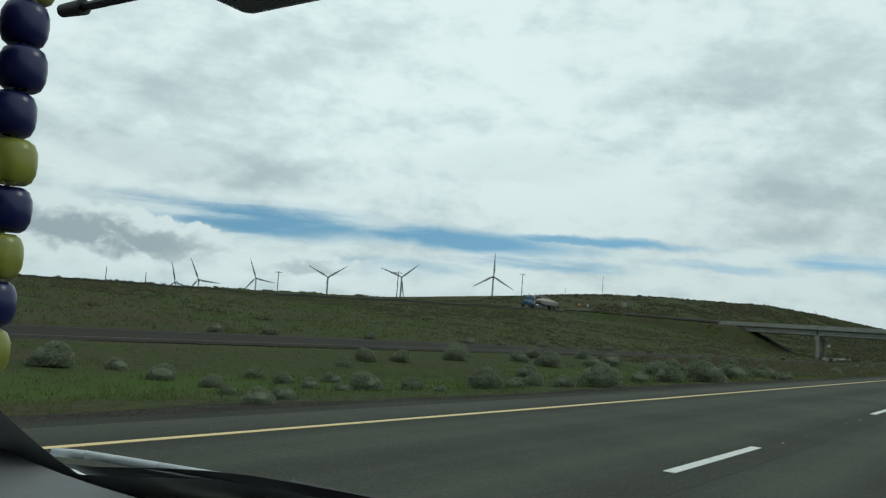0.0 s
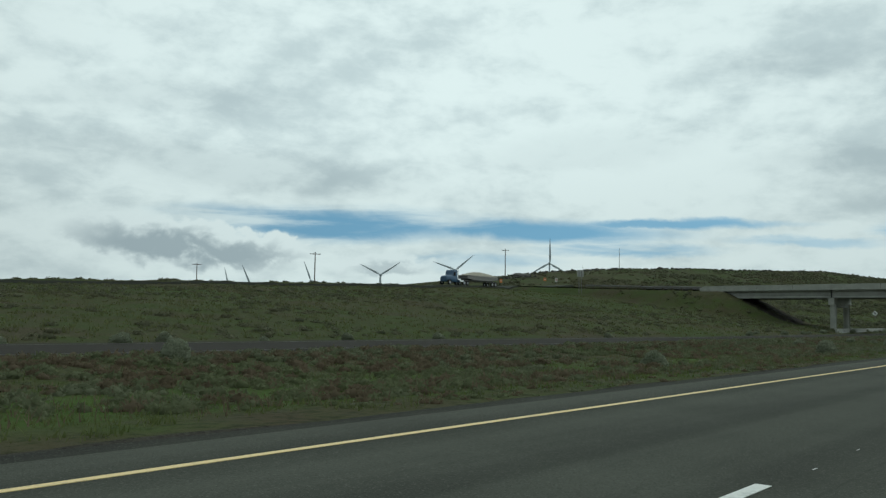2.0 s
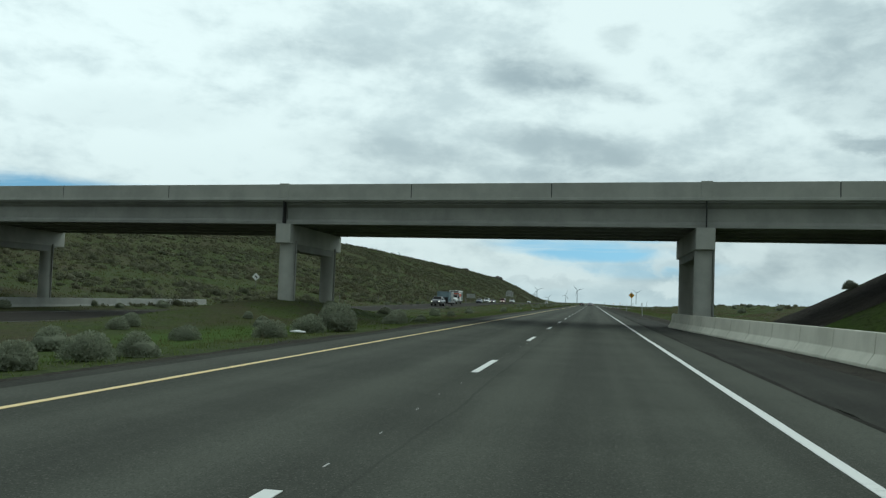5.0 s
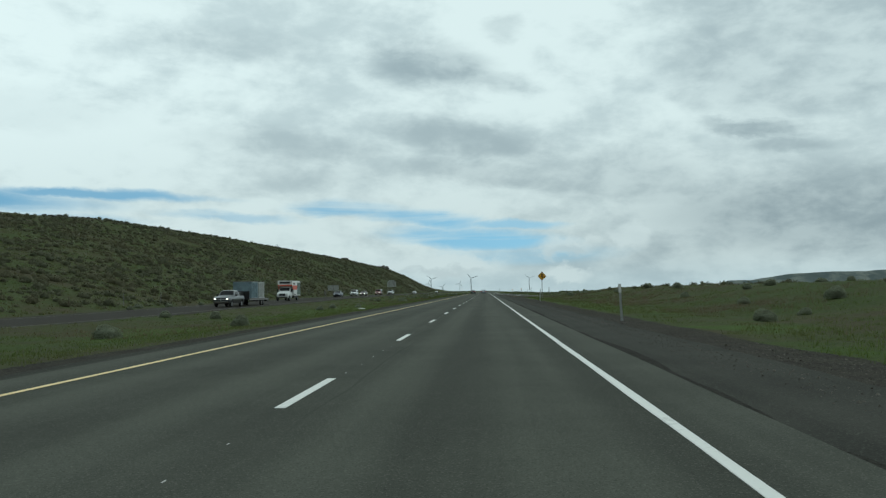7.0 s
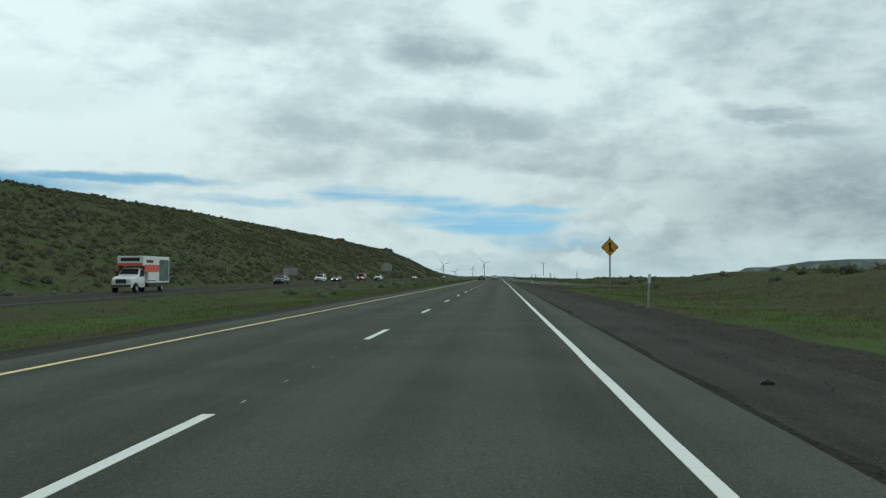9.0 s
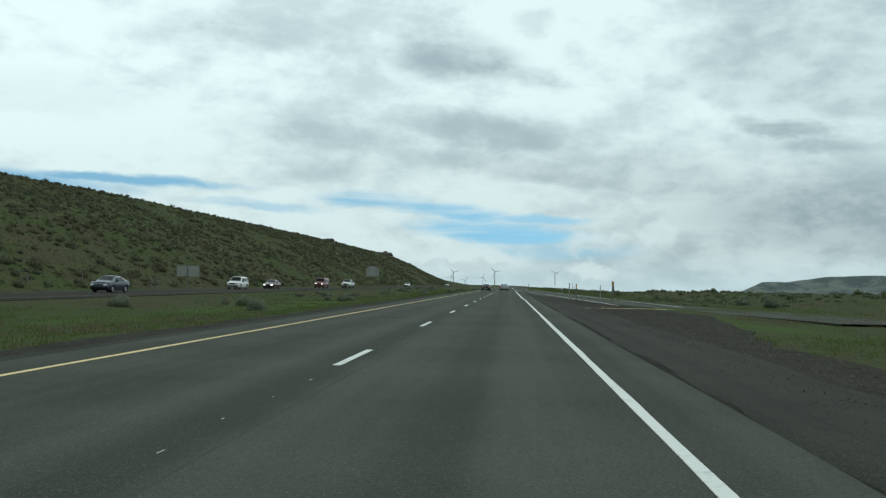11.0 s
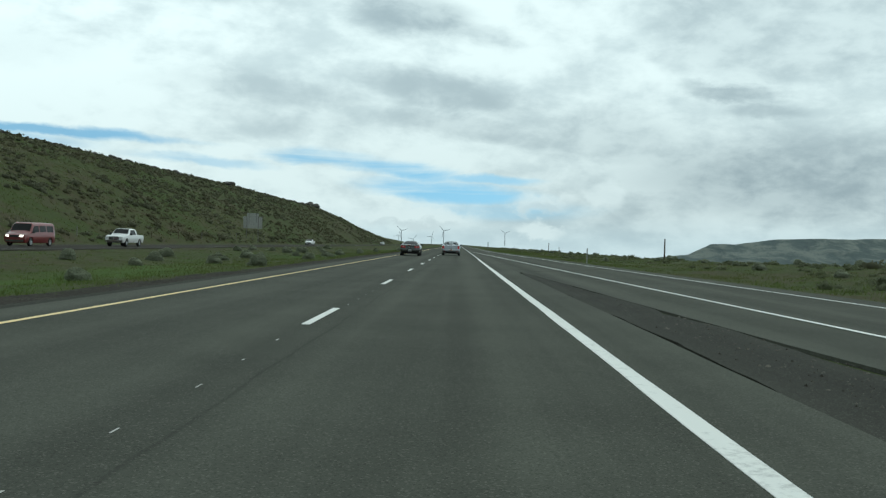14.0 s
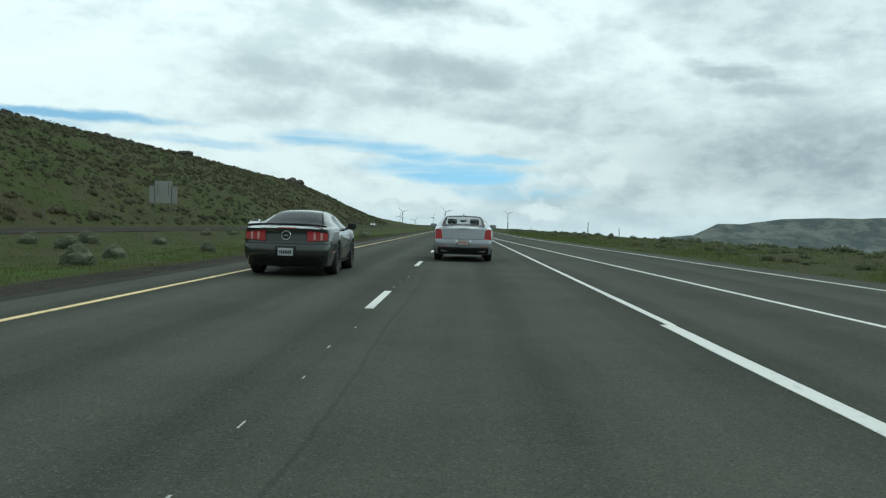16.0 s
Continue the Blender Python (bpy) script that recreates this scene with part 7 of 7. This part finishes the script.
def lump(rng, level, squash, sprays):
    """Corner and face arrays of a low mound of twigs with an uneven outline."""
    bm = bmesh.new()
    bmesh.ops.create_icosphere(bm, subdivisions=level, radius=1.0)
    off = Vector((rng.uniform(0, 90), rng.uniform(0, 90), 0))
    for q in bm.verts:
        w = 0.58 + 0.22 * noise.noise(q.co * 1.3 + off) + 0.12 * noise.noise(q.co * 3.6 + off)
        q.co = Vector((q.co.x * w, q.co.y * w * 1.1, max(-0.05, q.co.z * w * squash + 0.22 * squash)))
    v, f = np.array([q.co[:] for q in bm.verts]), np.array([[q.index for q in p.verts] for p in bm.faces])
    bm.free()
    lv, lf = leaf_ball(rng, sprays, 0.42 / sprays ** 0.22, 1.0, squash)
    lt = np.concatenate([lf[:, :3], lf[:, [0, 2, 3]]])
    return np.concatenate([v, lv]), np.concatenate([f, lt + len(v)])


def scatter(name, pts, sizes, level, squash, material, label, category, variants=14):
    """One joined mesh of many small shrubs."""
    kinds = [lump(rng, level, squash, 36 if level == 1 else 150) for _ in range(variants)]
    vs, fs, n = [], [], 0
    for (x, y, z), s in zip(pts, sizes):
        v, f = kinds[int(rng.integers(0, variants))]
        a = rng.uniform(0, 6.28)
        c, sn = math.cos(a), math.sin(a)
        w = np.stack([(v[:, 0] * c - v[:, 1] * sn) * s + x, (v[:, 0] * sn + v[:, 1] * c) * s + y, v[:, 2] * s + z], -1)
        vs.append(w)
        fs.append(f + n)
        n += len(v)
    return tagged(raw(name, np.concatenate(vs), np.concatenate(fs), material, True), label, category, kind="stuff")


def hill_points(n, x0, x1, y0, y1, dense, seed):
    r = np.random.default_rng(seed)
    x, y = r.uniform(x0, x1, n), r.uniform(y0, y1, n)
    foot = far_lane(y) - 8.5
    clump = rough2(x, y, 26, seed) + 0.6 * rough2(x, y, 7, seed + 3)
    on_road = np.abs(y - (BRIDGE_AT[1] + BRIDGE_LEAN * (x - BRIDGE_AT[0]) + 5)) < 6.5
    ok = (x < foot) & (clump > dense) & ~(on_road & (x < -40))
    ok &= ~((y < 265) & (np.abs(x - (np.interp(y, CREST_Y, CREST_X) + 8 + np.interp(y, (210, 260), (0, 17)))) < 4.5))
    x, y = x[ok], y[ok]
    return np.stack([x, y, land(x, y) - 0.06], -1), r


pts, r = hill_points(24000, -128, -35, 235, 1060, -0.42, 51)
scatter("hill_shrubs", pts, r.uniform(0.22, 0.75, len(pts)) * r.choice((0.8, 1.0, 1.6), len(pts), p=(0.4, 0.45, 0.15)), 1, 0.95, SHRUB, "dark green shrubs scattered over the hillside", "shrubs")
pts, r = hill_points(8200, -116, -34, -40, 235, -0.05, 52)
scatter("slope_shrubs", pts, r.uniform(0.2, 0.62, len(pts)), 1, 0.6, SHRUB, "low shrubs on the grassy slope", "shrubs")
pts, r = hill_points(2600, -170, -110, 240, 520, -0.1, 53)
scatter("crest_shrubs", pts, r.uniform(0.3, 0.9, len(pts)), 1, 0.7, SHRUB, "dark shrubs along the crest of the hill", "shrubs")
r = np.random.default_rng(57)
for nm, mat, label, thr, sd in (("median_shrubs", MEDIAN_SHRUB, "low olive shrubs in the rough of the median", 0.0, 71), ("brown_shrubs", WEED, "low rusty brown weeds and shrubs in the median", 0.22, 72)):
    x, y = r.uniform(-22, -5.4, 5200), r.uniform(50, 168, 5200)
    ok = (rough2(x, y, 6, sd) > thr - 0.3 * ((y > 62) & (y < 180))) & (x > far_lane(y) + 5.6) & ~((np.abs(x + 16) < 2) & (np.abs(y - 214) < 9))
    x, y = x[ok], y[ok]
    scatter(nm, np.stack([x, y, land(x, y) - 0.04], -1), r.uniform(0.10, 0.34, len(x)) * np.clip((-5.2 - x) / 3, 0.5, 1), 1, 0.80, mat, label, "shrubs")
r = np.random.default_rng(58)
x, y = r.uniform(13.5, 48, 5200), r.uniform(430, 950, 5200)
ok = (x > 15.5 - (y - 456) * 0.012) & (rough2(x, y, 16, 15) > -0.1)
x, y = x[ok], y[ok]
scatter("verge_scrub", np.stack([x, y, land(x, y) - 0.05], -1), r.uniform(0.12, 0.40, len(x)) * r.choice((1.0, 1.7), len(x), p=(0.9, 0.1)), 1, 0.8, MEDIAN_SHRUB, "mixed green and brown scrub beyond the on-ramp", "shrubs")
r = np.random.default_rng(54)
x, y = r.uniform(24, 120, 2600), r.uniform(150, 1000, 2600)
ok = (rough2(x, y, 30, 5) > -0.05) & ~((y > 196) & (y < 232))
x, y = x[ok], y[ok]
scatter("plain_shrubs", np.stack([x, y, land(x, y) - 0.05], -1), r.uniform(0.3, 1.0, len(x)), 1, 0.75, SHRUB, "dark shrubs over the plain beside the river", "shrubs")


def blades(name, x, y, height, width, per, material, label, seed):
    r = np.random.default_rng(seed)
    x, y, height = np.repeat(x, per), np.repeat(y, per), np.repeat(height, per)
    n = len(x)
    x, y = x + r.normal(0, 0.16, n), y + r.normal(0, 0.16, n)
    z = land(x, y) - 0.03
    a = r.uniform(0, 6.28, n)
    h = height * r.uniform(0.5, 1.2, n)
    w = width * r.uniform(0.6, 1.3, n)
    lx, ly = r.normal(0, 0.35, n) * h, r.normal(0, 0.35, n) * h
    v = np.stack([np.stack([x - np.cos(a) * w, y - np.sin(a) * w, z], -1), np.stack([x + np.cos(a) * w, y + np.sin(a) * w, z], -1), np.stack([x + lx, y + ly, z + h], -1)], 1).reshape(-1, 3)
    f = np.arange(3 * n).reshape(-1, 3)
    return tagged(raw(name, v, f, material), label, "grass", kind="stuff")


r = np.random.default_rng(60)
n = 26000
x, y = -5.7 - r.gamma(1.5, 4.4, n), r.uniform(-8, 620, n)
ok = (x > far_lane(y) + 6.2) & (rough2(x, y, 4, 8) > -0.45)
x, y = x[ok], y[ok]
blades("median_grass", x, y, r.uniform(0.05, 0.15, len(x)), 0.016, 12, TUFT, "green grass tufts in the median", 61)
n = 9000
x, y = -6.9 - r.gamma(1.5, 3.2, n), r.uniform(-8, 620, n)
ok = (x > far_lane(y) + 6.2) & (rough2(x, y, 14, 18) > 0.10 - 0.40 * ((y > 60) & (y < 165)) + 0.4 * (y < 55) + 0.35 * (y > 400))
x, y = x[ok], y[ok]
blades("dry_weeds", x, y, r.uniform(0.10, 0.26, len(x)), 0.014, 8, WEED, "dry brown weeds standing in the median", 62)
n = 24000
x, y = 8.5 + r.gamma(1.6, 5.0, n), r.uniform(225, 720, n)
ok = (x < 60) & (rough2(x, y, 4, 9) > -0.3) & ~((y > 385) & (x < np.maximum(8.77 - (y - 456.7) * 0.03, 3.9) + np.interp(y, (385, 430), (12, 5.6))))
x, y = x[ok], y[ok]
blades("roadside_grass", x, y, r.uniform(0.06, 0.20, len(x)), 0.016, 10, TUFT, "green grass tufts beside the outer shoulder", 63)
n = 7000
x, y = 11.5 + r.gamma(1.8, 5.0, n), r.uniform(225, 400, n)
ok = (x < 46) & (rough2(x, y, 7, 28) > 0.0)
x, y = x[ok], y[ok]
blades("verge_weeds", x, y, r.uniform(0.10, 0.36, len(x)), 0.011, 8, WEED, "dry brown weeds standing behind the gravel verge", 65)
n = 46000
x, y = r.uniform(-112, -33, n), r.uniform(-30, 700, n)
ok = x < far_lane(y) - 7.5
x, y = x[ok], y[ok]
blades("slope_grass", x, y, r.uniform(0.12, 0.34, len(x)), 0.06, 5, SLOPE_TUFT, "tufted grass over the slope", 64)


# ---- rocks along the crest ----
def boulder(rng, size):
    bm = bmesh.new()
    bmesh.ops.create_icosphere(bm, subdivisions=2, radius=1.0)
    off = Vector((rng.uniform(0, 90), rng.uniform(0, 90), 0))
    for q in bm.verts:
        d = 0.75 + 0.5 * noise.noise(q.co * 1.1 + off)
        q.co = Vector((q.co.x * d * size[0], q.co.y * d * size[1], q.co.z * d * size[2]))
    return bm


for x, y, sx, sy, sz in ((-93.3, 814, 3.2, 4.0, 1.5), (-92.5, 808, 1.8, 2.2, 1.0), (-84.0, 953, 3.0, 9.0, 2.2), (-82.0, 964, 3.0, 6.0, 2.4), (-86.0, 938, 2.5, 8.0, 1.4), (-88.0, 915, 2.2, 7.0, 1.0), (-148, 285, 4, 5, 1.2), (-146, 281, 3, 3, 0.9)):
    b = link("boulder", boulder(rng, (sx, sy, sz)), ROCK)
    b.location = (x, y, top_of(x, y) + sz * 0.25)
    tagged(b, "dark basalt outcrop on the crest of the hill", "rock", "outcrops on the crest")
rv, rf, n = [], [], 0
bm = boulder(rng, (1, 1, 0.8))
base_v = np.array([q.co[:] for q in bm.verts])
base_f = np.array([[q.index for q in f.verts] for f in bm.faces])
bm.free()
for k in range(620):
    y = rng.uniform(250, 975)
    x = float(np.interp(y, CREST_Y, CREST_X)) + rng.normal(0.5, 1.6)
    s = rng.uniform(0.25, 0.95) * (1.25 if rng.random() < 0.15 else 0.8)
    a = rng.uniform(0, 6.28)
    c, sn = math.cos(a), math.sin(a)
    v = np.stack([(base_v[:, 0] * c - base_v[:, 1] * sn) * s * 1.5 + x, (base_v[:, 0] * sn + base_v[:, 1] * c) * s + y, base_v[:, 2] * s + top_of(x, y)], -1)
    rv.append(v)
    rf.append(base_f + n)
    n += len(v)
tagged(raw("crest_stones", np.concatenate(rv), np.concatenate(rf), ROCK), "loose dark stones along the crest", "stones", kind="stuff")


# ---- the car at the start of the drive, with what hangs on its windscreen ----
HX, HY = 2.33, -3.43
HOST_PAINT = plain("pale_silver_bonnet_paint", (0.50, 0.53, 0.55), 0.28, 0.3, 0.05, 200, 0.8)
DASH = Mat("grained_dashboard_vinyl", 0.6)
DASH.color(DASH.mix(DASH.step(DASH.noise(3.0, 4, local=True), 0.35, 0.65), (0.12, 0.122, 0.122), (0.17, 0.172, 0.172))).bump(DASH.noise(420.0, 3, local=True), 0.002, 0.6)
BEAD_BLUE = plain("dark_blue_bead", (0.010, 0.012, 0.085), 0.3, 0, 0.15, 80)
BEAD_LIME = plain("lime_bead", (0.36, 0.38, 0.06), 0.3, 0, 0.15, 80)
BEAD_LIME.node_tree.nodes["Principled BSDF"].inputs["Transmission Weight"].default_value = 0.3
BEAD_CLEAR = plain("pale_bead", (0.5, 0.42, 0.38), 0.3, 0, 0.15, 80)


def host_car():
    car = holder("parked_car", pose(HX, HY, 0.005), "silver car with grey dashboard standing on the asphalt lane", "car")
    s = Shell(5.0,
              [(0, 1.06), (0.1, 1.10), (0.82, 1.14), (1.25, 1.37), (1.6, 1.49), (2.1, 1.53), (2.7, 1.52), (3.1, 1.44), (3.5, 1.20), (3.85, 0.945), (4.2, 0.885), (4.6, 0.81), (4.85, 0.74), (5.0, 0.68)],
              [(0, 1.0), (1.5, 1.02), (3.0, 0.98), (3.8, 0.90), (4.2, 0.84), (4.8, 0.71), (5.0, 0.62)],
              [(0, 0.87), (0.25, 0.90), (1.0, 0.92), (2.5, 0.92), (4.0, 0.92), (4.7, 0.88), (5.0, 0.80)],
              [(0, 0.76), (0.8, 0.74), (1.25, 0.68), (1.6, 0.64), (2.7, 0.64), (3.1, 0.67), (3.85, 0.76), (5.0, 0.64)],
              0.24, [(0.2, 0.12), (0.42, 0.0), (0.68, 0.03), (1.1, 0.05)], [(0.2, -0.1), (0.6, 0.0), (0.9, -0.04)], (1.0, 3.98), 0.34, (0.09, 0.12), 0.05)
    holes = (lambda c: 2.88 < c.y < 3.80 and abs(c.x) < 0.64 + (c.y - 2.88) * 0.13,
             lambda c: 0.90 < c.y < 1.52 and abs(c.x) < 0.62,
             lambda c: 1.35 < c.y < 3.45 and 1.03 < c.z < 1.36 - max(0.0, c.y - 2.75) * 0.45 and abs(c.x) > 0.6)
    part("body", s.skin(holes), HOST_PAINT, car, "silver bodywork", True)
    # dashboard: a broad rounded shelf under the windscreen
    prof = [(3.28, 0.60), (3.26, 0.86), (3.30, 0.885), (3.40, 0.900), (3.60, 0.915), (3.78, 0.918), (3.81, 0.89), (3.81, 0.60)]
    bm = bmesh.new()
    rows = []
    for q in np.linspace(-0.86, 0.86, 25):
        dip = 0.10 * (abs(q) / 0.86) ** 4
        rows.append([bm.verts.new((q, y - dip * 0.6, z + 0.04 * (abs(q) / 0.86) ** 6)) for y, z in prof])
    for a, b in zip(rows, rows[1:]):
        for i in range(len(prof) - 1):
            bm.faces.new((a[i], b[i], b[i + 1], a[i + 1]))
    bm.faces.new(rows[0])
    bm.faces.new(rows[-1][::-1])
    bmesh.ops.recalc_face_normals(bm, faces=bm.faces[:])
    part("dashboard", bm, DASH.m, car, "grey grained dashboard", True)
    part("windscreen_seal", s.patch("top", ((-0.80, 3.80), (0.80, 3.80), (0.80, 3.86), (-0.80, 3.86)), 0.012, 20, 2), BLACK, car)
    # a thin silver rod, added to draw the bonnet's bright reflection
    edge = bmesh.new()
    run = [(-0.79, 3.775, 0.952), (-0.73, 3.79, 0.955), (-0.59, 3.81, 0.957), (-0.45, 3.838, 0.957), (-0.33, 3.86, 0.955)]
    for a, b in zip(run, run[1:]):
        rod(edge, a, b, 0.0065, 0.0065, 14)
    part("bonnet_edge", edge, HOST_PAINT, car, "silver rod added as the reflection along the bonnet edge", True)
    for m in (1, -1):
        wiper = bmesh.new()
        pts = [(-0.42, 3.90, 0.945), (-0.2, 3.86, 0.958), (0.12, 3.88, 0.955)] if m > 0 else [(0.7, 3.9, 0.94), (0.4, 3.86, 0.955), (0.15, 3.9, 0.95)]
        for a, b in zip(pts, pts[1:]):
            rod(wiper, a, b, 0.012, 0.010, 8)
        part("wiper", wiper, BLACK, car)
        part("door_pillar", pole((m * 0.84, 3.62, 0.98), (m * 0.70, 2.92, 1.40), 0.04, 0.035, 8), DASH.m, car)
    wheels(car, s, 0.80, 0.22, RIM, 7, 0.66)
    belly(car, s)
    return s


host_car()
EYE = Vector((2.75, -0.43, 1.19))

mirror = holder("rear_view_mirror", Matrix.Translation(EYE + Vector((-0.44, 0.13, 0.11))), "black rear-view mirror hanging at the windscreen", "mirror")
bm = bmesh.new()
bmesh.ops.create_uvsphere(bm, u_segments=24, v_segments=12, radius=1)
for v in bm.verts:
    v.co = Vector((v.co.x * 0.125, v.co.y * 0.028 + 0.03 * v.co.x ** 2, v.co.z * 0.042))
part("housing", bm, BLACK, mirror, "", True)
part("glass", box(-0.10, 0.10, -0.030, -0.024, -0.030, 0.030, 0.01), plain("mirror_glass", (0.7, 0.72, 0.74), 0.02, 1.0, 0.02), mirror)
part("stalk", pole((0, 0.02, 0.02), (0.02, 0.20, 0.13), 0.012, 0.010, 10), BLACK, mirror)


def bead_string(dx, dy, top, count, pitch, radius, start):
    s = holder("bead_string", Matrix.Translation(EYE + Vector((dx, dy, top))), "string of dark blue and lime beads hanging from the mirror", "beads", "bead strings on the mirror")
    part("cord", pole((0, 0, 0.01), (0, 0, -count * pitch), 0.0012, 0.0012, 6), BEAD_CLEAR, s)
    shapes = {}
    r = np.random.default_rng(start)
    for k in range(count):
        m = (BEAD_BLUE, BEAD_BLUE, BEAD_LIME, BEAD_BLUE)[(k + start) % 4] if k % 7 else BEAD_LIME
        if m.name not in shapes:
            bm = lathe([(-0.44 * pitch, radius * 0.3), (-0.47 * pitch, radius * 0.62), (-0.40 * pitch, radius * 0.82), (-0.22 * pitch, radius * 0.97), (0, radius), (0.22 * pitch, radius * 0.97), (0.40 * pitch, radius * 0.82), (0.47 * pitch, radius * 0.62), (0.44 * pitch, radius * 0.3)], 28)
            bmesh.ops.transform(bm, matrix=Matrix.Rotation(radians(90), 4, "Y"), verts=bm.verts[:])
            first = part("bead", bm, m, s, "", True)
            shapes[m.name] = first.data
            b = first
        else:
            b = new("bead", shapes[m.name])
            b.parent = s
        b.location = (float(r.uniform(-1, 1)) * 0.0022, float(r.uniform(-1, 1)) * 0.002, -(k + 0.5) * pitch)


bead_string(-0.335, 0.184, 0.150, 10, 0.0185, 0.0092, 1)
bead_string(-0.415, 0.150, 0.085, 12, 0.0165, 0.0085, 2)

device = holder("windscreen_receiver", Matrix.Translation(EYE + Vector((-0.370, 0.33, 0.203))), "black box with two stub aerials stuck to the windscreen", "receiver")
part("case", box(-0.036, 0.036, -0.03, 0.03, -0.026, 0.022, 0.006), BLACK, device)
for sgn, l in ((-1, 0.165), (1, 0.165)):
    arm = part("aerial", pole((sgn * 0.04, 0, -0.012), (sgn * l, 0, -0.010), 0.0035, 0.003, 8), BLACK, device)
    part("tip", pole((sgn * l, 0, -0.010), (sgn * (l + 0.025), 0, -0.009), 0.0055, 0.0045, 20), BLACK, arm)
